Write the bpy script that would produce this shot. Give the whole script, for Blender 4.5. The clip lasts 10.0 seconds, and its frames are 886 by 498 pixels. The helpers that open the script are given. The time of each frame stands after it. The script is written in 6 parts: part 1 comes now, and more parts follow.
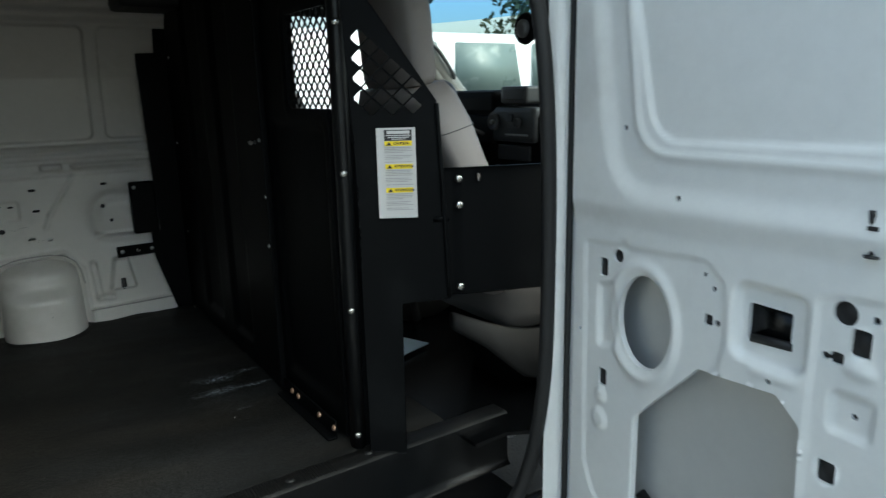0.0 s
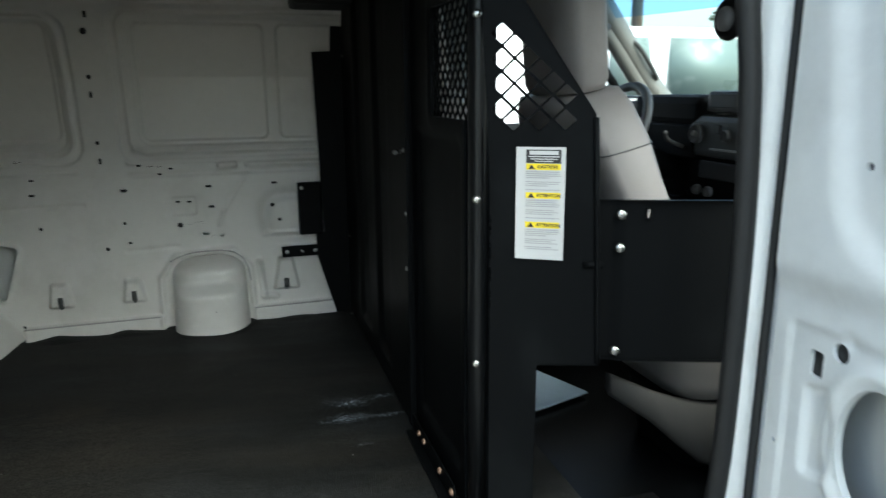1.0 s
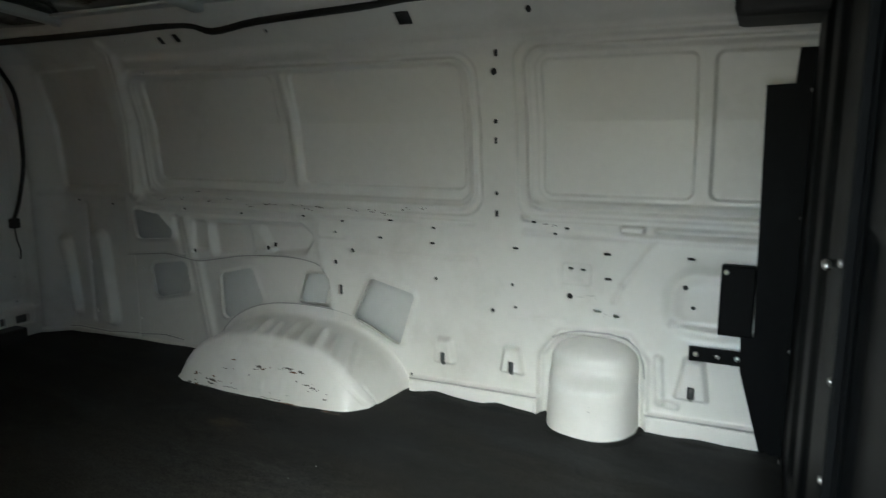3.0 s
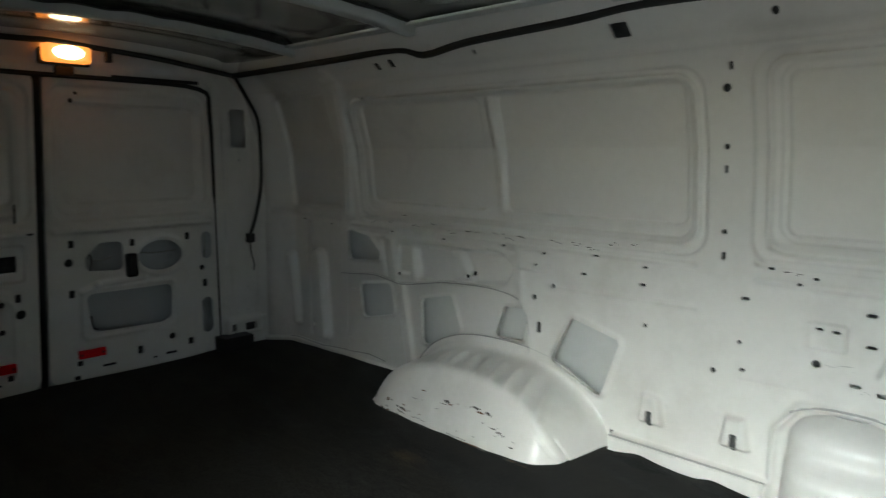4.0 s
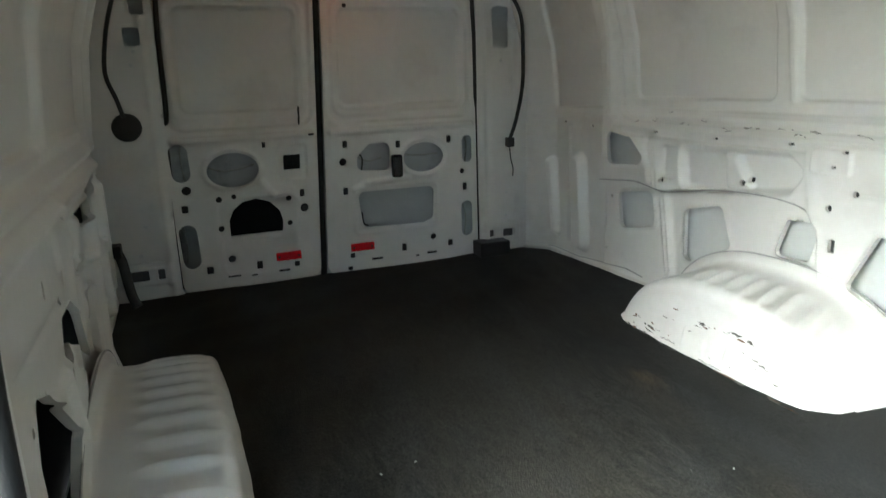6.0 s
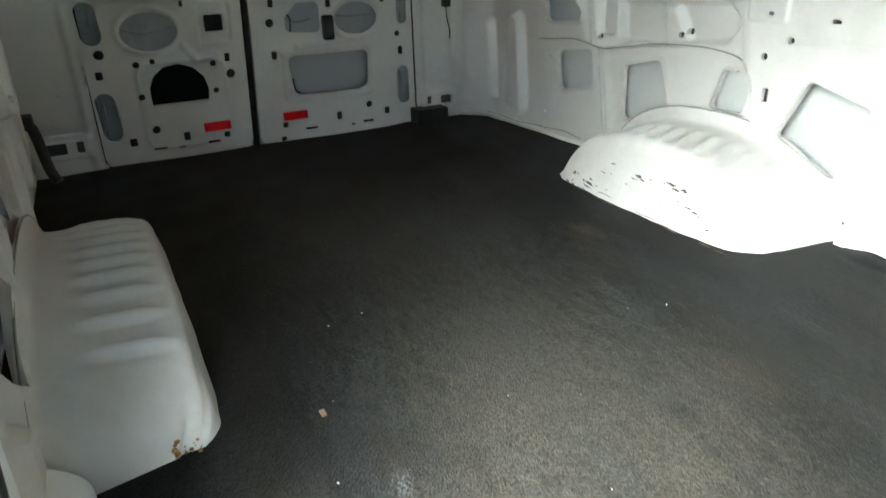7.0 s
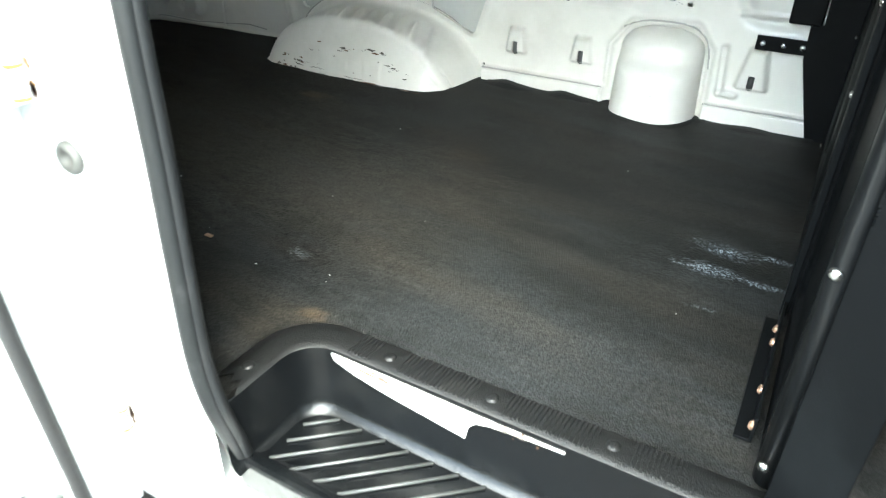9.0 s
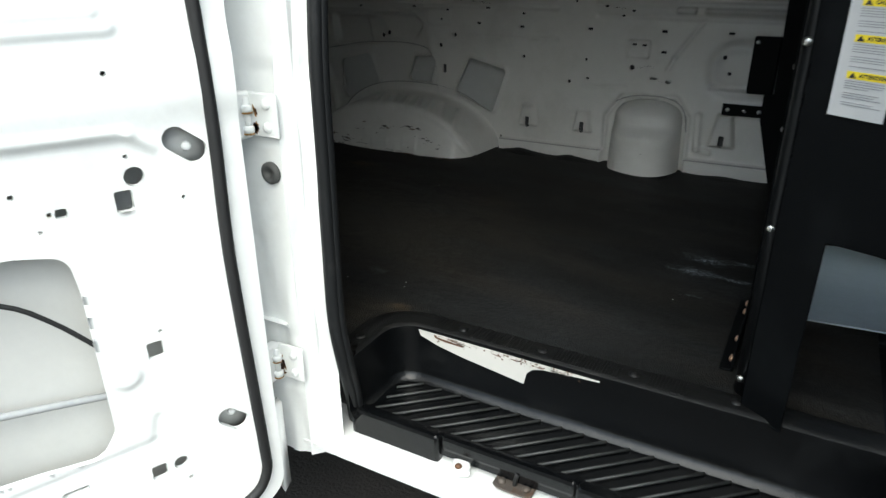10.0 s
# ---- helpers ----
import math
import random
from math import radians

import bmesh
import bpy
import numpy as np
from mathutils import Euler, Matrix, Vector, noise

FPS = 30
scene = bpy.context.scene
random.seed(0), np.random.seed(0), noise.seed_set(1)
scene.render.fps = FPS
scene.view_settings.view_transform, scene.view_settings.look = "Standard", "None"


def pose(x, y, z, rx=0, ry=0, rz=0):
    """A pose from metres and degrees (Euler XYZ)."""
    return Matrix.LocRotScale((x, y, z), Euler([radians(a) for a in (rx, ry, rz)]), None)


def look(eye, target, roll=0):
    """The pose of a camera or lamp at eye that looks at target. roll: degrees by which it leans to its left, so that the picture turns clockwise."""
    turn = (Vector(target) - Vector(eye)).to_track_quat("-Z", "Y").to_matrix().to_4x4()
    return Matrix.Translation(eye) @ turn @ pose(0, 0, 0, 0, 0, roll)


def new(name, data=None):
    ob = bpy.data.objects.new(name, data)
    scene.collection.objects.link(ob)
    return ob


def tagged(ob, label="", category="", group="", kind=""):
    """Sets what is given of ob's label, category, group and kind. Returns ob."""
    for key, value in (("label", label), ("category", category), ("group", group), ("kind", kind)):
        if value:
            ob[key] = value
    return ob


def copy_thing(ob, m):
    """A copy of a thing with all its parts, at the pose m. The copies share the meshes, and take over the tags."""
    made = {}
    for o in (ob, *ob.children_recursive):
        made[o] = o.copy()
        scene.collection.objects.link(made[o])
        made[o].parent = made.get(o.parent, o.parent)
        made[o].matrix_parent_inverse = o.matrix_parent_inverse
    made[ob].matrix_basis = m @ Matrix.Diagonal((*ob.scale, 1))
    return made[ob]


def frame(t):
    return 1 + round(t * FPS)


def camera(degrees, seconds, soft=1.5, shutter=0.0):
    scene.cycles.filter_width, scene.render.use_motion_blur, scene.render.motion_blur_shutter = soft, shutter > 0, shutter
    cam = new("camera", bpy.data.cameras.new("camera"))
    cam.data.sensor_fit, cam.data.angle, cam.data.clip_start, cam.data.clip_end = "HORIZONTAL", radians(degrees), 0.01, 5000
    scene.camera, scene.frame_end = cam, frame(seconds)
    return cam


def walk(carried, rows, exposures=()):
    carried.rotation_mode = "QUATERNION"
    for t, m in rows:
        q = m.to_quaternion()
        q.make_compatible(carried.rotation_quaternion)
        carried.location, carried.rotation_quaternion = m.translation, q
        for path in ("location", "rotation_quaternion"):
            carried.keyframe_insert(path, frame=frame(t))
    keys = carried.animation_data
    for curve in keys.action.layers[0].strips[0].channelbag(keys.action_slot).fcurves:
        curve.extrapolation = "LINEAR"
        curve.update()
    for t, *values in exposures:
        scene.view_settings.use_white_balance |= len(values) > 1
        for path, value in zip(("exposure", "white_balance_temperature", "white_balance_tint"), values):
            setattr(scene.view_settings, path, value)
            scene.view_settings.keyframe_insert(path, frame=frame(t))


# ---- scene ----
CENTRE = 2.045          # middle line of the van; x runs forward, y to the driver's side, z up from the cargo floor
cam = camera(66.3, 10.0, soft=1.3, shutter=0.35)
PATH = [
    (0, (0.002, 0.038, 0.89), (1.094, 1.649, 0.431), -1.3),
    (0.5, (0.132, 0.147, 0.897), (0.991, 1.89, 0.422), -0.9),
    (1, (0.267, 0.26, 0.91), (0.826, 2.124, 0.45), -0.5),
    (1.5, (0.437, 0.401, 0.917), (0.607, 2.344, 0.477), -0.0),
    (2, (0.525, 0.549, 0.91), (0.316, 2.49, 0.473), -0.2),
    (2.2, (0.555, 0.622, 0.917), (0.182, 2.539, 0.473), -0.3),
    (3.3, (0.559, 0.984, 0.944), (-0.42, 2.7, 0.635), -0.1),
    (3.5, (0.551, 1.018, 0.947), (-0.541, 2.666, 0.648), -0.1),
    (4, (0.518, 1.127, 0.944), (-0.859, 2.55, 0.662), 0.1),
    (4.5, (0.5, 1.196, 0.933), (-1.084, 2.387, 0.663), -0.3),
    (5, (0.491, 1.246, 0.913), (-1.274, 2.15, 0.648), -1.2),
    (5.2, (0.484, 1.264, 0.908), (-1.328, 2.062, 0.629), -1.5),
    (6.3, (0.461, 1.35, 0.81), (-1.307, 2.082, 0.229), -2.2),
    (6.5, (0.459, 1.351, 0.8), (-1.273, 2.11, 0.147), -2.1),
    (6.8, (0.457, 1.349, 0.777), (-1.22, 2.126, 0.014), -2.3),
    (7, (0.46, 1.325, 0.755), (-1.178, 2.144, -0.06), -2.0),
    (7.5, (0.474, 1.265, 0.765), (-0.985, 2.178, -0.254), -0.6),
    (8, (0.521, 1.094, 0.792), (-0.66, 2.273, -0.309), 0.8),
    (8.5, (0.541, 0.873, 0.787), (-0.376, 2.278, -0.302), 1.0),
    (9, (0.622, 0.647, 0.806), (-0.218, 2.136, -0.233), 1.0),
    (9.5, (0.666, 0.402, 0.822), (-0.253, 1.926, -0.09), 0.0),
    (10, (0.73, 0.149, 0.844), (-0.158, 1.751, 0.042), -0.4),
]
EXPOSURES = [(0, 0.85, 6250, -2), (0.5, 1.2, 6250, -2), (1, 1.6, 6250, -2), (1.5, 2.05, 6300, -2), (2, 2.45, 6300, -2), (3.5, 3.05, 6250, -2), (4, 3.2, 6350, -1),
             (4.5, 3.75, 6450, 0), (5.2, 4.25, 6450, 0), (6.5, 4.97, 6300, -1), (7.5, 4.9, 6300, -2), (8, 4.75, 6250, -3), (8.5, 4.55, 6250, -2), (9, 3.7, 6250, -2), (9.5, 2.3, 6300, 0),
             (10, 0.85, 6300, 3)]
walk(cam, [(t, look(eye, target, roll)) for t, eye, target, roll in PATH], EXPOSURES)

# ---- world and light: bright overcast day outside, one lit dome lamp inside
world = bpy.data.worlds.new("world")
scene.world = world
world.use_nodes = True
sky = world.node_tree.nodes.new("ShaderNodeTexSky")
sky.sky_type, sky.sun_disc = "NISHITA", False
sky.sun_elevation, sky.sun_rotation = radians(52), radians(155)
sky.air_density, sky.dust_density = 1.0, 3.0
bg = world.node_tree.nodes["Background"]
bg.inputs["Strength"].default_value = 0.15
world.node_tree.links.new(sky.outputs["Color"], bg.inputs["Color"])
sun = new("sun", bpy.data.lights.new("sun", "SUN"))
sun.data.energy, sun.data.angle, sun.data.color = 2.4, radians(75), (0.98, 1.0, 0.97)
sun.matrix_world = look((3.2, -4.1, 8.2), (0.4, 1.5, 0))

# ---- materials
def node(mat, kind, **values):
    n = mat.node_tree.nodes.new(kind)
    for key, value in values.items():
        n.inputs[key].default_value = value
    return n


def paint(name, colour, rough=0.4, metal=0.0, grain=0.0, grain_size=400.0, dirt=None, dirt_amount=0.0, dirt_size=3.0,
          dirt_edge=0.12, coat=0.0, spec=0.5, rough_vary=0.1, waviness=0.0):
    """A surface of one base colour with stains at a large scale, tonal drift at a small one, and fine relief."""
    mat = bpy.data.materials.new(name)
    mat.use_nodes = True
    links, bsdf = mat.node_tree.links, mat.node_tree.nodes["Principled BSDF"]
    where = node(mat, "ShaderNodeTexCoord")
    wide = node(mat, "ShaderNodeTexNoise", Scale=dirt_size, Detail=8.0, Roughness=0.62)
    fine = node(mat, "ShaderNodeTexNoise", Scale=dirt_size * 14, Detail=6.0, Roughness=0.7)
    for n in (wide, fine):
        links.new(where.outputs["Object"], n.inputs["Vector"])
    tone = node(mat, "ShaderNodeMix")
    tone.data_type = "RGBA"
    tone.inputs["A"].default_value = (*[c * 0.93 for c in colour], 1)
    tone.inputs["B"].default_value = (*[min(1, c * 1.05) for c in colour], 1)
    links.new(fine.outputs["Fac"], tone.inputs["Factor"])
    last = tone.outputs["Result"]
    if dirt:
        ramp = node(mat, "ShaderNodeMapRange")
        ramp.inputs["From Min"].default_value = 0.55
        ramp.inputs["From Max"].default_value = 0.55 + dirt_edge
        ramp.inputs["To Max"].default_value = dirt_amount
        links.new(wide.outputs["Fac"], ramp.inputs["Value"])
        cover = node(mat, "ShaderNodeMix")
        cover.data_type = "RGBA"
        cover.inputs["B"].default_value = (*dirt, 1)
        links.new(ramp.outputs["Result"], cover.inputs["Factor"])
        links.new(last, cover.inputs["A"])
        last = cover.outputs["Result"]
    links.new(last, bsdf.inputs["Base Color"])
    r = node(mat, "ShaderNodeMapRange")
    r.inputs["To Min"].default_value, r.inputs["To Max"].default_value = max(0.03, rough - rough_vary), min(1, rough + rough_vary)
    links.new(wide.outputs["Fac"], r.inputs["Value"])
    links.new(r.outputs["Result"], bsdf.inputs["Roughness"])
    bsdf.inputs["Metallic"].default_value = metal
    bsdf.inputs["Coat Weight"].default_value = coat
    bsdf.inputs["Coat Roughness"].default_value = 0.12
    bsdf.inputs["Specular IOR Level"].default_value = spec
    if grain or waviness:
        tiny = node(mat, "ShaderNodeTexNoise", Scale=grain_size, Detail=2.0)
        links.new(where.outputs["Object"], tiny.inputs["Vector"])
        bump = node(mat, "ShaderNodeBump", Strength=1.0, Distance=grain)
        links.new(tiny.outputs["Fac"], bump.inputs["Height"])
        if waviness:
            broad = node(mat, "ShaderNodeBump", Strength=1.0, Distance=waviness)
            links.new(wide.outputs["Fac"], broad.inputs["Height"])
            links.new(broad.outputs["Normal"], bump.inputs["Normal"])
        links.new(bump.outputs["Normal"], bsdf.inputs["Normal"])
    return mat


WHITE = paint("white_body_paint", (0.83, 0.84, 0.82), 0.32, coat=0.25, dirt=(0.42, 0.40, 0.36), dirt_amount=0.22, dirt_size=2.2,
              grain=0.0002, grain_size=60, waviness=0.004)
# the slightly dull white body paint, darkened further to put the cargo space's dimness into its colour
INNER = paint("dimmed_inner_white", (0.645, 0.625, 0.585), 0.36, coat=0.22, dirt=(0.36, 0.34, 0.30), dirt_amount=0.25, dirt_size=2.2,
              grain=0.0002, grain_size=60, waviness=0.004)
# the same skin coloured near black, for the unlit hollow behind the right wall
SHADE_SKIN = paint("shade_dark_skin", (0.05, 0.052, 0.054), 0.6, dirt=(0.09, 0.09, 0.09), dirt_amount=0.4, dirt_size=4.0)
HUB = paint("pale_hub_plastic", (0.34, 0.33, 0.31), 0.45, grain=0.0004, grain_size=500)
# door skin darkened to paint in the shade of the door cavities
DOOR_SKIN = paint("shaded_door_skin", (0.38, 0.39, 0.39), 0.5, dirt=(0.16, 0.165, 0.17), dirt_amount=0.5, dirt_size=3.0, waviness=0.006)
SEALER = paint("grey_seam_sealer", (0.34, 0.335, 0.315), 0.7, dirt=(0.12, 0.115, 0.11), dirt_amount=0.5, dirt_size=12)
RIB_STEEL = paint("dim_rib_steel", (0.40, 0.41, 0.40), 0.4, dirt=(0.28, 0.28, 0.27), dirt_amount=0.5, dirt_size=5)
SKIN = paint("bare_primed_skin", (0.56, 0.56, 0.535), 0.5, dirt=(0.48, 0.49, 0.49), dirt_amount=0.4, dirt_size=2.0, waviness=0.006)
ROOF = paint("dull_roof_steel", (0.15, 0.152, 0.145), 0.14, coat=0.5, dirt=(0.2, 0.2, 0.2), dirt_amount=0.5, dirt_size=2.5, waviness=0.0025)
SCUFF = paint("black_scuff", (0.085, 0.076, 0.067), 0.7)
BLACK_STEEL = paint("black_powder_coat", (0.003, 0.0034, 0.0038), 0.5, spec=0.07, grain=0.0004, grain_size=500, dirt=(0.008, 0.009, 0.0095), dirt_amount=0.5,
                    dirt_size=4.0)
BLACK_SHEEN = paint("black_gloss_tube", (0.006, 0.0065, 0.007), 0.32, spec=0.35, grain=0.0002, grain_size=300)
BLACK_PLASTIC = paint("black_moulded_plastic", (0.003, 0.0033, 0.0036), 0.2, spec=0.28, grain=0.0003, grain_size=700, dirt=(0.006, 0.0062, 0.006),
                      dirt_amount=0.35, dirt_size=6.0)
WELL_PLASTIC = paint("wet_step_plastic", (0.003, 0.0034, 0.0038), 0.17, spec=0.33, grain=0.0003, grain_size=600, dirt=(0.012, 0.0125, 0.0125), dirt_amount=0.5, dirt_size=5.0,
                     waviness=0.004)
DUSTY_PLASTIC = paint("dusty_black_plastic", (0.007, 0.0072, 0.0072), 0.42, spec=0.4, grain=0.0016, grain_size=330, dirt=(0.026, 0.025, 0.022), dirt_amount=0.6,
                      dirt_size=7.0, dirt_edge=0.2)
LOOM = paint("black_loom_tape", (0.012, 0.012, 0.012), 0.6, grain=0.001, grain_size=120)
SEAL = paint("rubber_seal", (0.007, 0.0077, 0.0083), 0.55, spec=0.28, grain=0.0003, grain_size=300, dirt=(0.03, 0.03, 0.03), dirt_amount=0.3, dirt_size=14.0)
GREY_RUBBER = paint("grey_buffer_rubber", (0.07, 0.07, 0.066), 0.6, grain=0.0004, grain_size=300)
BEIGE = paint("beige_vinyl", (0.25, 0.225, 0.21), 0.5, grain=0.0006, grain_size=420, dirt=(0.19, 0.165, 0.145), dirt_amount=0.4, dirt_size=3.0)
# seat vinyl darkened to paint in the deep shade on the cushion
CUSHION = paint("shaded_seat_vinyl", (0.115, 0.107, 0.10), 0.55, grain=0.0006, grain_size=420, dirt=(0.05, 0.047, 0.044), dirt_amount=0.4, dirt_size=3.0)
TRIM = paint("grey_trim_plastic", (0.075, 0.073, 0.071), 0.55, grain=0.0005, grain_size=500)
# valance plastic with the shade below the cushion put into its colour
VALANCE = paint("shaded_valance_plastic", (0.034, 0.033, 0.031), 0.6, spec=0.2, grain=0.0005, grain_size=500)
DASH = paint("dark_dash_plastic", (0.0035, 0.0036, 0.0037), 0.6, spec=0.05, grain=0.0005, grain_size=500)
BEZEL = paint("grey_bezel_plastic", (0.045, 0.046, 0.045), 0.45, grain=0.0004, grain_size=500)
STEEL = paint("zinc_steel", (0.62, 0.61, 0.58), 0.28, metal=1.0, dirt=(0.3, 0.24, 0.18), dirt_amount=0.4, dirt_size=30)
COPPER = paint("rusted_copper_bolt", (0.46, 0.29, 0.20), 0.45, metal=0.6, dirt=(0.2, 0.08, 0.03), dirt_amount=0.6, dirt_size=40)
RUST = paint("brown_rust", (0.13, 0.066, 0.036), 0.85, grain=0.001, grain_size=300, dirt=(0.09, 0.035, 0.015), dirt_amount=0.8, dirt_size=40)
RUST_STAIN = paint("orange_rust_stain", (0.36, 0.20, 0.06), 0.8, dirt=(0.22, 0.09, 0.02), dirt_amount=0.7, dirt_size=60)
WEATHERED = paint("weathered_steel", (0.11, 0.092, 0.078), 0.6, metal=0.3, grain=0.001, grain_size=300, dirt=(0.10, 0.05, 0.025), dirt_amount=0.7, dirt_size=35)
RED = paint("red_reflector", (0.9, 0.012, 0.02), 0.15, coat=0.8, spec=0.7)
PAPER = paint("white_label_paper", (0.50, 0.50, 0.495), 0.5)
INK = paint("black_ink", (0.02, 0.02, 0.02), 0.5)
GREY_INK = paint("grey_ink", (0.30, 0.30, 0.30), 0.6)
YELLOW = paint("yellow_ink", (0.80, 0.62, 0.02), 0.5)
SHEETING = paint("pale_blue_sheet", (0.62, 0.72, 0.78), 0.45, waviness=0.01)
ASPHALT = paint("wet_asphalt", (0.035, 0.032, 0.03), 0.75, grain=0.006, grain_size=90, dirt=(0.06, 0.055, 0.05), dirt_amount=0.7, dirt_size=1.2)
FAR_WHITE = paint("far_white_paint", (0.78, 0.79, 0.78), 0.3, coat=0.4)
LEAF = paint("dark_leaves", (0.05, 0.07, 0.03), 0.7)
BARK = paint("pole_wood", (0.10, 0.08, 0.06), 0.9, grain=0.01, grain_size=40)


def glass(name, tint):
    """A thin pane: clear straight through, with a faint mirror gloss."""
    mat = bpy.data.materials.new(name)
    mat.use_nodes = True
    nodes, links = mat.node_tree.nodes, mat.node_tree.links
    clear = node(mat, "ShaderNodeBsdfTransparent", Color=(*tint, 1))
    gloss = node(mat, "ShaderNodeBsdfGlossy", Roughness=0.02)
    both = node(mat, "ShaderNodeMixShader", Fac=0.06)
    links.new(clear.outputs[0], both.inputs[1])
    links.new(gloss.outputs[0], both.inputs[2])
    links.new(both.outputs[0], nodes["Material Output"].inputs["Surface"])
    return mat


GLASS = glass("clear_glass", (0.90, 0.97, 0.95))
TINT = glass("blue_shade_band", (0.42, 0.70, 0.95))


def lamp_glow(name, colour, strength):
    mat = bpy.data.materials.new(name)
    mat.use_nodes = True
    b = mat.node_tree.nodes["Principled BSDF"]
    b.inputs["Base Color"].default_value = (0.9, 0.8, 0.6, 1)
    b.inputs["Emission Color"].default_value = (*colour, 1)
    b.inputs["Emission Strength"].default_value = strength
    return mat


GLOW = lamp_glow("lit_lens", (1.0, 0.27, 0.04), 0.16)
DIM_GLOW = lamp_glow("dim_lens", (1.0, 0.13, 0.015), 0.045)
BULB = lamp_glow("lit_bulb", (1.0, 0.74, 0.42), 2.0)


# broad tone patches and dried marks on the mat: centre, half sizes, colour, cover
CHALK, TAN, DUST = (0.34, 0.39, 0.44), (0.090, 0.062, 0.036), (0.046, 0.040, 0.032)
MAT_MARKS = [(-1.15, 2.02, 0.95, 0.62, (0.058, 0.054, 0.044), 0.45), (-0.45, 1.95, 0.70, 0.48, (0.060, 0.057, 0.048), 0.40), (0.25, 1.60, 0.55, 0.24, (0.047, 0.051, 0.055), 0.26), (-0.33, 1.60, 0.20, 0.17, (0.009, 0.0095, 0.010), 0.75), (0.515, 2.035, 0.10, 0.042, CHALK, 1.0), (0.63, 2.03, 0.07, 0.022, CHALK, 1.0), (0.53, 2.14, 0.10, 0.046, CHALK, 0.9), (0.64, 2.15, 0.06, 0.024, CHALK, 0.8),
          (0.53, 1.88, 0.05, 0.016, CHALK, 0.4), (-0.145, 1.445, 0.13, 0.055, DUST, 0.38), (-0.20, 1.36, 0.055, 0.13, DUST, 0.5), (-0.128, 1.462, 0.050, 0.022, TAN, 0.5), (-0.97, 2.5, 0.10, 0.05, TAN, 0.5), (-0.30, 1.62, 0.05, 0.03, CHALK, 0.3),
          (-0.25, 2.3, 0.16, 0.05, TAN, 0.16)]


def rubber():
    """Black ribbed rubber matting: fine pebble grain, grey and brown in patches and streaks."""
    mat = paint("rubber_mat", (0.0118, 0.0121, 0.0115), 0.6, spec=0.12, grain=0.0032, grain_size=260, dirt=(0.027, 0.025, 0.020), dirt_amount=0.8,
                dirt_size=1.7, dirt_edge=0.3, rough_vary=0.14)
    links, bsdf = mat.node_tree.links, mat.node_tree.nodes["Principled BSDF"]
    where = node(mat, "ShaderNodeTexCoord")
    streaks = node(mat, "ShaderNodeTexNoise", Scale=42.0, Detail=9.0, Roughness=0.85)
    sweep = node(mat, "ShaderNodeMapping")
    sweep.inputs["Rotation"].default_value = (0, 0, radians(-32))
    sweep.inputs["Scale"].default_value = (0.35, 1.0, 1.0)
    links.new(where.outputs["Object"], sweep.inputs["Vector"])
    links.new(sweep.outputs["Vector"], streaks.inputs["Vector"])
    flecks = node(mat, "ShaderNodeTexNoise", Scale=170.0, Detail=4.0, Roughness=0.8)
    links.new(where.outputs["Object"], flecks.inputs["Vector"])
    speckle = node(mat, "ShaderNodeMapRange")
    speckle.inputs["From Min"].default_value, speckle.inputs["From Max"].default_value = 0.46, 0.62
    links.new(flecks.outputs["Fac"], speckle.inputs["Value"])
    last = bsdf.inputs["Base Color"].links[0].from_socket
    for x, y, a, b, colour, amount in MAT_MARKS:
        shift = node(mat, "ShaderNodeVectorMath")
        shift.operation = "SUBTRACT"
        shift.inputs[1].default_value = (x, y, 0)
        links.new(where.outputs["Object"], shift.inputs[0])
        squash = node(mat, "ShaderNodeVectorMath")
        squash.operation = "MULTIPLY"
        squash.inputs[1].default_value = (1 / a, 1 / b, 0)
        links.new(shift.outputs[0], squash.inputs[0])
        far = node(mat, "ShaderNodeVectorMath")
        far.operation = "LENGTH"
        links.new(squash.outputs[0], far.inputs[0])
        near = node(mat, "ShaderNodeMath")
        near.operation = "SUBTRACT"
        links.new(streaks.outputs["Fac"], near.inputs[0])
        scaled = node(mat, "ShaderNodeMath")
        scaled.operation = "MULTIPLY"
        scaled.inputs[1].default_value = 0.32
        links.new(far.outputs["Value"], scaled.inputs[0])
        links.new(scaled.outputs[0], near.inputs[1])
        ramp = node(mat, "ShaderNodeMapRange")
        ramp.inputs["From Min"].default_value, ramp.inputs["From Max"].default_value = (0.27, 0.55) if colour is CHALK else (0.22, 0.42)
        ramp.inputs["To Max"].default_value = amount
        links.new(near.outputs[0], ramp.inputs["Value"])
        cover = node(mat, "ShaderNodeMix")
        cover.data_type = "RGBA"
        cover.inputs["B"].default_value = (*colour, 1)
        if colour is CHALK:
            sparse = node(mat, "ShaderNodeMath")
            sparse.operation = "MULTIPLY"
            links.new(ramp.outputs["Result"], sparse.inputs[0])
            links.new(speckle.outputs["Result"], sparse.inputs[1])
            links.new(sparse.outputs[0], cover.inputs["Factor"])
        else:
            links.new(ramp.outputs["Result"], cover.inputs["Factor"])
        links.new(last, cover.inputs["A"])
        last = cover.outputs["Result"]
    # streaks across the mat, blue-grey and brown by turns, and pebble highlights painted into the colour
    drag = node(mat, "ShaderNodeMapping")
    drag.vector_type = "TEXTURE"
    drag.inputs["Rotation"].default_value = (0, 0, radians(-8))
    drag.inputs["Scale"].default_value = (5.0, 1.0, 1.0)
    links.new(where.outputs["Object"], drag.inputs["Vector"])
    for seed, size, colour, amount in ((0.0, 9.0, (0.050, 0.054, 0.058), 0.34), (7.3, 7.0, (0.055, 0.046, 0.036), 0.30)):
        bands = node(mat, "ShaderNodeTexNoise", Scale=size, Detail=5.0, Roughness=0.6)
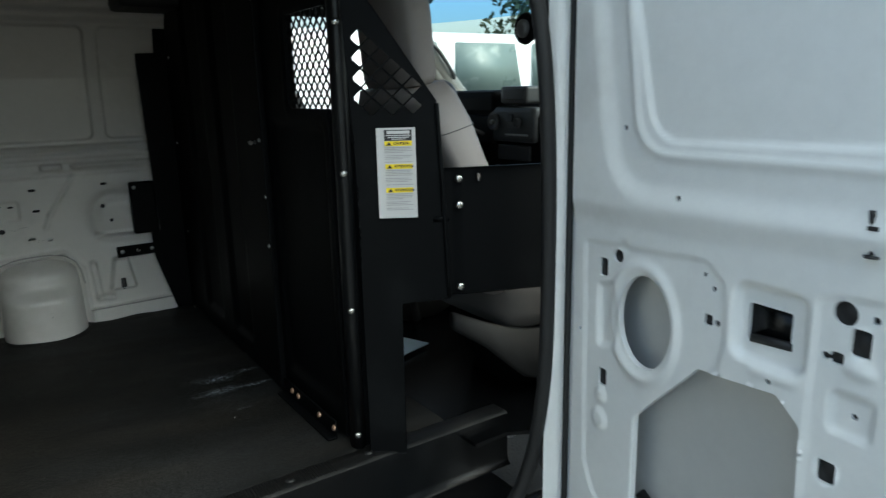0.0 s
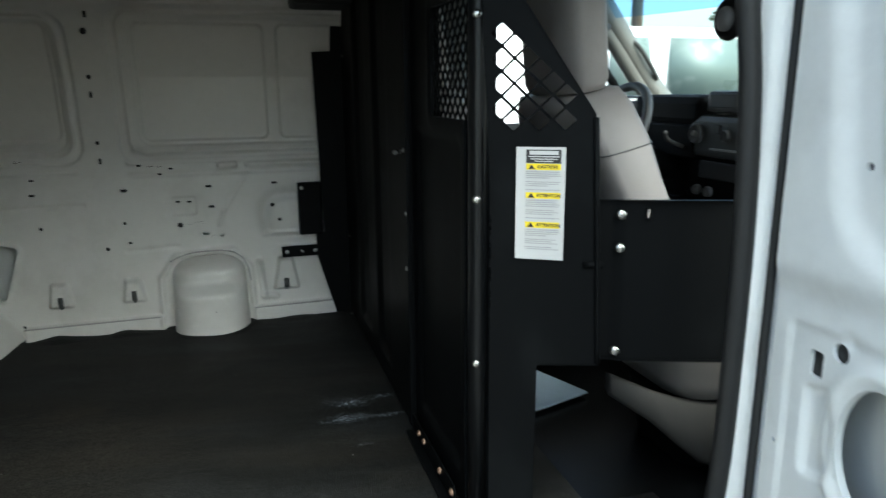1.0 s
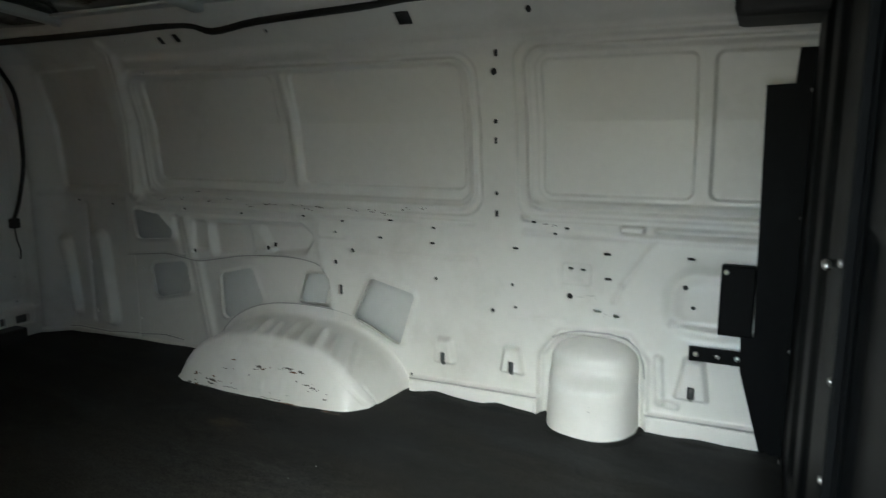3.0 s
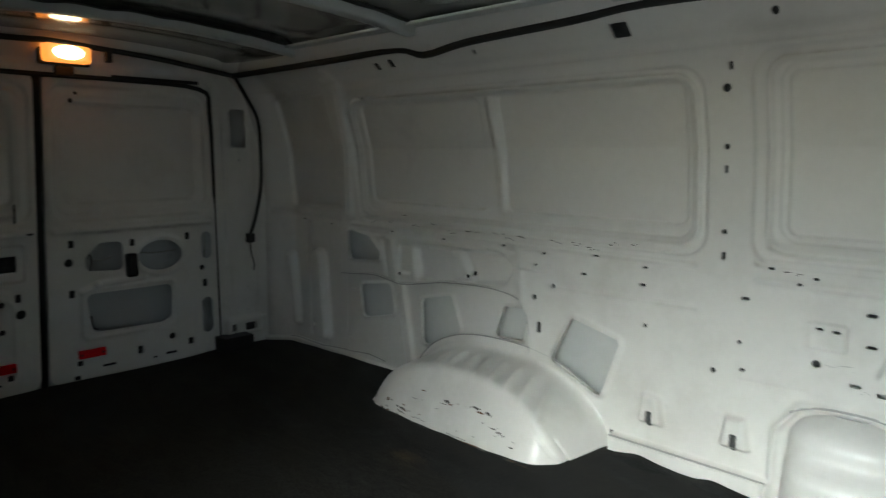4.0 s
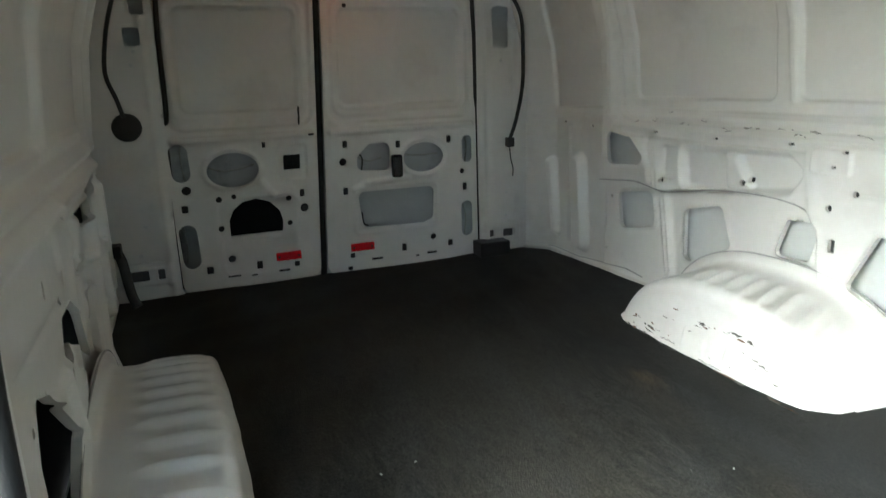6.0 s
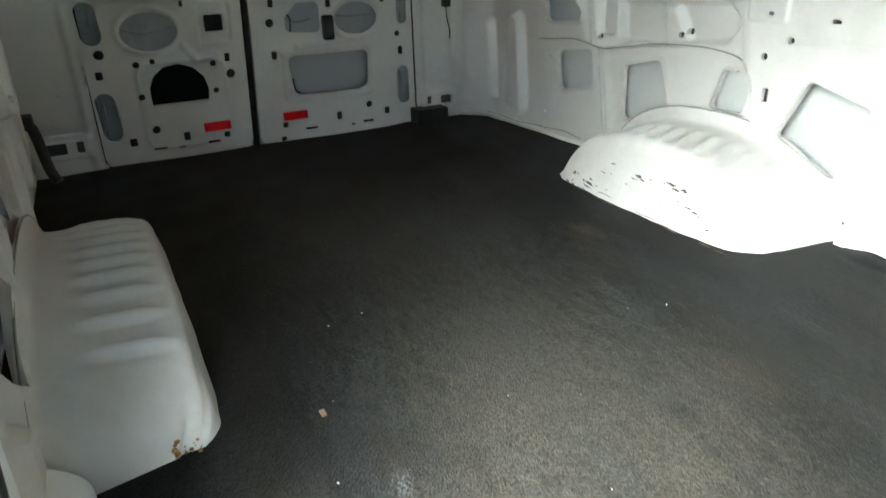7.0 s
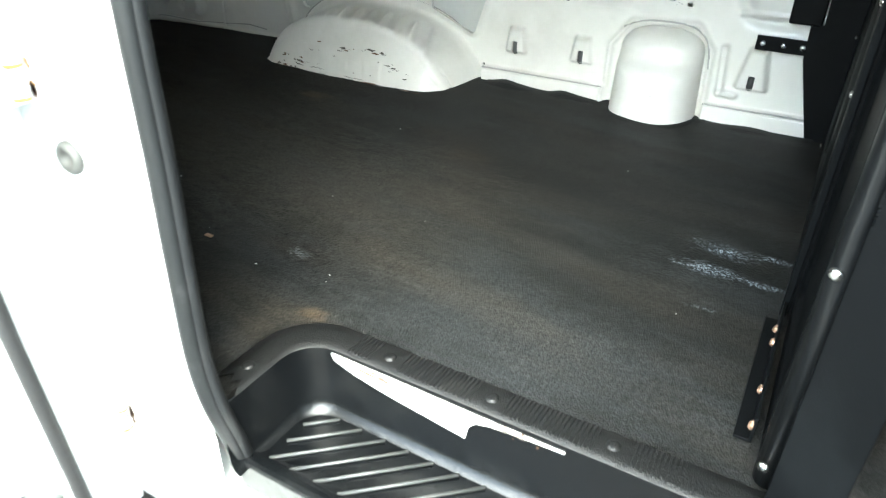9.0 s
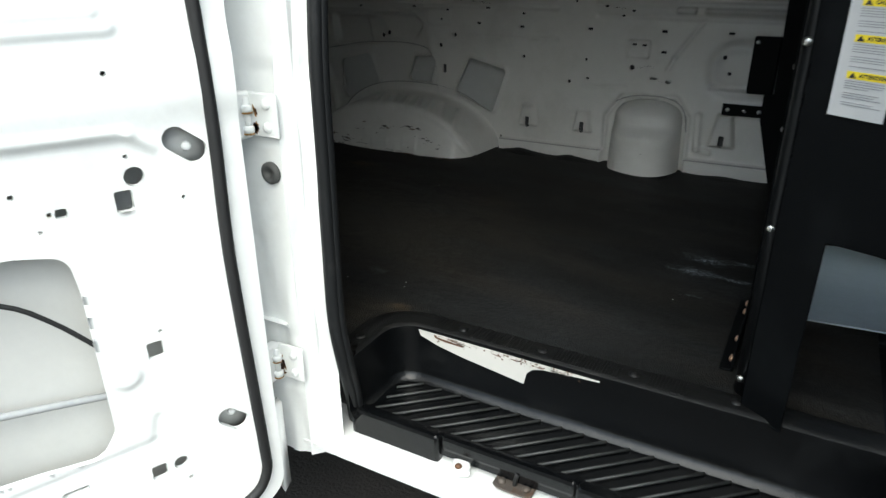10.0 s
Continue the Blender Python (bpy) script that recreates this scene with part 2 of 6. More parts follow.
        bands.noise_dimensions = "4D"
        bands.inputs["W"].default_value = seed
        links.new(drag.outputs["Vector"], bands.inputs["Vector"])
        thin = node(mat, "ShaderNodeMapRange")
        thin.inputs["From Min"].default_value, thin.inputs["From Max"].default_value, thin.inputs["To Max"].default_value = 0.48, 0.72, amount
        links.new(bands.outputs["Fac"], thin.inputs["Value"])
        wash = node(mat, "ShaderNodeMix")
        wash.data_type = "RGBA"
        wash.inputs["B"].default_value = (*colour, 1)
        links.new(thin.outputs["Result"], wash.inputs["Factor"])
        links.new(last, wash.inputs["A"])
        last = wash.outputs["Result"]
    glints = node(mat, "ShaderNodeMapRange")
    glints.inputs["From Min"].default_value, glints.inputs["From Max"].default_value = 0.38, 0.64
    glints.inputs["To Min"].default_value, glints.inputs["To Max"].default_value = 0.34, 1.52
    links.new(flecks.outputs["Fac"], glints.inputs["Value"])
    # base colour scaled by the painted pebble highlights
    worn = node(mat, "ShaderNodeVectorMath")
    worn.operation = "SCALE"
    links.new(last, worn.inputs[0])
    links.new(glints.outputs["Result"], worn.inputs["Scale"])
    links.new(worn.outputs[0], bsdf.inputs["Base Color"])
    return mat


RUBBER = rubber()


# ---- mesh tools
def smooth(t):
    t = np.clip(t, 0, 1)
    return t * t * (3 - 2 * t)


def sd(shape, U, V):
    """Signed distance to a shape of the sheet's plane: negative inside."""
    kind = shape[0]
    if kind == "r":
        _, cx, cy, hw, hh, r = shape
        qx, qy = np.abs(U - cx) - hw + r, np.abs(V - cy) - hh + r
        return np.hypot(np.maximum(qx, 0), np.maximum(qy, 0)) + np.minimum(np.maximum(qx, qy), 0) - r
    if kind == "e":
        _, cx, cy, a, b = shape
        k = np.hypot((U - cx) / a, (V - cy) / b)
        return (k - 1) * min(a, b)
    if kind == "c":                       # slot between two points
        _, x0, y0, x1, y1, r = shape
        dx, dy = x1 - x0, y1 - y0
        t = np.clip(((U - x0) * dx + (V - y0) * dy) / (dx * dx + dy * dy + 1e-12), 0, 1)
        return np.hypot(U - x0 - t * dx, V - y0 - t * dy) - r
    _, pts, r = shape
    d, inside = np.full(U.shape, 1e9), np.zeros(U.shape, bool)
    for (ax, ay), (bx, by) in zip(pts, pts[1:] + pts[:1]):
        ex, ey = bx - ax, by - ay
        t = np.clip(((U - ax) * ex + (V - ay) * ey) / (ex * ex + ey * ey + 1e-12), 0, 1)
        d = np.minimum(d, np.hypot(U - ax - t * ex, V - ay - t * ey))
        hit = (ay > V) != (by > V)
        with np.errstate(divide="ignore", invalid="ignore"):
            inside ^= hit & (U < ex * (V - ay) / (ey if ey else 1e-12) + ax)
    return np.where(inside, -d, d) - r


def raised(shape, depth, edge):
    """Height that a pressed shape adds: depth inside, sloping away over edge."""
    return lambda U, V: depth * smooth(0.5 - sd(shape, U, V) / edge)


def bead(shape, depth, width):
    """A rib (or groove, if depth is negative) along a shape's outline."""
    return lambda U, V: depth * np.exp(-(sd(shape, U, V) / width) ** 2)


def mesh_of(name, verts, faces, mat, flat=False):
    me = bpy.data.meshes.new(name)
    me.from_pydata(np.asarray(verts).tolist(), [], faces)
    me.materials.append(mat)
    if not flat:
        me.polygons.foreach_set("use_smooth", [True] * len(me.polygons))
    me.update()
    return me


def part(name, data, parent=None, label=""):
    """Links one mesh (a mesh datablock or a bmesh with its material) as one object."""
    ob = new(name, data)
    if parent:
        ob.parent = parent
    if label:
        tagged(ob, label)
    return ob


def thing(name, label, category, group="", at=(0, 0, 0), kind=""):
    ob = new(name)
    ob.location = at
    ob.empty_display_size = 0.05
    return tagged(ob, label, category, group, kind)


def pressed(name, u0, u1, v0, v1, step, heights, cuts, place, mat, rim=0.007, keep=None):
    """A pressed sheet over a rectangle of its plane: heights add up, cuts are holes through it, keep is the outline to stay within."""
    nu, nv = max(2, round((u1 - u0) / step)), max(2, round((v1 - v0) / step))
    U, V = np.meshgrid(np.linspace(u0, u1, nu + 1), np.linspace(v0, v1, nv + 1), indexing="ij")

    def free(u, v):
        s = np.full(u.shape, 1.0)
        for c in cuts:
            s = np.minimum(s, sd(c, u, v))
        if keep:
            s = np.minimum(s, -sd(keep, u, v))
        return s

    live = free((U[1:, 1:] + U[:-1, :-1]) / 2, (V[1:, 1:] + V[:-1, :-1]) / 2) > 0
    if cuts or keep:
        s, e = free(U, V), 1e-4
        near = np.abs(s) < 0.74 * step
        gu, gv = (free(U + e, V) - s) / e, (free(U, V + e) - s) / e
        n = np.maximum(np.hypot(gu, gv), 0.3)
        U, V = U - np.where(near, s * gu / n ** 2, 0), V - np.where(near, s * gv / n ** 2, 0)
    H = np.zeros(U.shape)
    for h in heights:
        H = H + h(U, V)
    P = np.stack(place(U, V, H), -1).reshape(-1, 3)
    index = np.arange(U.size).reshape(U.shape)
    quads = np.stack([index[:-1, :-1], index[1:, :-1], index[1:, 1:], index[:-1, 1:]], -1)[live]
    faces = quads.tolist()
    verts = P
    if rim:
        edges = np.concatenate([quads[:, [a, (a + 1) % 4]] for a in range(4)])
        key = np.sort(edges, 1)
        _, first, count = np.unique(key[:, 0] * U.size + key[:, 1], return_index=True, return_counts=True)
        border = edges[first[count == 1]]
        B = np.stack(place(U, V, H - rim), -1).reshape(-1, 3)
        a, b = border[:, 0], border[:, 1]
        n0, m = len(P), len(border)
        verts = np.concatenate([P, P[a], P[b], B[b], B[a]])
        k = np.arange(m)
        faces += np.stack([n0 + k, n0 + m + k, n0 + 2 * m + k, n0 + 3 * m + k], -1).tolist()
    used = np.zeros(len(verts), bool)
    used[np.array([i for f in faces for i in f])] = True
    renum = np.cumsum(used) - 1
    return mesh_of(name, verts[used], [[int(renum[i]) for i in f] for f in faces], mat)


def box(name, lo, hi, mat, bevel=0.004, m=None, segments=2):
    bm = bmesh.new()
    bmesh.ops.create_cube(bm, size=1)
    lo, hi = Vector(lo), Vector(hi)
    bmesh.ops.transform(bm, matrix=Matrix.Translation((lo + hi) / 2) @ Matrix.Diagonal((*(hi - lo), 1)), verts=bm.verts)
    if bevel:
        bmesh.ops.bevel(bm, geom=bm.edges[:], offset=min(bevel, min(hi - lo) * 0.45), segments=segments, affect="EDGES", profile=0.6)
    return bm_mesh(name, bm, mat, m)


def bm_mesh(name, bm, mat, m=None, flat=False):
    if m:
        bmesh.ops.transform(bm, matrix=m, verts=bm.verts)
    bmesh.ops.recalc_face_normals(bm, faces=bm.faces)
    me = bpy.data.meshes.new(name)
    bm.to_mesh(me)
    bm.free()
    me.materials.append(mat)
    if not flat:
        top = max(p.area for p in me.polygons)
        me.polygons.foreach_set("use_smooth", [p.area < 0.12 * top for p in me.polygons])
    return me


def slab(name, outline, depth, mat, m=None, bevel=0.0):
    """A plate cut to an outline in x and y, depth thick along z."""
    bm = bmesh.new()
    f = bm.faces.new([bm.verts.new((x, y, 0)) for x, y in outline])
    got = bmesh.ops.extrude_face_region(bm, geom=[f])
    bmesh.ops.translate(bm, vec=(0, 0, depth), verts=[v for v in got["geom"] if isinstance(v, bmesh.types.BMVert)])
    if bevel:
        bmesh.ops.bevel(bm, geom=bm.edges[:], offset=bevel, segments=1, affect="EDGES")
    return bm_mesh(name, bm, mat, m, flat=True)


def tube(name, points, radius, mat, sides=8, closed=False, flat=1.0, resolution=4):
    """A tube along a smooth line through the points; flat squashes its section."""
    pts = [Vector(p) for p in points]
    fine = []
    n = len(pts)
    for i in range(n if closed else n - 1):
        p0, p1, p2, p3 = (pts[(i + k) % n] if closed else pts[min(max(i + k, 0), n - 1)] for k in (-1, 0, 1, 2))
        for j in range(resolution):
            t = j / resolution
            fine.append(0.5 * ((2 * p1) + (p2 - p0) * t + (2 * p0 - 5 * p1 + 4 * p2 - p3) * t * t + (3 * p1 - p0 - 3 * p2 + p3) * t ** 3))
    if not closed:
        fine.append(pts[-1])
    verts, faces, side = [], [], None
    for i, p in enumerate(fine):
        along = (fine[(i + 1) % len(fine)] if closed or i + 1 < len(fine) else p) - (fine[i - 1] if closed or i else p)
        along.normalize()
        if side is None:
            side = along.orthogonal().normalized()
        side = (side - along * side.dot(along)).normalized()
        up = along.cross(side)
        for k in range(sides):
            a = 2 * math.pi * k / sides
            verts.append(p + side * (radius * math.cos(a)) + up * (radius * flat * math.sin(a)))
    m = len(fine)
    for i in range(m if closed else m - 1):
        for k in range(sides):
            faces.append([i * sides + k, i * sides + (k + 1) % sides, ((i + 1) % m) * sides + (k + 1) % sides, ((i + 1) % m) * sides + k])
    if not closed:
        faces += [list(range(sides))[::-1], [(m - 1) * sides + k for k in range(sides)]]
    return mesh_of(name, [tuple(v) for v in verts], faces, mat)


def turned(name, profile, mat, m, sides=20):
    """A turned body: profile of (radius, height) along its own z."""
    verts, faces = [], []
    for r, z in profile:
        verts += [(r * math.cos(2 * math.pi * k / sides), r * math.sin(2 * math.pi * k / sides), z) for k in range(sides)]
    for i in range(len(profile) - 1):
        for k in range(sides):
            faces.append([i * sides + k, i * sides + (k + 1) % sides, (i + 1) * sides + (k + 1) % sides, (i + 1) * sides + k])
    faces += [list(range(sides))[::-1], [(len(profile) - 1) * sides + k for k in range(sides)]]
    me = mesh_of(name, verts, faces, mat)
    me.transform(m)
    return me


def lofted(name, rings, mat, cap=True, closed=True):
    """A skin over rings of equally many points."""
    n = len(rings[0])
    verts = [tuple(p) for ring in rings for p in ring]
    faces = []
    for i in range(len(rings) - 1):
        for k in range(n if closed else n - 1):
            faces.append([i * n + k, i * n + (k + 1) % n, (i + 1) * n + (k + 1) % n, (i + 1) * n + k])
    if cap and closed:
        faces += [list(range(n))[::-1], [(len(rings) - 1) * n + k for k in range(n)]]
    return mesh_of(name, verts, faces, mat)


def along(p0, d):
    """A standing plane through p0 = (x, y), running along d = (dx, dy): maps (u, z, height) to the world; height is to the left of d."""
    k = math.hypot(*d)
    dx, dy = d[0] / k, d[1] / k
    return lambda U, V, H: (p0[0] + U * dx - H * dy, p0[1] + U * dy + H * dx, V)


def bolt(parent, at, normal, r=0.009, mat=STEEL, name="bolt"):
    m = Matrix.Translation(at) @ Vector(normal).to_track_quat("Z", "Y").to_matrix().to_4x4()
    return part(name, turned(name, [(r, 0), (r, r * 0.25), (r * 0.8, r * 0.6), (r * 0.4, r * 0.75)], mat, m, 12), parent)


def smear(rnd, cu, cv, length, height, tilt=0.0, n=11):
    """A ragged flat outline for a scrape or stain, longer than high."""
    pts = []
    for k in range(n):
        a = 2 * math.pi * k / n
        q = 0.45 + 0.75 * rnd.random()
        u, v = length * q * math.cos(a), height * (0.35 + 0.9 * rnd.random()) * math.sin(a)
        pts.append((cu + u * math.cos(tilt) - v * math.sin(tilt), cv + u * math.sin(tilt) + v * math.cos(tilt)))
    return pts


# ---- the van's shell
def wall_y(z):
    """How far out the driver's side inner wall stands at a height: upright below, leaning in towards the roof rail."""
    return np.interp(z, [-0.2, 0.6, 0.7, 0.96, 1.17, 1.22, 1.27, 1.33, 1.45], [3.0, 3.005, 3.01, 2.985, 2.925, 2.905, 2.845, 2.78, 2.70])


def left_place(U, V, H):
    return U, wall_y(V) - 1.6 * H, V


def right_place(U, V, H):
    return U, 2 * CENTRE + 0.048 * smooth((U + 2.0) / 0.35) - wall_y(V) + 1.6 * H, V


def ramp_x(a, b, h0, h1):
    return lambda U, V: h0 + (h1 - h0) * smooth((U - a) / (b - a))


QUARTER = [
    ("p", [(-0.688, 0.384), (-0.538, 0.347), (-0.592, 0.184), (-0.752, 0.252)], 0.017),
    ("p", [(-0.994, 0.372), (-0.912, 0.375), (-0.934, 0.290), (-1.024, 0.286)], 0.017),
    ("p", [(-1.815, 0.332), (-1.655, 0.356), (-1.640, 0.276), (-1.800, 0.240)], 0.028),
    ("p", [(-1.866, 0.575), (-1.748, 0.562), (-1.690, 0.512), (-1.855, 0.500)], 0.026),
]
FIFTH = ("p", [(-1.425, 0.328), (-1.290, 0.360), (-1.252, 0.262), (-1.420, 0.185)], 0.024)
A_OUT, B_OUT = ("r", -1.045, 0.912, 0.775, 0.263, 0.07), ("r", 0.40, 0.922, 0.545, 0.278, 0.07)
LOW_RECESS = ("p", [(-1.93, 0.372), (-1.715, 0.392), (-1.535, 0.375), (-1.28, 0.415), (-1.08, 0.425), (-0.955, 0.41), (-0.915, 0.37), (-0.90, 0.2),
                    (-0.95, -0.05), (-1.93, -0.05)], 0.026)
POCKET = ("p", [(-1.445, 0.545), (-1.25, 0.552), (-1.02, 0.556), (-0.985, 0.530), (-1.01, 0.495), (-1.17, 0.475), (-1.32, 0.455), (-1.43, 0.455)], 0.024)


def side_heights(corner=0.06):
    inside = lambda s, d, e=0.016: raised(s, d, 0.8 * e)
    hs = [
        # two window-shaped pressings with a stepped frame
        inside(A_OUT, -0.008, 0.013), bead(("r", -1.045, 0.915, 0.748, 0.238, 0.06), 0.007, 0.008), inside(("r", -1.045, 0.918, 0.728, 0.222, 0.05), -0.006, 0.011),
        inside(("r", -1.415, 0.935, 0.325, 0.200, 0.03), -0.0075, 0.011), inside(("r", -0.67, 0.94, 0.335, 0.204, 0.03), -0.0075, 0.011),
        bead(("c", -1.040, 1.13, -1.020, 0.74, 0.004), 0.005, 0.012),
        inside(B_OUT, -0.008, 0.013), bead(("r", 0.42, 0.93, 0.525, 0.245, 0.05), 0.007, 0.008), inside(("r", 0.42, 0.937, 0.50, 0.226, 0.05), -0.006, 0.011),
        inside(("r", 0.163, 0.937, 0.225, 0.208, 0.025), -0.0075, 0.011), inside(("r", 0.66, 0.937, 0.225, 0.208, 0.025), -0.0075, 0.011),
        # beltline creases
        bead(("c", -0.10, 0.697, 0.9, 0.697, 0.002), 0.005, 0.008), bead(("c", -0.12, 0.652, 0.9, 0.652, 0.002), 0.006, 0.008),
        bead(("c", 0.30, 0.631, 0.9, 0.631, 0.002), 0.008, 0.006), bead(("c", -0.12, 0.605, 0.9, 0.605, 0.002), -0.004, 0.008),
        inside(("r", 0.225, 0.632, 0.035, 0.010, 0.006), 0.012, 0.012),
        bead(("c", -1.9, 1.235, 0.9, 1.235, 0.002), -0.006, 0.010), bead(("c", -1.75, 1.20, 0.9, 1.205, 0.002), 0.004, 0.012),
        bead(("c", -1.86, 0.632, -0.30, 0.625, 0.001), 0.005, 0.007), bead(("c", -1.80, 0.668, -0.36, 0.662, 0.001), 0.004, 0.006),
        bead(("c", -1.86, 0.600, -0.95, 0.598, 0.001), -0.004, 0.006),
        # low recess behind the wheel, and the pocket of two hollows over it
        inside(LOW_RECESS, -0.020, 0.012), inside(POCKET, -0.022, 0.034),
        inside(("p", [(-1.262, 0.556), (-1.222, 0.556), (-1.165, 0.470), (-1.245, 0.458)], 0.008), 0.015, 0.040),
        bead(QUARTER[0], 0.0075, 0.010), bead(QUARTER[1], 0.007, 0.008), bead(QUARTER[2], 0.006, 0.009), bead(QUARTER[3], 0.007, 0.009), bead(FIFTH, 0.005, 0.009),
        bead(("c", -1.605, 0.575, -1.510, 0.06, 0.010), 0.010, 0.018),
        inside(("r", -1.52, 0.51, 0.035, 0.060, 0.015), -0.008), bead(("c", -1.655, 0.57, -1.625, 0.43, 0.004), -0.008, 0.012),
        inside(("r", -0.862, 0.575, 0.060, 0.035, 0.014), 0.005, 0.010), bead(("c", -0.940, 0.615, -0.905, 0.43, 0.004), 0.005, 0.016),
        bead(("c", -0.900, 0.40, -0.868, 0.30, 0.004), 0.003, 0.014),
        bead(("c", -0.80, 0.497, -0.29, 0.502, 0.001), -0.0025, 0.006), bead(("c", 0.18, 0.405, 0.20, 0.455, 0.001), 0.003, 0.008),
        bead(("c", 0.20, 0.455, 0.295, 0.598, 0.001), 0.003, 0.008), bead(("c", -0.16, 0.318, 0.02, 0.325, 0.001), -0.002, 0.007),
        # slanting post and rear corner
        bead(("c", -1.825, 1.25, -1.878, 0.68, 0.012), 0.014, 0.018), ramp_x(-1.955, -1.940, -0.028, 0.0), ramp_x(-2.50, -2.36, corner, 0.0),
        inside(("c", -2.385, 0.425, -2.352, 0.10, 0.020), 0.022, 0.034), inside(("c", -2.160, 0.440, -2.125, 0.09, 0.042), 0.028, 0.036),
        inside(("p", [(-2.36, 1.17), (-1.965, 1.18), (-1.99, 0.715), (-2.36, 0.70)], 0.02), -0.008, 0.016), raised(("r", -2.04, -0.02, 0.46, 0.028, 0.006), 0.010, 0.008),
        bead(("c", -2.45, 0.655, -1.97, 0.645, 0.002), 0.005, 0.010), bead(("c", -2.25, 0.60, -2.25, 0.06, 0.002), -0.006, 0.010),
        # slot towers and shallow pressings above the floor
        inside(("p", [(-0.425, 0.205), (-0.385, 0.205), (-0.372, 0.13), (-0.437, 0.13)], 0.006), 0.016, 0.02),
        inside(("p", [(-0.172, 0.205), (-0.132, 0.205), (-0.119, 0.13), (-0.184, 0.13)], 0.006), 0.016, 0.02),
        inside(("p", [(0.402, 0.245), (0.443, 0.245), (0.462, 0.13), (0.38, 0.13)], 0.006), 0.018, 0.02),
        inside(("r", 0.055, 0.48, 0.045, 0.035, 0.01), -0.004, 0.012), bead(("r", 0.50, 0.42, 0.15, 0.085, 0.07), -0.009, 0.022),
        bead(("c", 0.35, 0.352, 0.62, 0.352, 0.002), 0.006, 0.008), bead(("c", 0.32, 0.24, 0.33, 0.10, 0.004), 0.010, 0.008),
        bead(("c", 0.33, 0.10, 0.375, 0.095, 0.004), 0.010, 0.008),
        bead(("p", [(-0.035, -0.05), (-0.035, 0.20), (0.02, 0.275), (0.22, 0.285), (0.268, 0.22), (0.275, -0.05)], 0.016), 0.010, 0.010),
        # ledge along the floor
        inside(("p", [(-0.53, 0.045), (-0.06, 0.048), (-0.06, -0.1), (-0.53, -0.1)], 0.008), 0.020, 0.012),
        inside(("p", [(0.30, 0.05), (0.9, 0.055), (0.9, -0.1), (0.30, -0.1)], 0.008), 0.020, 0.012),
    ]
    return hs


dots = [(-0.664, 0.553), (-0.455, 0.546), (-0.15, 0.55), (0.15, 0.552), (0.155, 0.473), (0.397, 0.555)]
SIDE_CUTS = QUARTER + [("r", x, z, 0.0115, 0.005, 0.003) for x, z in dots]
SIDE_CUTS += [("e", x, z, 0.95 * r, 0.95 * r) for x, z, r in [
    (-0.441, 0.422, 0.008), (-0.227, 0.331, 0.009), (-0.159, 0.426, 0.007), (-0.858, 0.448, 0.011), (-0.784, 0.497, 0.010), (0.036, 0.407, 0.011),
    (0.385, 0.466, 0.009), (0.41, 0.407, 0.008), (-1.183, 0.477, 0.011), (-1.552, 0.442, 0.010), (-0.068, 1.274, 0.010), (-1.004, 1.271, 0.008),
    (-1.677, 1.272, 0.007), (-0.209, 1.113, 0.012), (-0.217, 0.961, 0.009), (-0.219, 0.728, 0.008), (-1.79, 0.70, 0.009), (-0.54, 0.055, 0.008),
    (-1.90, 0.33, 0.008), (-1.93, 0.10, 0.007), (-2.25, 0.33, 0.007), (-2.23, 0.10, 0.010), (-1.95, 0.69, 0.010), (-1.7, 1.16, 0.008)]]
SIDE_CUTS += [("r", x, z, 0.95 * a, 0.95 * b + 0.0005, 0.003) for x, z, a, b in [
    (-0.196, 1.167, 0.006, 0.011), (-0.218, 0.90, 0.006, 0.011), (-0.218, 0.661, 0.006, 0.011), (-0.837, 0.344, 0.010, 0.020), (-0.404, 0.145, 0.011, 0.022),
    (-0.151, 0.147, 0.011, 0.022), (0.42, 0.15, 0.011, 0.022), (-1.161, 0.488, 0.009, 0.009), (-1.50, 1.266, 0.016, 0.012), (-1.418, 1.270, 0.017, 0.013),
    (-0.469, 1.276, 0.028, 0.018), (-0.147, 0.35, 0.008, 0.005), (0.127, 0.369, 0.013, 0.005), (0.186, 0.359, 0.010, 0.006), (-0.09, 0.64, 0.010, 0.004),
    (0.02, 0.625, 0.009, 0.004), (-0.02, 0.605, 0.008, 0.004), (0.035, 0.497, 0.010, 0.004), (0.075, 0.495, 0.010, 0.004), (-1.30, 0.61, 0.012, 0.004),
    (-1.0, 0.615, 0.012, 0.004), (-0.62, 0.618, 0.014, 0.004), (-0.45, 0.60, 0.010, 0.004), (-0.85, 0.563, 0.008, 0.004), (-2.3, 0.62, 0.016, 0.004),
    (-2.08, 0.61, 0.014, 0.004), (-1.6, 0.615, 0.012, 0.004), (-0.82, 0.605, 0.010, 0.004)]]
SIDE_CUTS.append(FIFTH)
RIGHT_CUTS = [("p", [(-0.738, 0.268), (-0.56, 0.410), (-0.487, 0.435), (-0.457, 0.370), (-0.462, 0.300), (-0.587, 0.183)], 0.012)] + [
    ("p", [(-1.062, 0.490), (-0.925, 0.436), (-0.930, 0.392), (-1.205, 0.250), (-1.150, 0.368)], 0.010), ("p", [(-0.872, 0.460), (-0.765, 0.461), (-0.742, 0.420), (-0.914, 0.318), (-0.995, 0.318)], 0.010),
    ("p", [(-1.56, 0.612), (-1.394, 0.597), (-1.321, 0.509), (-1.342, 0.445), (-1.47, 0.526)], 0.012), ("p", [(-1.343, 0.376), (-1.270, 0.373), (-1.258, 0.285), (-1.317, 0.312)], 0.008),
    ("p", [(-1.86, 0.635), (-1.745, 0.62), (-1.69, 0.45), (-1.83, 0.43)], 0.026)] + SIDE_CUTS[10:24]
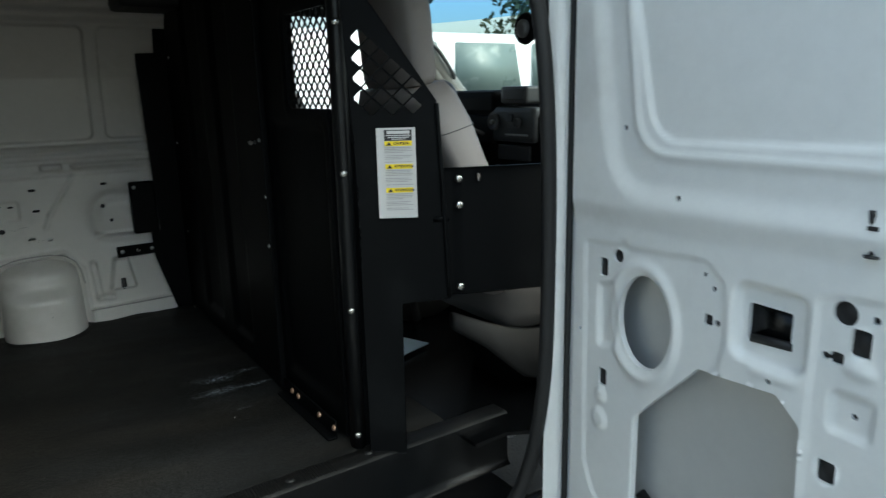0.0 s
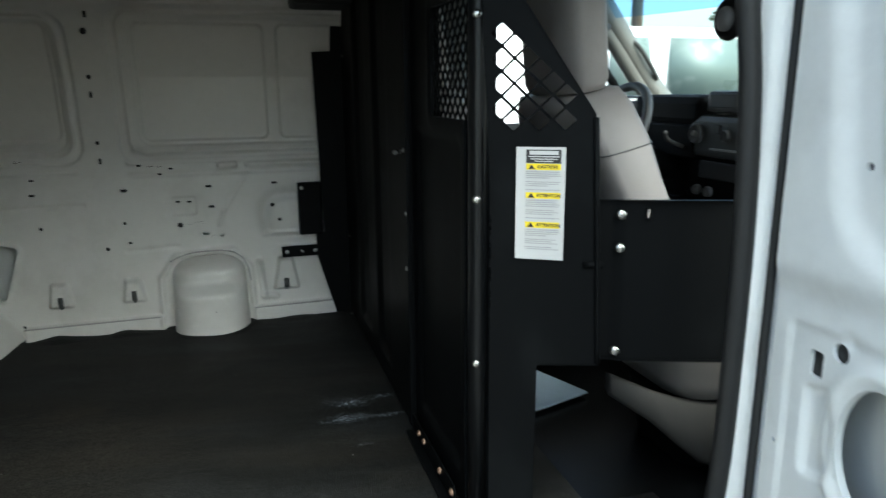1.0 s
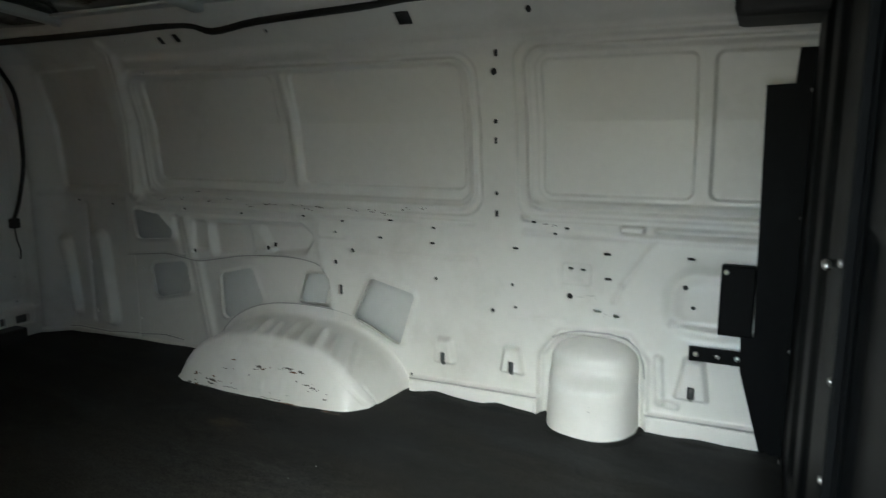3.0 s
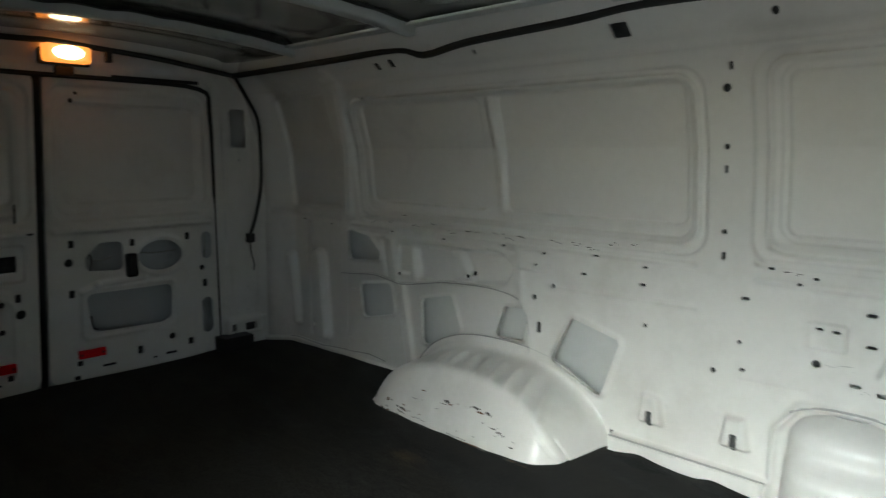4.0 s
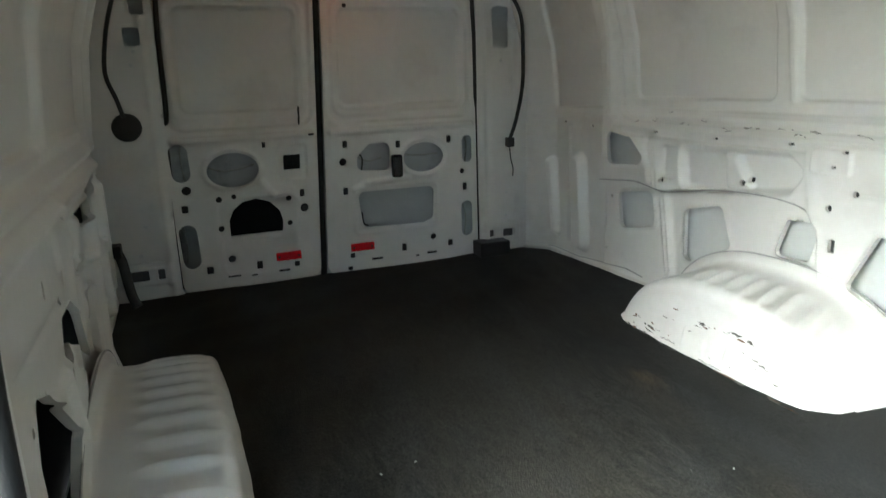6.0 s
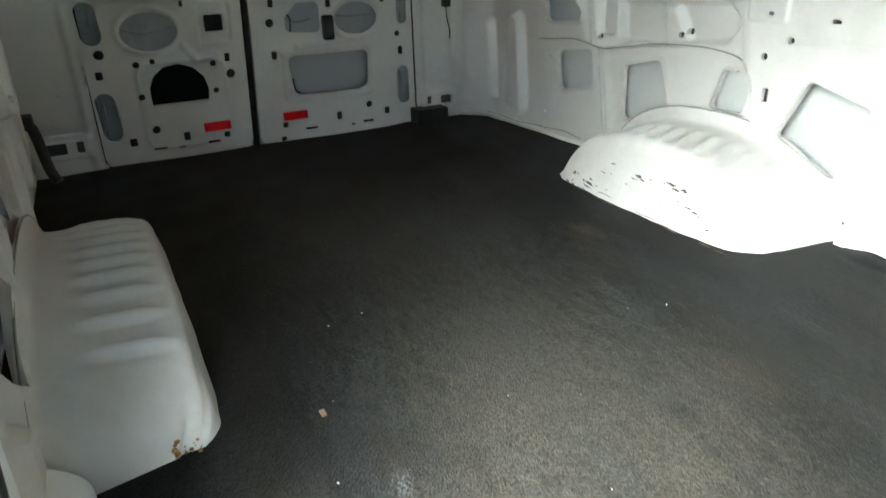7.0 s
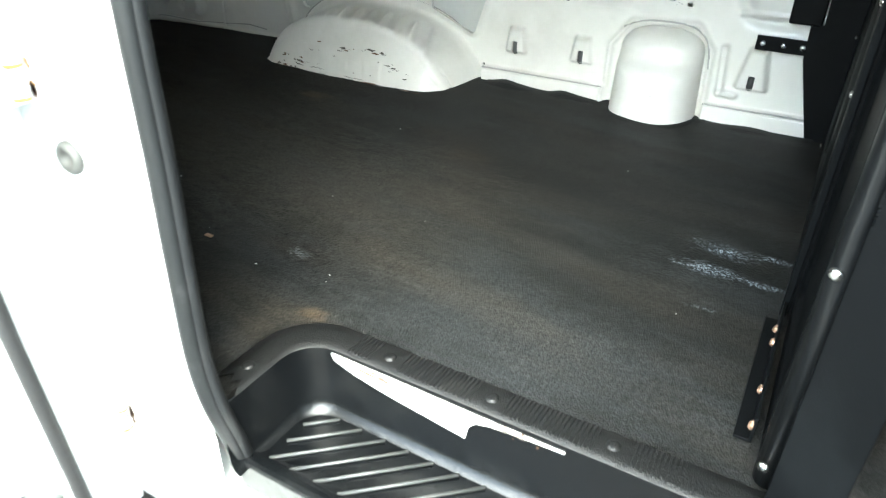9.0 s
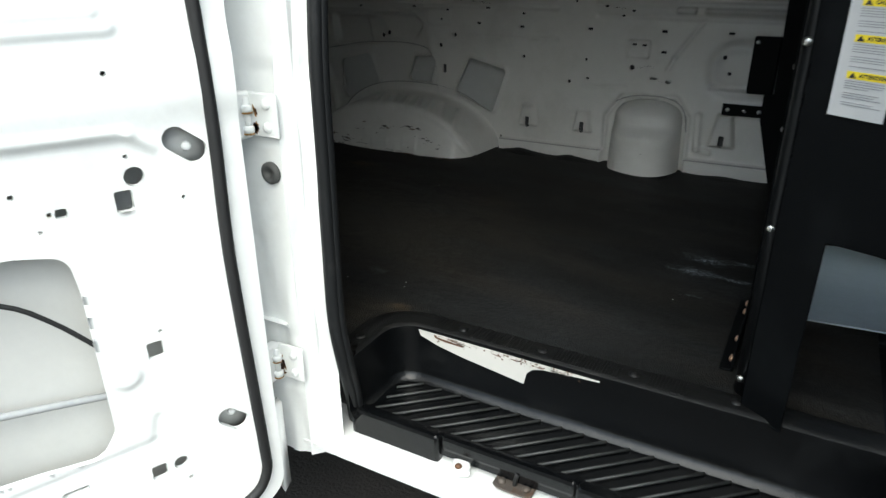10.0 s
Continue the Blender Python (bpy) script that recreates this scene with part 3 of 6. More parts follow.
RIGHT_CUTS += [("r", x, z, 0.005, 0.016, 0.003) for x, z in ((-0.92, 0.60), (-0.95, 0.60), (-0.84, 0.52), (-0.99, 0.46), (-1.16, 0.47), (-0.78, 0.36), (-0.66, 0.55))]

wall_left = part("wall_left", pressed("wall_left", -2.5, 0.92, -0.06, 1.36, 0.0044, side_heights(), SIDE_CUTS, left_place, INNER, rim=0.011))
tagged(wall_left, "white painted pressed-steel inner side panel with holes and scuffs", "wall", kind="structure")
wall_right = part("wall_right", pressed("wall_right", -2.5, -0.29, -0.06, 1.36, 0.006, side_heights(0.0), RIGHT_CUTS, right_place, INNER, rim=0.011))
tagged(wall_right, "white painted pressed-steel inner panel behind the side door", "wall", kind="structure")
part("outer_skin", pressed("outer_skin", -2.63, 2.2, -0.5, 1.46, 0.05, [], [("p", [(1.15, 0.62), (2.4, 0.62), (2.4, 1.7), (1.80, 1.7), (1.64, 1.22), (1.15, 1.22)], 0.01)],
                                       lambda U, V, H: (U, wall_y(V) + 0.08 - H, V), SKIN, rim=0.02), wall_left)
# skin behind the right wall, its shade painted into the colour
part("outer_skin", pressed("outer_skin", -2.63, -0.28, -0.5, 1.46, 0.05, [], [],
                                        lambda U, V, H: (U, 2 * CENTRE - wall_y(V) - 0.08 + H, V), SHADE_SKIN, rim=0), wall_right)


# dark discs added behind the small holes, standing for the shade inside them
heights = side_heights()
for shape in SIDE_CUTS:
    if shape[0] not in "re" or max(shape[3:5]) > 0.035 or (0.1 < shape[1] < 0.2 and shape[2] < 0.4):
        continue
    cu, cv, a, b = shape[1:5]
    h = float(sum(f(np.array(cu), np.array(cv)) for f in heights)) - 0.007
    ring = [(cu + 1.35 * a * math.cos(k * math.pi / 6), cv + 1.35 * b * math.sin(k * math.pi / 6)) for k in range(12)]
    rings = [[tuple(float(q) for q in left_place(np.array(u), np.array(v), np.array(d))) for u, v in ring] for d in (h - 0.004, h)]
    part("hole_shade", lofted("hole_shade", rings, BEZEL if b > 0.018 else LOOM), wall_left)

# the shell is closed between inner panel and skin
for lo, hi in (((0.91, 2.99, -0.5), (0.925, 3.08, 1.2)), ((-2.5, 3.004, -0.075), (0.925, 3.075, -0.058)), ((-2.5, 2.715, 1.362), (0.925, 2.85, 1.372))):
    part("closing_plate", box("closing_plate", lo, hi, SKIN, 0), wall_left)
for lo, hi in (((-0.30, 1.015, -0.06), (-0.288, 1.088, 1.2)), ((-2.5, 1.015, -0.075), (-0.29, 1.086, -0.058))):
    part("closing_plate", box("closing_plate", lo, hi, SKIN, 0), wall_right)


# scuffs and scratches on the panel by the beltline
def scratch(parent, place, u, v, length, width, slope=0.0):
    """A scrape of a few thin broken slivers."""
    verts, faces = [], []
    for k in range(4):
        a = u + length * (wear.random() - 0.5)
        b = v + 0.010 * (wear.random() - 0.5) + slope
        h, w = length * (0.08 + 0.28 * wear.random() ** 2), width * (0.2 + 0.4 * wear.random())
        tilt = 0.25 * h * (wear.random() - 0.6)
        pts = [(a - h, b - tilt), (a - h * 0.2, b - w - tilt * 0.3), (a + h * 0.5, b - w * 0.4 + tilt * 0.4), (a + h, b + tilt), (a + h * 0.1, b + w)]
        xs, ys, zs = place(np.array([p[0] for p in pts]), np.array([p[1] for p in pts]), np.full(5, 0.0052))
        faces.append(list(range(len(verts), len(verts) + 5)))
        verts += list(zip(xs, ys, zs))
    part("scratch", mesh_of("scratch", verts, faces, SCUFF), parent, "dark rubbed scratch")


wear = random.Random(12)
for u, v, a, b, s in [(-1.45, 0.652, 0.05, 0.003, 0.002), (-1.02, 0.66, 0.06, 0.003, -0.004), (-0.9, 0.648, 0.05, 0.003, 0.004), (-0.76, 0.655, 0.06, 0.004, -0.005),
                      (-0.55, 0.66, 0.03, 0.003, 0.002), (-1.25, 0.642, 0.04, 0.003, 0.0), (-0.70, 0.643, 0.05, 0.003, 0.006), (-1.6, 0.66, 0.03, 0.003, 0.0),
                      (-1.70, 0.652, 0.05, 0.003, 0.0), (-1.35, 0.668, 0.04, 0.003, 0.0), (-1.15, 0.650, 0.06, 0.004, 0.002), (-0.97, 0.640, 0.05, 0.004, 0.0), (-0.62, 0.640, 0.05, 0.003, 0.0),
                      (-0.48, 0.668, 0.03, 0.003, 0.0), (-1.52, 0.690, 0.03, 0.003, 0.0), (0.10, 0.41, 0.06, 0.0012, 0.003), (-0.03, 0.632, 0.04, 0.003, 0.004), (0.15, 0.36, 0.03, 0.0012, -0.002)]:
    scratch(wall_left, left_place, u, v, a, b, s)

# sealer along the seams of the panel, and a shade line round the hump
def seam_line(pts, radius, mat, lift):
    fine = [(x, float(wall_y(z)) - lift, z) for x, z in pts]
    part("sealer_shade_line", tube("sealer_shade_line", fine, radius, mat, 6), wall_left, "dark line along a sealed seam or shaded edge")


seam_line([(-1.945, 0.398), (-1.83, 0.408), (-1.715, 0.418), (-1.62, 0.408), (-1.535, 0.400), (-1.41, 0.420), (-1.28, 0.441), (-1.08, 0.451), (-0.945, 0.436), (-0.893, 0.395),
           (-0.880, 0.340)], 0.0024, SEALER, 0.0010)
seam_line([(-0.535, 0.052), (-0.40, 0.053), (-0.2, 0.054), (-0.06, 0.054)], 0.0035, SEALER, 0.024)
seam_line([(0.29, 0.056), (0.45, 0.058), (0.62, 0.06), (0.9, 0.061)], 0.0035, SEALER, 0.024)
# shadow line over the hump, drawn as a thin grey tube
seam_line([(-0.012, 0.268), (0.02, 0.286), (0.07, 0.298), (0.13, 0.301), (0.19, 0.299), (0.235, 0.284), (0.268, 0.245), (0.283, 0.17)], 0.0034, SEALER, 0.013)

foot = [(-2.40, 0.010), (-2.30, 0.009), (-2.14, 0.008), (-1.97, 0.022), (-1.88, 0.032), (-1.79, 0.040), (-1.70, 0.032), (-1.62, 0.024)]
foot = [(x, float(np.interp(x, *zip(*foot)))) for x in np.linspace(-2.40, -1.68, 40)]
foot_line = [(x, float(wall_y(z)) - 1.6 * float(sum(f(np.array(x), np.array(z)) for f in heights)) - 0.001, z) for x, z in foot]
part("sealer_shade_line", tube("sealer_shade_line", foot_line, 0.0026, SEALER, 6, resolution=1), wall_left, "dark seam above the floor ledge")

# ---- filler hump at the foot of the driver's side wall
rings = []
for i in range(31):
    t = i / 30
    z = -0.02 + 0.305 * t
    w = 0.143 * (1 - 0.08 * t) * math.sqrt(max(0.0, 1 - max(0, (t - 0.76) / 0.25) ** 2.6))
    d = (0.168 - 0.052 * float(smooth((t - 0.56) / 0.17)) - 0.012 * t) * max(0.06, 1 - max(0, (t - 0.80) / 0.21) ** 2.4)
    ring = []
    for k in range(29):
        a = math.pi * k / 28
        c, s = math.cos(a), math.sin(a)
        ring.append((0.128 - w * math.copysign(abs(c) ** 0.75, c), 3.005 - 0.004 - d * abs(s) ** 0.7, z))
    rings.append(ring)
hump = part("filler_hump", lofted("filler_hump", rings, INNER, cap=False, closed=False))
tagged(hump, "rounded white steel hump at the foot of the wall", "wheel hump", kind="structure")


# ---- wheel housings
def wheel_housing(side, label):
    """A pressed box over the wheel: arched fluted top, fillet against the wall, tight fold and a dented inner face. side: +1 driver's, -1 passenger's."""
    n = 320
    inner = (2.702 if side > 0 else 2.694) - CENTRE
    outer = 3.012 - CENTRE - (0.0 if side > 0 else 0.05)
    deep = outer - inner
    x0, x1 = -1.45, (-0.545 if side > 0 else -0.50)
    mid, half = (x0 + x1) / 2, (x1 - x0) / 2
    pitch, last, slant = (0.0635, -0.655, 0.39) if side > 0 else (0.063, -0.645, 0.0)
    first = -1.20 if side > 0 else -1.30

    def crown(x):
        k = np.clip(np.abs((x - mid) / half), 0, 1)
        return 0.226 * (1 - k ** 2.5) ** 0.60

    def dents(x, z):
        """Shallow raised boxes and knocks in the inner face."""
        d = 0.0
        for cx, cz, a, b in ((-1.02, 0.06, 0.045, 0.028), (-0.86, 0.055, 0.038, 0.030)) if side > 0 else ():
            d += 0.006 * float(raised(("r", cx, cz, a, b, 0.008), 1.0, 0.014)(np.array(x), np.array(z)))
        return d + 0.0018 * math.sin(17 * x + 2.0) * math.sin(40 * z + 9 * x) + 0.0012 * math.sin(53 * x + 30 * z)

    verts, faces = [], []
    slope = 0.072 if side > 0 else 0.040
    brow = deep - slope
    steps = [0.04 + (brow - 0.04) * k / 14 for k in range(15)]
    for i in range(n + 1):
        q = 0.5 - 0.5 * math.cos(math.pi * i / n)
        x_out = x0 + (x1 - x0) * q
        top = float(crown(x_out))
        squeeze = lambda d: mid + (x_out - mid) * (1 - 0.10 * d / deep)
        corner = max(0.0, (squeeze(deep) + 0.665) / 0.085) if side > 0 else max(0.0, (squeeze(deep) + 0.605) / 0.062)
        reach = deep - (0.085 if side > 0 else 0.05) * (1 - math.sqrt(max(0.0, 1 - min(1.0, corner) ** 2)))
        ring = [(squeeze(0), 0.001, top + 0.046), (squeeze(0), 0.008, top + 0.044), (squeeze(0), 0.009, top + 0.018), (squeeze(0), 0.015, top + 0.006), (squeeze(0), 0.026, top + 0.001)]

        def flute(x, d):
            p = ((x - slant * (d - brow) - last) / pitch) % 1.0
            rise = (p / 0.80) ** 2.2 if p < 0.80 else (1 - p) / 0.20
            stay = float(smooth((x - first) / 0.08) * smooth((last + 0.35 * pitch - x + slant * (d - brow)) / 0.03))
            return 0.020 * stay * (rise - 0.35) * float(smooth((d - 0.06) / 0.07) * smooth((brow + 0.022 - d) / 0.06))

        for d in steps:
            x = squeeze(d)
            ring.append((x, min(d, reach - slope), top * (1 - 0.03 * d / deep) + flute(x, d) * min(1.0, top / 0.12)))
        x, edge = squeeze(brow), top * (1 - 0.03 * brow / deep)
        r = min(0.034, 0.5 * edge)
        for k in range(1, 7):
            a = math.pi / 2 * k / 6
            ring.append((x, reach - slope + 0.026 * math.sin(a), edge - r * (1 - math.cos(a)) + flute(x, brow) * (1 - k / 6) * min(1.0, top / 0.12)))
        for k in range(1, 15):
            t = k / 14
            z = (edge - r) + (-0.03 - edge + r) * t
            x = squeeze(brow) + (squeeze(deep) - squeeze(brow)) * t
            ring.append((x, reach - slope + 0.026 + (slope - 0.010) * t ** 0.75 * min(1.0, edge / 0.10) + 0.016 * (1 - min(1.0, edge / 0.10)) + dents(x, z) * min(1.0, k / 3), z))
        verts += [(x, CENTRE + side * (outer - d), z - 0.004) for x, d, z in ring]
    m = len(verts) // (n + 1)
    for i in range(n):
        for k in range(m - 1):
            faces.append([i * m + k, (i + 1) * m + k, (i + 1) * m + k + 1, i * m + k + 1])
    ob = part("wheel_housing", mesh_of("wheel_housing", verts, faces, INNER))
    rim_pts = [(x, CENTRE + side * (outer - 0.007), float(crown(x)) + 0.042) for x in np.linspace(x0 + 0.004, x1 - 0.004, 40)]
    part("flange_edge", tube("flange_edge", rim_pts, 0.0025, SEALER, 6), ob, "sealed edge of the flange")
    return tagged(ob, label, "wheel housing", kind="structure")


arch_left = wheel_housing(1, "white ribbed steel wheel housing with dark scuff marks")
arch_right = wheel_housing(-1, "white ribbed steel wheel housing with a rust spot at its corner")
rust = random.Random(4)
for x, z, a, b in ((0.155, 0.115, 0.012, 0.002), (0.172, 0.128, 0.008, 0.0016), (0.148, 0.098, 0.006, 0.0014), (0.095, 0.045, 0.010, 0.0012)):
    pts = smear(rust, x, z, a, b, 0.3)
    part("scuff", mesh_of("scuff", [(u, 2.8335 + 1.9 * (u - 0.128) ** 2 + 0.04 * v, v) for u, v in pts], [list(range(len(pts)))], SCUFF), hump)
marks = [(-1.30 + 0.13 * rust.random(), 0.012 + 0.05 * rust.random(), 0.004 + 0.010 * rust.random(), 0.001 + 0.0025 * rust.random(), 0.5) for k in range(18)]
marks += [(-1.22 + 0.60 * rust.random(), 0.006 + 0.010 * rust.random(), 0.006 + 0.02 * rust.random(), 0.0008 + 0.0012 * rust.random(), 0.05) for k in range(14)]
marks += [(-1.20 + 0.56 * rust.random(), 0.03 + 0.10 * rust.random(), 0.003 + 0.012 * rust.random() ** 2, 0.0005 + 0.001 * rust.random(), 0.7) for k in range(18)]
marks += [(-0.86, 0.128, 0.020, 0.0030, 0.1), (-0.84, 0.118, 0.014, 0.0022, 0.2), (-0.81, 0.124, 0.011, 0.0028, 0.3), (-0.985, 0.118, 0.014, 0.0035, 0.1), (-0.97, 0.111, 0.009, 0.002, 0.2),
          (-0.78, 0.085, 0.018, 0.0018, 0.2), (-0.755, 0.079, 0.011, 0.0022, 0.2), (-1.10, 0.126, 0.012, 0.002, 0.2), (-0.70, 0.05, 0.010, 0.002, 0.3)]
for i, (x, z, a, b, lean_by) in enumerate(marks):
    pts = smear(rust, x, z, 1.15 * a, 1.3 * b, lean_by * (rust.random() - 0.5))
    part("scuff", mesh_of("scuff", [(u, 2.6805 + 0.42 * max(v - 0.03, 0) ** 1.25 + 0.02 * max(v, 0), max(v, 0.002)) for u, v in pts], [list(range(len(pts)))], RUST if i % 3 == 0 else SCUFF), arch_left)
for cx, cz, wide, turns in ((-0.865, 0.126, 0.05, 9), (-0.80, 0.120, 0.022, 5), (-0.985, 0.116, 0.022, 6), (-1.10, 0.030, 0.07, 5), (-0.92, 0.018, 0.10, 4), (-0.74, 0.075, 0.03, 5)):
    pts = [(cx + wide * (k / (2 * turns) - 0.5), cz + (0.008 if turns > 4 else 0.003) * (rust.random() - 0.5)) for k in range(2 * turns)]
    part("scuff", tube("scuff", [(u, 2.6803 + 0.42 * max(v - 0.03, 0) ** 1.25 + 0.02 * v, v) for u, v in pts], 0.0009, SCUFF, 4, resolution=2), arch_left)
for i in range(26):
    x, y, z = -0.541 + 0.012 * rust.random(), 1.315 + 0.045 * rust.random() ** 1.5, 0.004 + 0.03 * rust.random() ** 1.5
    part("rust_spot", turned("rust_spot", [(0.0012 + 0.0045 * rust.random() ** 3, 0), (0.001, 0.0008)], RUST_STAIN,
                             Matrix.Translation((x, y, z)) @ pose(0, 0, 0, 0, 90, 0), 7), arch_right)

# ---- floor
STEP_CUT = ("p", [(-0.06, 1.36), (-0.06, 1.0), (1.15, 1.0), (1.15, 1.36)], 0.045)


def floor_bumps(U, V):
    return 0.0022 * np.sin(7 * U + 3 * np.sin(2.2 * V)) * np.sin(5 * V + 1.3) + 0.0012 * np.sin(23 * U + 11 * V)


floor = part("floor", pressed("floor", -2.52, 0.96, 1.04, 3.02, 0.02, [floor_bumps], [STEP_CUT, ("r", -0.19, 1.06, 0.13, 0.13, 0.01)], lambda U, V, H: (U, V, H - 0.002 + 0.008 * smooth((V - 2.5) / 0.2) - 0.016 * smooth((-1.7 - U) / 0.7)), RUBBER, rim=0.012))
tagged(floor, "black rubber cargo floor mat, dusty, with grey patches", "floor", kind="structure")
edge_rings = []
for x in np.linspace(-0.50, 0.64, 58):
    z = 0.010 + 0.016 * math.exp(-((x + 0.43) / 0.05) ** 2) + 0.010 * math.exp(-((x + 0.20) / 0.04) ** 2) + 0.003 * math.sin(31 * x)
    y = 2.958 - (0.125 * max(0.0, 1 - ((x - 0.128) / 0.15) ** 2) ** 0.5 if abs(x - 0.128) < 0.15 else 0.0)
    edge_rings.append([(float(x), y - 0.05, 0.001), (float(x), y - 0.02, z * 0.75), (float(x), y + 0.008, z), (float(x), y + 0.012, -0.005)])
part("mat_edge", lofted("mat_edge", edge_rings, RUBBER, cap=False, closed=False), floor, "curled rubber edge of the mat")
cab_floor = part("cab_floor", pressed("cab_floor", 0.96, 2.3, 1.08, 3.05, 0.1, [], [("r", 1.0, 1.1, 0.15, 0.22, 0.04)], lambda U, V, H: (U, V, -0.01 + H), BLACK_PLASTIC, rim=0.01))
tagged(cab_floor, "black cab floor covering behind the seats", "floor", kind="structure")
under = part("floor_pan", box("floor_pan", (-2.6, 1.42, -0.10), (2.3, 3.05, -0.03), SKIN, 0.0), floor)
part("floor_pan", box("floor_pan", (-2.6, 1.07, -0.10), (-0.32, 1.42, -0.03), SKIN, 0.0), floor)

# ---- rear wall with its opening, and two rear doors
def rear_place(U, V, H):
    return -2.50 + H, U, V


def lean(z):
    return 0.045 * (np.asarray(z) - 0.3)


REAR_OPEN = ("p", [(1.36, 0.02), (1.385, 1.20), (2.64, 1.20), (2.64, 0.02)], 0.055)
rear_cuts = [REAR_OPEN, ("r", 2.82, 1.055, 0.04, 0.092, 0.012), ("r", 1.275, 1.145, 0.026, 0.036, 0.008), ("r", 1.245, 1.03, 0.03, 0.034, 0.006),
             ("r", 2.842, 0.083, 0.032, 0.019, 0.004), ("r", 2.75, 0.083, 0.013, 0.022, 0.004), ("r", 1.15, 0.09, 0.04, 0.022, 0.004),
             ("r", 1.238, 0.09, 0.018, 0.022, 0.004), ("e", 2.842, 0.278, 0.006, 0.006), ("e", 2.839, 0.162, 0.007, 0.007), ("e", 1.2, 0.287, 0.009, 0.009),
             ("e", 1.167, 0.17, 0.009, 0.009), ("e", 2.82, 0.94, 0.006, 0.006), ("e", 2.82, 0.905, 0.008, 0.008), ("e", 1.245, 0.975, 0.008, 0.008),
             ("e", 1.23, 0.925, 0.008, 0.008)]
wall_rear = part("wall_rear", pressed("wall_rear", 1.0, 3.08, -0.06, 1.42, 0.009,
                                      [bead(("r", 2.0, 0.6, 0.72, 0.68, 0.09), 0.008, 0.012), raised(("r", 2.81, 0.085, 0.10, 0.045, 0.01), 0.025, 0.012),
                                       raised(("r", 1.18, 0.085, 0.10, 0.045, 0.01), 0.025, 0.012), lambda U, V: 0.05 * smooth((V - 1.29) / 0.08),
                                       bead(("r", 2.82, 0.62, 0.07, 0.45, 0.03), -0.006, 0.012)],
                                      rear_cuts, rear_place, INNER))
tagged(wall_rear, "white painted steel frame round the rear doors", "wall", kind="structure")
part("outer_skin", box("outer_skin", (-2.66, 0.98, -0.5), (-2.603, 3.12, 1.46), SKIN, 0), wall_rear)
part("closing_plate", box("closing_plate", (-2.603, 0.98, -0.09), (-2.49, 3.12, -0.062), SKIN, 0), wall_rear)


def leaf_place(y0, y1, seam_side):
    def place(U, V, H):
        k = (U - y0) / (y1 - y0)
        return -2.512 + H, U + lean(V) * (k if seam_side > 0 else 1 - k), V
    return place


def door_leaf(name, y0, y1, cuts, heights, seam_side):
    """One rear door's inner pressing, standing a little behind the frame."""
    place = leaf_place(y0, y1, seam_side)
    return pressed(name, y0, y1, -0.025, 1.262, 0.0046, heights, cuts, place, INNER, keep=("r", (y0 + y1) / 2, 0.6185, (y1 - y0) / 2 - 0.001, 0.642, 0.05))


def upper(y0, y1):
    c, h = (y0 + y1) / 2, (y1 - y0) / 2
    return [raised(("r", c, 0.935, h - 0.02, 0.275, 0.06), -0.014, 0.018), bead(("r", c, 0.935, h - 0.05, 0.24, 0.05), 0.006, 0.010),
            raised(("r", c, 0.935, h - 0.075, 0.205, 0.04), -0.014, 0.018), bead(("c", y0 + 0.03, 0.622, y1 - 0.03, 0.622, 0.004), 0.012, 0.010)]


left_cuts = [("c", 1.356, 0.575, 1.360, 0.490, 0.036), ("e", 1.562, 0.490, 0.104, 0.072),
             ("r", 1.807, 0.505, 0.036, 0.032, 0.004), ("p", [(1.554, 0.216), (1.553, 0.27), (1.568, 0.305), (1.60, 0.33), (1.645, 0.337), (1.69, 0.322), (1.722, 0.288), (1.732, 0.25), (1.728, 0.208)], 0.024),
             ("c", 1.358, 0.240, 1.364, 0.120, 0.036)]
left_cuts += [("e", y, z, 1.15 * r, 1.15 * r) for y, z, r in [(1.372, 0.419, 0.016), (1.495, 0.37, 0.011), (1.556, 0.378, 0.009), (1.494, 0.245, 0.011), (1.785, 0.35, 0.011),
                                                (1.851, 0.302, 0.016), (1.785, 0.241, 0.010), (1.526, 0.109, 0.014)]]
left_cuts += [("r", y, z, 1.15 * a, 1.2 * b, 0.003) for y, z, a, b in [(1.358, 0.342, 0.011, 0.013), (1.844, 0.368, 0.009, 0.014), (1.431, 0.07, 0.012, 0.014), (1.642, 0.067, 0.011, 0.015),
                                                          (1.53, 0.031, 0.024, 0.004), (1.616, 0.025, 0.012, 0.004), (1.749, 0.029, 0.022, 0.005), (1.693, 0.586, 0.006, 0.010),
                                                          (1.892, 0.619, 0.012, 0.004), (1.807, 0.052, 0.010, 0.010), (1.845, 0.70, 0.003, 0.03)]]
left_heights = upper(1.312, 1.918) + [bead(("e", 1.558, 0.494, 0.112, 0.084), 0.007, 0.010), raised(("r", 1.807, 0.505, 0.062, 0.072, 0.012), -0.008, 0.012),
                                      bead(("c", 1.68, 0.43, 1.72, 0.375, 0.004), 0.007, 0.010), bead(("c", 1.72, 0.375, 1.80, 0.39, 0.004), 0.007, 0.010),
                                      bead(("r", 1.66, 0.2, 0.17, 0.17, 0.05), 0.005, 0.008)]
right_cuts = [("p", [(2.122, 0.494), (2.163, 0.535), (2.225, 0.535), (2.225, 0.462), (2.122, 0.470)], 0.026), ("e", 2.418, 0.483, 0.100, 0.068),
              ("p", [(2.128, 0.317), (2.435, 0.315), (2.43, 0.212), (2.405, 0.203), (2.145, 0.208)], 0.030),
              ("c", 2.641, 0.545, 2.641, 0.468, 0.026),
              ("c", 2.634, 0.228, 2.634, 0.112, 0.029)]
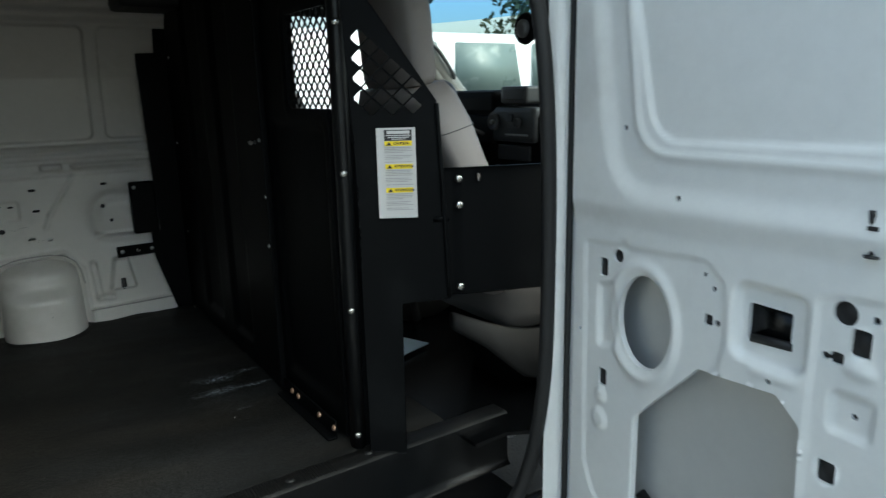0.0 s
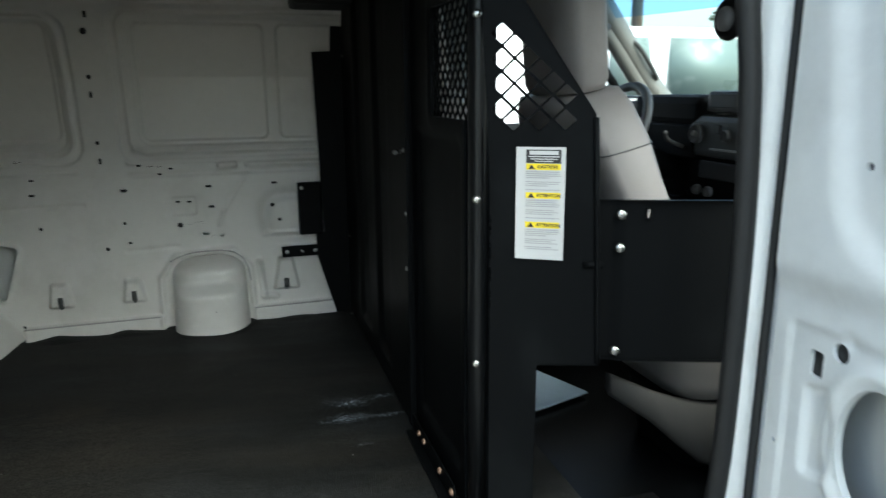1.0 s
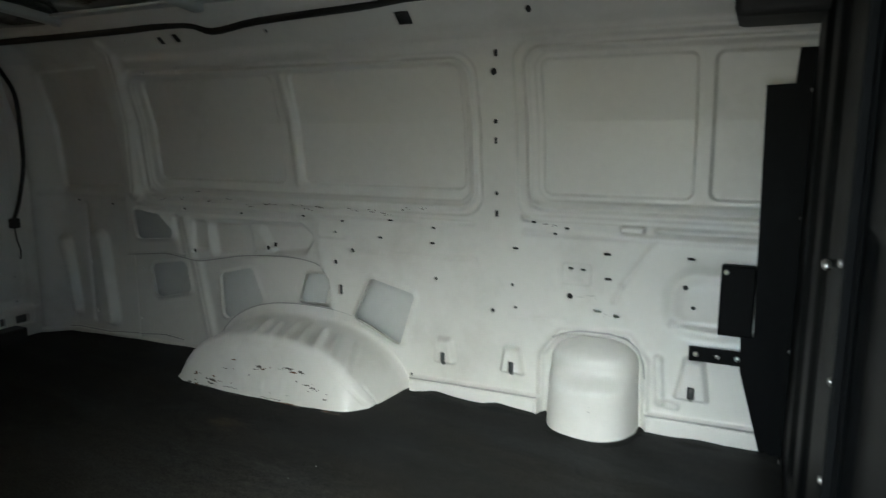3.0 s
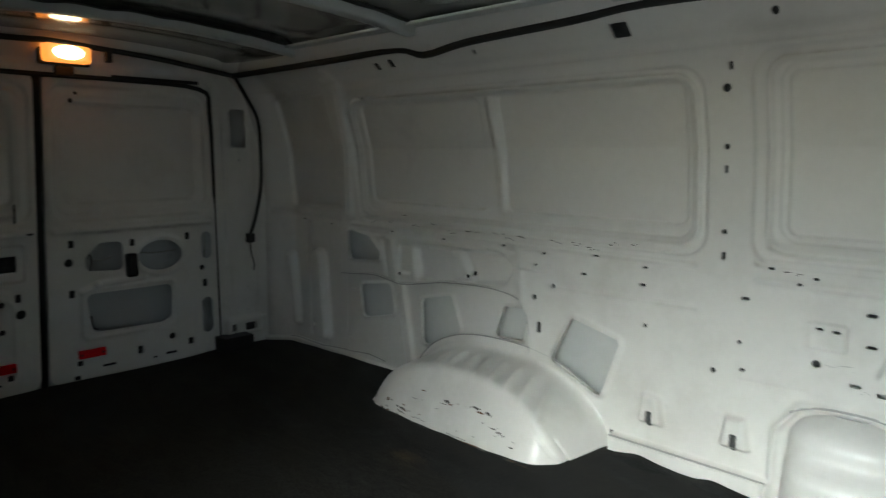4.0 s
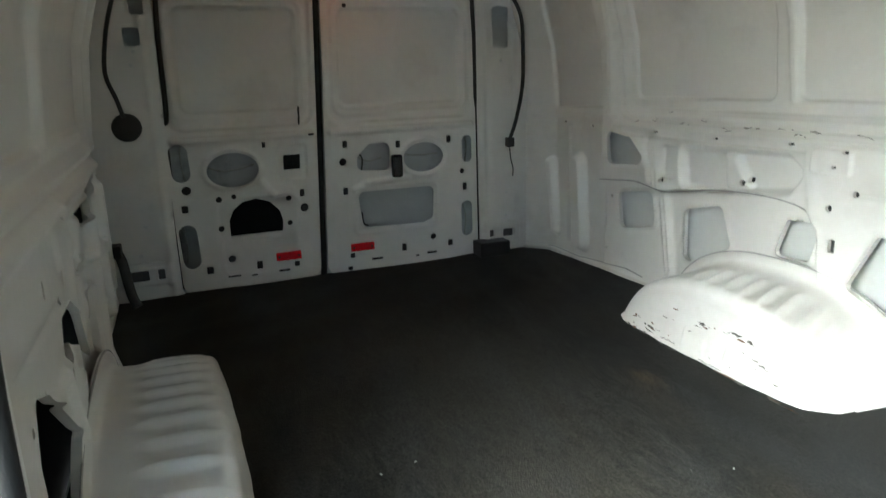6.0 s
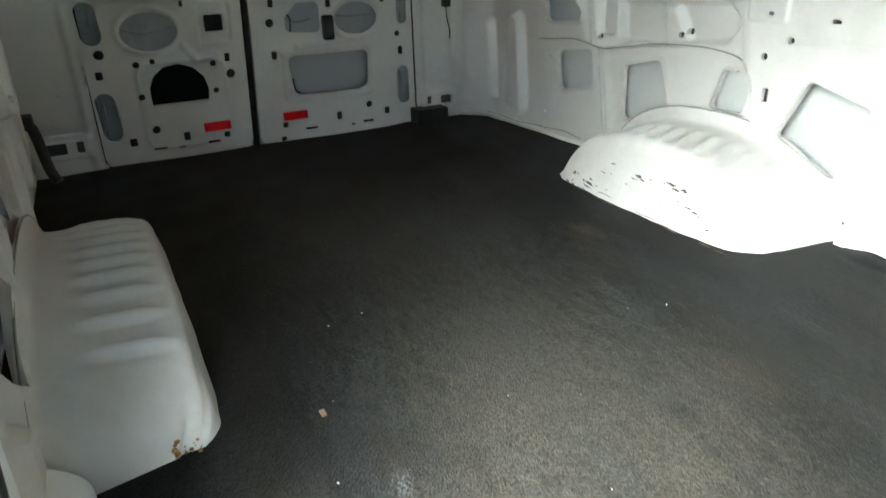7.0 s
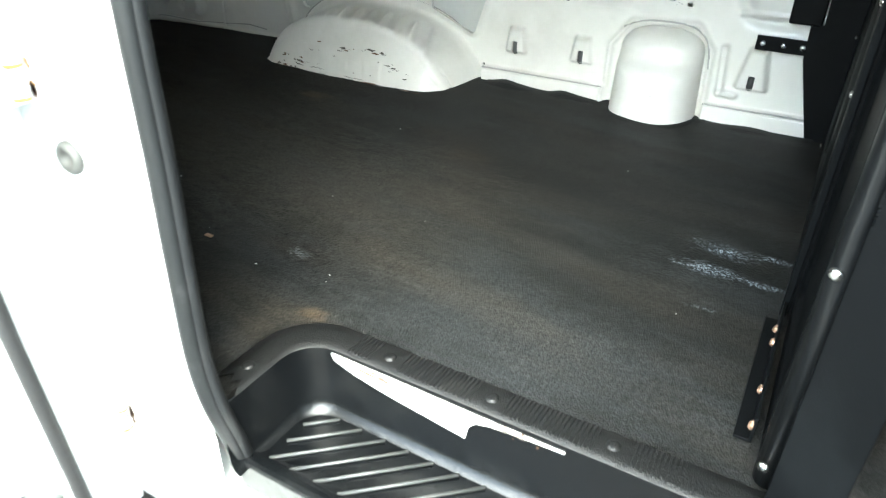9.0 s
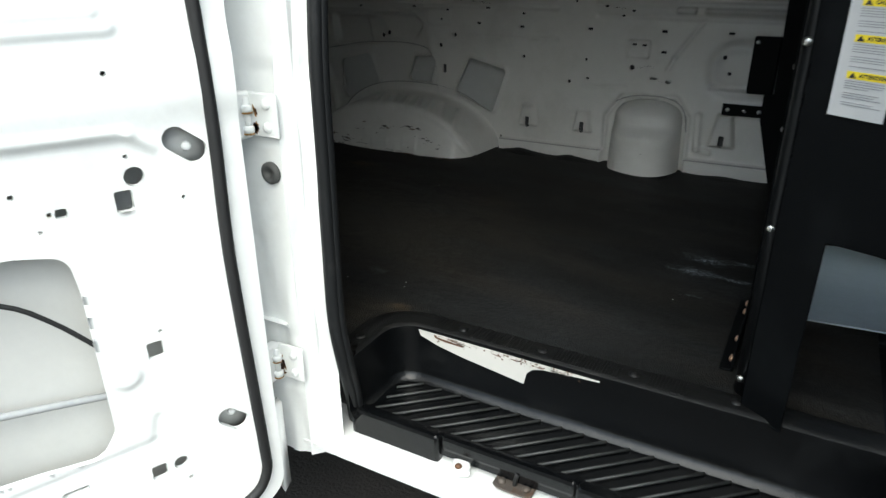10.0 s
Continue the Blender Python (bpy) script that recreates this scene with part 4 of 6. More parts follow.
right_cuts += [("e", y, z, 1.15 * r, 1.15 * r) for y, z, r in [(2.031, 0.488, 0.015), (2.614, 0.402, 0.011), (2.458, 0.099, 0.013), (2.06, 1.15, 0.007), (2.08, 1.18, 0.006)]]
right_cuts += [("r", y, z, 1.15 * a, 1.2 * b, 0.003) for y, z, a, b in [(2.042, 0.565, 0.010, 0.013), (2.04, 0.356, 0.010, 0.014), (2.293, 0.55, 0.010, 0.013), (2.547, 0.558, 0.010, 0.014),
                                                           (2.626, 0.327, 0.010, 0.015), (2.312, 0.064, 0.010, 0.015), (2.545, 0.059, 0.011, 0.013), (2.18, 0.026, 0.024, 0.005),
                                                           (2.45, 0.022, 0.022, 0.005), (2.064, 0.055, 0.010, 0.010), (2.052, -0.005, 0.010, 0.008), (2.376, 0.016, 0.009, 0.004)]]
right_heights = upper(1.95, 2.69) + [bead(("e", 2.418, 0.483, 0.116, 0.084), 0.007, 0.010), bead(("c", 2.08, 0.36, 2.14, 0.385, 0.004), 0.007, 0.009),
                                     bead(("c", 2.14, 0.385, 2.34, 0.395, 0.004), 0.007, 0.009), bead(("r", 2.28, 0.26, 0.20, 0.105, 0.03), 0.004, 0.009)]
door_1 = part("door_1", door_leaf("door_1", 1.312, 1.918, left_cuts, left_heights, 1))
tagged(door_1, "closed white rear door with pressed holes, passenger side", "door", kind="structure")
door_2 = part("door_2", door_leaf("door_2", 1.948, 2.69, right_cuts, right_heights, -1))
tagged(door_2, "closed white rear door with pressed holes, driver side", "door", kind="structure")
for d, y0, y1 in ((door_1, 1.31, 1.93), (door_2, 1.945, 2.70)):
    part("door_skin", box("door_skin", (-2.60, y0, -0.05), (-2.585, y1, 1.28), DOOR_SKIN, 0.003), d)
# dark backs added to the small rear-door holes in place of cavity shade
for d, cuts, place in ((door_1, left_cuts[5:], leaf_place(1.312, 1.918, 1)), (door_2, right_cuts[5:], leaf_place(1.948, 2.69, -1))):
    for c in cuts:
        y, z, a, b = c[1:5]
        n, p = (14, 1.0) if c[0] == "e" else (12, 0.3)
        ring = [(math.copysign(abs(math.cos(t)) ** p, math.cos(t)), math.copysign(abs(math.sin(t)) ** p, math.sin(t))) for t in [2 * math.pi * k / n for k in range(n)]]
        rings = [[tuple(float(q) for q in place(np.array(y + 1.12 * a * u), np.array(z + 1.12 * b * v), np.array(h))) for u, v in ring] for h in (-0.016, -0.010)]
        part("hole_shade", lofted("hole_shade", rings, LOOM), d)
# rods and catches seen through the holes of the rear doors
for d, pts, rad, mat in ((door_1, [(-2.575, 1.47, 0.50), (-2.572, 1.53, 0.482), (-2.572, 1.60, 0.487), (-2.575, 1.66, 0.502)], 0.004, SEALER),
                         (door_1, [(-2.57, 1.37, 0.60), (-2.566, 1.365, 0.55), (-2.566, 1.372, 0.46)], 0.0035, SEALER), (door_1, [(-2.57, 1.34, 0.27), (-2.566, 1.35, 0.19), (-2.566, 1.342, 0.10)], 0.0035, SEALER),
                         (door_2, [(-2.57, 2.12, 0.50), (-2.566, 2.17, 0.478), (-2.566, 2.23, 0.49)], 0.004, SEALER), (door_2, [(-2.57, 2.33, 0.50), (-2.566, 2.40, 0.488), (-2.566, 2.51, 0.49)], 0.0035, SEALER),
                         (door_2, [(-2.57, 2.655, 0.57), (-2.566, 2.66, 0.51), (-2.566, 2.652, 0.44)], 0.0035, SEALER), (door_2, [(-2.57, 2.62, 0.27), (-2.566, 2.648, 0.18), (-2.566, 2.64, 0.08)], 0.003, SEALER)):
    part("lock_rod", tube("lock_rod", pts, rad, mat, 6), d, "grey lock rod behind the panel")
part("latch_cavity", box("latch_cavity", (-2.583, 1.50, 0.17), (-2.545, 1.77, 0.38), BLACK_STEEL, 0.01), door_1, "black plastic latch cavity")
part("latch_lip", box("latch_lip", (-2.545, 1.53, 0.165), (-2.52, 1.755, 0.205), INNER, 0.008), door_1)
part("handle_hole_liner", box("handle_hole_liner", (-2.56, 1.76, 0.46), (-2.535, 1.855, 0.55), BLACK_PLASTIC, 0.004), door_1)
part("inner_handle", box("inner_handle", (-2.525, 2.262, 0.40), (-2.487, 2.312, 0.505), BLACK_PLASTIC, 0.012), door_2, "black plastic pull handle")
part("wire", tube("wire", [(-2.53, 2.10, 0.53), (-2.528, 2.13, 0.50), (-2.53, 2.125, 0.44)], 0.003, LOOM), door_2)
part("wire", tube("wire", [(-2.53, 2.115, 0.25), (-2.528, 2.12, 0.20), (-2.53, 2.14, 0.185)], 0.003, LOOM), door_2)
for d, y in ((door_1, 1.763), (door_2, 2.101)):
    me = box("reflector", (-2.5095, y - 0.055, 0.076), (-2.495, y + 0.055, 0.113), RED, 0.005)
    r = part("reflector", me, d, "bright red plastic reflector")
    for k in (-0.043, 0.043):
        bolt(r, (-2.495, y + k, 0.094), (1, 0, 0), 0.005, SEAL, "screw")
seal_rear = part("rear_seal", tube("rear_seal", [(-2.52, 1.93 + float(lean(z)), z) for z in (-0.03, 0.3, 0.62, 0.9, 1.25)], 0.014, SEAL))
tagged(seal_rear, "black rubber seal between the two rear doors", "seal", kind="structure")
for pts in ([(-2.53, 1.32, 0.0), (-2.53, 1.318, 0.6), (-2.512, 1.335, 0.75), (-2.508, 1.345, 1.12), (-2.508, 1.39, 1.228), (-2.508, 1.65, 1.245), (-2.512, 1.99, 1.245)],
            [(-2.53, 2.70, 0.0), (-2.53, 2.70, 0.6), (-2.512, 2.692, 0.75), (-2.508, 2.684, 1.12), (-2.508, 2.64, 1.228), (-2.508, 2.3, 1.245), (-2.512, 1.99, 1.245)]):
    part("door_gap_seal", tube("door_gap_seal", pts, 0.010, LOOM), seal_rear)
for y0, y1 in ((1.47, 1.74), (2.25, 2.63)):
    part("top_gap", box("top_gap", (-2.515, y0, 1.248), (-2.495, y1, 1.262), LOOM, 0.002), seal_rear)
corner_block = tagged(part("corner_block", box("corner_block", (-2.50, 2.655, -0.01), (-2.40, 2.81, 0.060), LOOM, 0.006)),
                      "black rubber check-strap block in the rear corner", "block")
strap = tagged(part("door_strap", tube("door_strap", [(-2.46, 1.075, 0.22), (-2.42, 1.10, 0.18), (-2.38, 1.12, 0.05), (-2.36, 1.14, 0.0)], 0.020, LOOM)),
               "black rubber door check strap in the rear corner", "strap")
part("strap_clamp", box("strap_clamp", (-2.475, 1.06, 0.19), (-2.40, 1.105, 0.24), LOOM, 0.006), strap)

# slotted reinforcement plates low in the rear corners
for y0, y1, z1, cuts in ((1.096, 1.256, 0.141, [("r", 1.149, 0.086, 0.040, 0.026, 0.005), ("r", 1.237, 0.084, 0.013, 0.027, 0.004)]),
                         (2.713, 2.935, 0.125, [("r", 2.838, 0.084, 0.033, 0.024, 0.005), ("r", 2.752, 0.090, 0.014, 0.025, 0.004)])):
    plate = part("corner_plate", pressed("corner_plate", y0, y1, 0.022, z1, 0.006, [bead(("c", y0, z1 - 0.012, y1, z1 - 0.012, 0.002), 0.004, 0.006)], cuts, lambda U, V, H: (-2.484 + H, U, V), INNER, rim=0.014), wall_rear)
    for c in cuts:
        part("slot_liner", box("slot_liner", (-2.4985, c[1] - c[3] - 0.004, c[2] - c[4] - 0.004), (-2.4945, c[1] + c[3] + 0.004, c[2] + c[4] + 0.004), TRIM, 0), plate)

# dome lamp over the rear doors
lamp = thing("dome_lamp", "lit amber dome lamp in a dark housing above the rear doors", "lamp", "dome lamps", at=(-2.44, 2.065, 1.325))
part("lens", box("lens", (-0.035, -0.084, -0.036), (0.03, 0.084, 0.036), GLOW, 0.016, segments=3), lamp, "glowing amber lens")
glow = turned("bulb", [(0.030 * math.sin(math.pi * k / 10), -0.030 * math.cos(math.pi * k / 10)) for k in range(1, 10)], BULB, Matrix.Translation((0.015, 0, 0)) @ Matrix.Diagonal((0.9, 2.3, 1.05, 1)), 18)
part("bulb", glow, lamp, "bright yellow centre of the lens")
part("housing", box("housing", (-0.045, -0.096, -0.044), (-0.022, 0.096, 0.044), LOOM, 0.008), lamp)
part("latch", box("latch", (-0.06, -0.035, -0.085), (-0.03, 0.035, -0.045), LOOM, 0.006), lamp)
roof_lamp = thing("dome_lamp", "lit amber dome lamp flush on the bare roof", "lamp", "dome lamps", at=(-1.40, 2.16, 1.416))
part("lens", box("lens", (-0.036, -0.055, -0.014), (0.036, 0.055, 0.016), DIM_GLOW, 0.012, segments=3), roof_lamp, "glowing amber lens")
part("housing", box("housing", (-0.044, -0.064, 0.004), (0.044, 0.064, 0.022), LOOM, 0.006), roof_lamp)


# ---- roof
def roof_z(y):
    return 1.425 - 0.055 * ((y - CENTRE) / 0.78) ** 2 - 0.6 * np.maximum(0, np.abs(y - CENTRE) - 0.78) ** 1.3


ceiling = part("ceiling", pressed("ceiling", -2.6, 1.95, 1.12, 2.97, 0.03,
                                  [lambda U, V: -0.004 * np.sin(U * 14) * (np.abs(V - CENTRE) < 0.75), lambda U, V: -0.010 * np.exp(-((np.abs(V - CENTRE) - 0.70) / 0.03) ** 2)],
                                  [], lambda U, V, H: (U, V, roof_z(V) + H - 0.022 * smooth((-1.96 - U) / 0.06)), ROOF, rim=0))
tagged(ceiling, "dull grey bare steel van roof with cross ribs", "ceiling", kind="structure")
roof_top = part("roof_top", box("roof_top", (-2.66, 0.98, 1.44), (1.95, 3.12, 1.47), SKIN, 0.0), ceiling)
for x in (-1.95, -1.23, -0.43, 0.39, 1.15):
    ring = []
    for i in range(25):
        y = 1.23 + 1.63 * i / 24
        z = 1.385 - 0.055 * ((y - CENTRE) / 0.78) ** 2
        ring.append([(x - 0.046, y, z + 0.034), (x - 0.028, y, z + 0.006), (x - 0.022, y, z), (x + 0.022, y, z), (x + 0.028, y, z + 0.006), (x + 0.046, y, z + 0.034)])
    rib = part("rib", lofted("rib", ring, RIB_STEEL, cap=False, closed=False), ceiling)
    for dx in (-0.05, 0.05):
        part("sealer_bead", tube("sealer_bead", [(x + dx, y, 1.385 + 0.030 - 0.055 * ((y - CENTRE) / 0.78) ** 2 + 0.002 * math.sin(y * 31 + dx * 90) + 0.002 * math.sin(y * 67)) for y in np.linspace(1.3, 2.82, 26)],
                                 0.006, LOOM, 6), rib)
for side in (1, -1):
    pts = [(x, CENTRE + side * 0.775, 1.335) for x in (-2.48, -1.5, -0.5, 0.6, 1.6)]
    part("roof_rail", tube("roof_rail", pts, 0.032, INNER, 10), ceiling)
part("rail_filler", pressed("rail_filler", -2.5, 1.2, 1.30, 1.42, 0.03, [], [], lambda U, V, H: (U, np.interp(V, [1.30, 1.36, 1.42], [2.815, 2.86, 2.90]), V), INNER, rim=0), ceiling)

# wiring
loom = tagged(part("wiring_loom", tube("wiring_loom", [(-2.45, 2.78, 1.295), (-2.1, 2.80, 1.30), (-1.7, 2.80, 1.302), (-1.34, 2.81, 1.308), (-1.22, 2.83, 1.280), (-1.0, 2.81, 1.298),
                                                       (-0.6, 2.80, 1.312), (-0.36, 2.79, 1.325), (0.1, 2.79, 1.312), (0.6, 2.79, 1.312), (0.9, 2.79, 1.31)], 0.013, LOOM)),
              "black taped wiring loom along the roof rail", "cable")
part("branch", tube("branch", [(-2.44, 1.20, 1.16), (-2.43, 1.25, 1.25), (-2.42, 1.32, 1.335), (-2.42, 1.5, 1.352), (-2.42, 1.9, 1.362), (-2.42, 2.0, 1.365), (-2.42, 2.2, 1.352),
                               (-2.42, 2.4, 1.337), (-2.43, 2.6, 1.315), (-2.45, 2.78, 1.295)], 0.011, LOOM), loom)
part("branch", tube("branch", [(-2.45, 2.79, 1.29), (-2.455, 2.85, 1.20), (-2.455, 2.905, 1.10), (-2.455, 2.915, 0.95), (-2.455, 2.91, 0.78), (-2.46, 2.875, 0.62), (-2.46, 2.842, 0.54)],
                    0.009, LOOM), loom)
part("plug", box("plug", (-2.475, 2.825, 0.505), (-2.44, 2.86, 0.55), LOOM, 0.006), loom)
part("branch", tube("branch", [(-2.44, 1.20, 1.16), (-2.44, 1.165, 1.05), (-2.44, 1.14, 0.90), (-2.45, 1.165, 0.80), (-2.46, 1.18, 0.73)], 0.008, LOOM), loom)
part("plug", turned("plug", [(0.055, 0), (0.055, 0.012), (0.042, 0.022)], LOOM, Matrix.Translation((-2.495, 1.185, 0.690)) @ pose(0, 0, 0, 0, 90, 0)), loom)
part("clip", box("clip", (-2.43, 1.39, 1.30), (-2.40, 1.44, 1.335), LOOM, 0.005), loom)
part("clip", box("clip", (-2.43, 2.20, 1.30), (-2.40, 2.225, 1.345), LOOM, 0.005), loom)
part("branch", tube("branch", [(-2.46, 2.842, 0.52), (-2.465, 2.85, 0.45), (-2.47, 2.865, 0.40), (-2.485, 2.87, 0.36)], 0.003, LOOM, 6), loom)


# ---- side doorway: jambs, sill, step
def flip(f):
    return lambda U, V, H: f(U, V, -H)


def lean_in(z):
    """How far the upper door post leans in over the doorway."""
    return np.interp(z, [0.6, 0.86, 1.05, 1.3], [0.0, 0.025, 0.06, 0.11])


def leaning(f):
    def place(U, V, H):
        x, y, z = f(U, V, H)
        return x, y + lean_in(z), z
    return place


jamb_rear = part("door_post_rear", pressed("door_post_rear", 0.0, 0.118, -0.24, 1.30, 0.012,
                                           [raised(("r", 0.095, 0.585, 0.055, 0.075, 0.02), -0.006, 0.012),
                                            raised(("r", 0.095, 0.02, 0.055, 0.075, 0.02), -0.006, 0.012), bead(("c", 0.03, 0.30, 0.105, -0.24, 0.003), -0.006, 0.010), bead(("c", 0.105, 0.22, 0.075, -0.24, 0.003), 0.005, 0.010)],
                                           [], leaning(flip(along((-0.275, 1.108), (0.2, 0.004)))), WHITE, rim=0.03))
tagged(jamb_rear, "white painted door post behind the side doorway", "door post", kind="structure")
part("post_flange", pressed("post_flange", 0.0, 0.078, -0.24, 1.30, 0.01, [bead(("c", a, b, c, d, 0.002), -0.006, 0.007) for a, b, c, d in ((0.05, 1.3, 0.061, 0.655), (0.061, 0.655, 0.022, 0.32), (0.022, 0.32, 0.028, 0.125), (0.028, 0.125, 0.06, -0.02), (0.06, -0.02, 0.075, -0.09))], [],
                             leaning(flip(along((-0.159, 1.1095), (0.052, 0.058)))), WHITE, rim=0.01), jamb_rear)
part("post_back", box("post_back", (-0.27, 1.135, -0.05), (-0.135, 1.16, 1.33), WHITE, 0.004), jamb_rear)
part("post_foot", pressed("post_foot", -0.50, -0.185, -0.02, 0.11, 0.012,
                           [lambda U, V: -0.09 * smooth(V / 0.12) ** 2, bead(("c", -0.30, -0.1, -0.30, 1.3, 0.006), -0.008, 0.012)],
                           [("r", -0.335, z, 0.011, 0.024, 0.006) for z in (0.05,)], lambda U, V, H: (U, 1.198 + H, V), WHITE, rim=0.015), jamb_rear)
part("post_edge", box("post_edge", (-0.31, 1.03, -0.26), (-0.27, 1.112, 1.35), WHITE, 0.01), jamb_rear)
m = Matrix.Translation((-0.185, 1.108, 0.449)) @ Vector((0.0, -1, 0)).to_track_quat("Z", "Y").to_matrix().to_4x4()
grommet = tagged(part("grommet", turned("grommet", [(0.0225, 0), (0.0225, 0.006), (0.018, 0.010), (0.010, 0.009), (0.009, 0.004)], GREY_RUBBER, m)),
                 "round grey rubber buffer on the door post", "buffer")
seal_path = [(0.20, 1.275, 1.285), (0.05, 1.272, 1.275), (-0.055, 1.262, 1.20), (-0.098, 1.236, 1.05), (-0.106, 1.197, 0.86), (-0.108, 1.176, 0.66), (-0.108, 1.172, 0.45),
             (-0.103, 1.163, 0.28), (-0.098, 1.156, 0.12), (-0.088, 1.160, 0.02), (-0.092, 1.185, -0.08), (-0.10, 1.207, -0.175)]
door_seal = tagged(part("door_seal", tube("door_seal", seal_path, 0.0148, SEAL, 12)), "grey-black rubber seal round the side doorway", "seal", kind="structure")
part("seal_lip", tube("seal_lip", [(x + 0.006, y + 0.011, z) for x, y, z in seal_path], 0.0128, SEAL, 12), door_seal)
part("seal_root", tube("seal_root", [(x - 0.002, y - 0.009, z) for x, y, z in seal_path[:9]], 0.006, LOOM), door_seal)
front_path = [(0.20, 1.29, 1.285), (0.70, 1.27, 1.285), (0.87, 1.20, 1.25), (0.957, 1.13, 1.12), (0.990, 1.115, 0.98), (1.006, 1.11, 0.75), (1.010, 1.11, 0.5), (1.008, 1.115, 0.25),
              (1.0, 1.14, 0.05), (0.98, 1.18, -0.1), (0.93, 1.20, -0.17)]
part("seal_run", tube("seal_run", front_path, 0.017, LOOM, 10), door_seal)
part("seal_lip", tube("seal_lip", [(x + 0.012, y + 0.02, z) for x, y, z in front_path], 0.011, LOOM), door_seal)
jamb_front = part("door_post_front", pressed("door_post_front", 0.0, 0.095, -0.24, 1.30, 0.015, [bead(("c", 0.05, -0.3, 0.05, 1.3, 0.002), -0.005, 0.006)], [],
                                             along((1.045, 1.03), (-0.035, 0.085)), WHITE, rim=0.03))
tagged(jamb_front, "white painted door post ahead of the side doorway", "door post", kind="structure")
part("post_trim", box("post_trim", (1.02, 1.10, -0.02), (1.10, 1.15, 1.33), TRIM, 0.015), jamb_front, "grey plastic trim on the cab side")
header = part("door_header", box("door_header", (-0.2, 1.03, 1.285), (1.25, 1.23, 1.42), WHITE, 0.02))
tagged(header, "white painted beam over the side doorway", "beam", kind="structure")

# hinges
for z in (0.577, 0.03):
    h = thing("hinge", "white painted steel door hinge with rust at its pin", "hinge", "door hinges", (-0.2, 1.1, z - 0.012))
    part("leaf", box("leaf", (-0.015, -0.006, -0.042), (0.055, 0.002, 0.042), WHITE, 0.003, pose(0, 0, 0, 0, 0, 0)), h)
    for dz in (-0.022, 0.022):
        bolt(h, (0.032, -0.006, dz), (0, -1, 0), 0.010, WHITE)
    part("knuckle", box("knuckle", (-0.030, -0.052, -0.045), (-0.008, -0.004, 0.045), WHITE, 0.006), h)
    part("door_leaf", box("door_leaf", (-0.040, -0.085, -0.043), (-0.012, -0.05, 0.043), WHITE, 0.005), h)
    part("pin", turned("pin", [(0.0055, -0.036), (0.0055, 0.036)], WHITE, Matrix.Translation((-0.004, -0.02, 0)), 10), h)
    for dz in (-0.026, 0.014):
        nut = part("nut", turned("nut", [(0.006, -0.007), (0.0115, -0.006), (0.0115, 0.005), (0.006, 0.007)], WHITE, Matrix.Translation((-0.004, -0.020, dz)), 6), h)
        part("rust_ring", turned("rust_ring", [(0.0105, -0.0095), (0.0108, -0.0075), (0.0085, -0.006)], RUST_STAIN, Matrix.Translation((-0.004, -0.020, dz)), 12), nut, "orange rust under the nut")
    for k in range(9):
        pts = smear(rust, -0.006 + 0.012 * rust.random(), -0.034 + 0.05 * rust.random(), 0.003 + 0.004 * rust.random(), 0.005 + 0.008 * rust.random(), 0.2)
        part("rust_stain", mesh_of("rust_stain", [(u, -0.0066, v) for u, v in pts], [list(range(len(pts)))], (RUST, WEATHERED, RUST_STAIN)[k % 3]), h)

# step well
well = thing("step_well", "black moulded plastic step well with slanting ribs, wet and dusty", "step", at=(0.5, 1.3, -0.15))


def under_well(name, me, label=""):
    me.transform(Matrix.Translation((-0.5, -1.3, 0.15)))
    return part(name, me, well, label)


def well_ring(off, z, r, start=1.17):
    """Open outline of the well: the rear end, a rounded corner and the long inner side."""
    pts = [(-0.085 - off, start, z)]
    pts.append((-0.085 - off, 1.385 + off - r, z))
    for k in range(1, 8):
        a = math.pi - k * math.pi / 16
        pts.append((-0.085 - off + r + r * math.cos(a), 1.385 + off - r + r * math.sin(a), z))
    pts += [(-0.085 - off + r, 1.385 + off, z), (0.3, 1.385 + off, z), (0.7, 1.385 + off, z), (1.12, 1.385 + off, z)]
    return pts


under_well("surround", lofted("surround", [well_ring(0.066, 0.003, 0.12, 1.222), well_ring(0.064, 0.007, 0.12, 1.222), well_ring(0.040, 0.0085, 0.102, 1.245), well_ring(0.030, 0.0085, 0.095, 1.226), well_ring(0.018, 0.0085, 0.085, 1.240), well_ring(0.006, 0.008, 0.075, 1.212), well_ring(0.0, 0.004, 0.07, 1.205)], DUSTY_PLASTIC, closed=False),
           "black plastic surround with fine cross ribs and a broken end")
under_well("riser", lofted("riser", [well_ring(0.0, 0.004, 0.07), well_ring(0.0, -0.02, 0.07), well_ring(0.0, -0.125, 0.07), well_ring(-0.006, -0.14, 0.065), well_ring(-0.016, -0.147, 0.06)],
                           WELL_PLASTIC, closed=False))
under_well("tread", pressed("tread", -0.11, 1.05, 1.205, 1.385, 0.012, [lambda U, V: 0.012 * np.exp(-((V - 1.215) / 0.012) ** 2)], [], lambda U, V, H: (U, V, -0.147 + H), WELL_PLASTIC, rim=0.05))
under_well("lip", box("lip", (-0.10, 1.192, -0.215), (0.135, 1.222, -0.135), WELL_PLASTIC, 0.010))
under_well("lip", box("lip", (0.135, 1.20, -0.175), (0.45, 1.222, -0.135), WELL_PLASTIC, 0.010))
under_well("lip", box("lip", (0.45, 1.192, -0.215), (1.12, 1.222, -0.135), WELL_PLASTIC, 0.010))
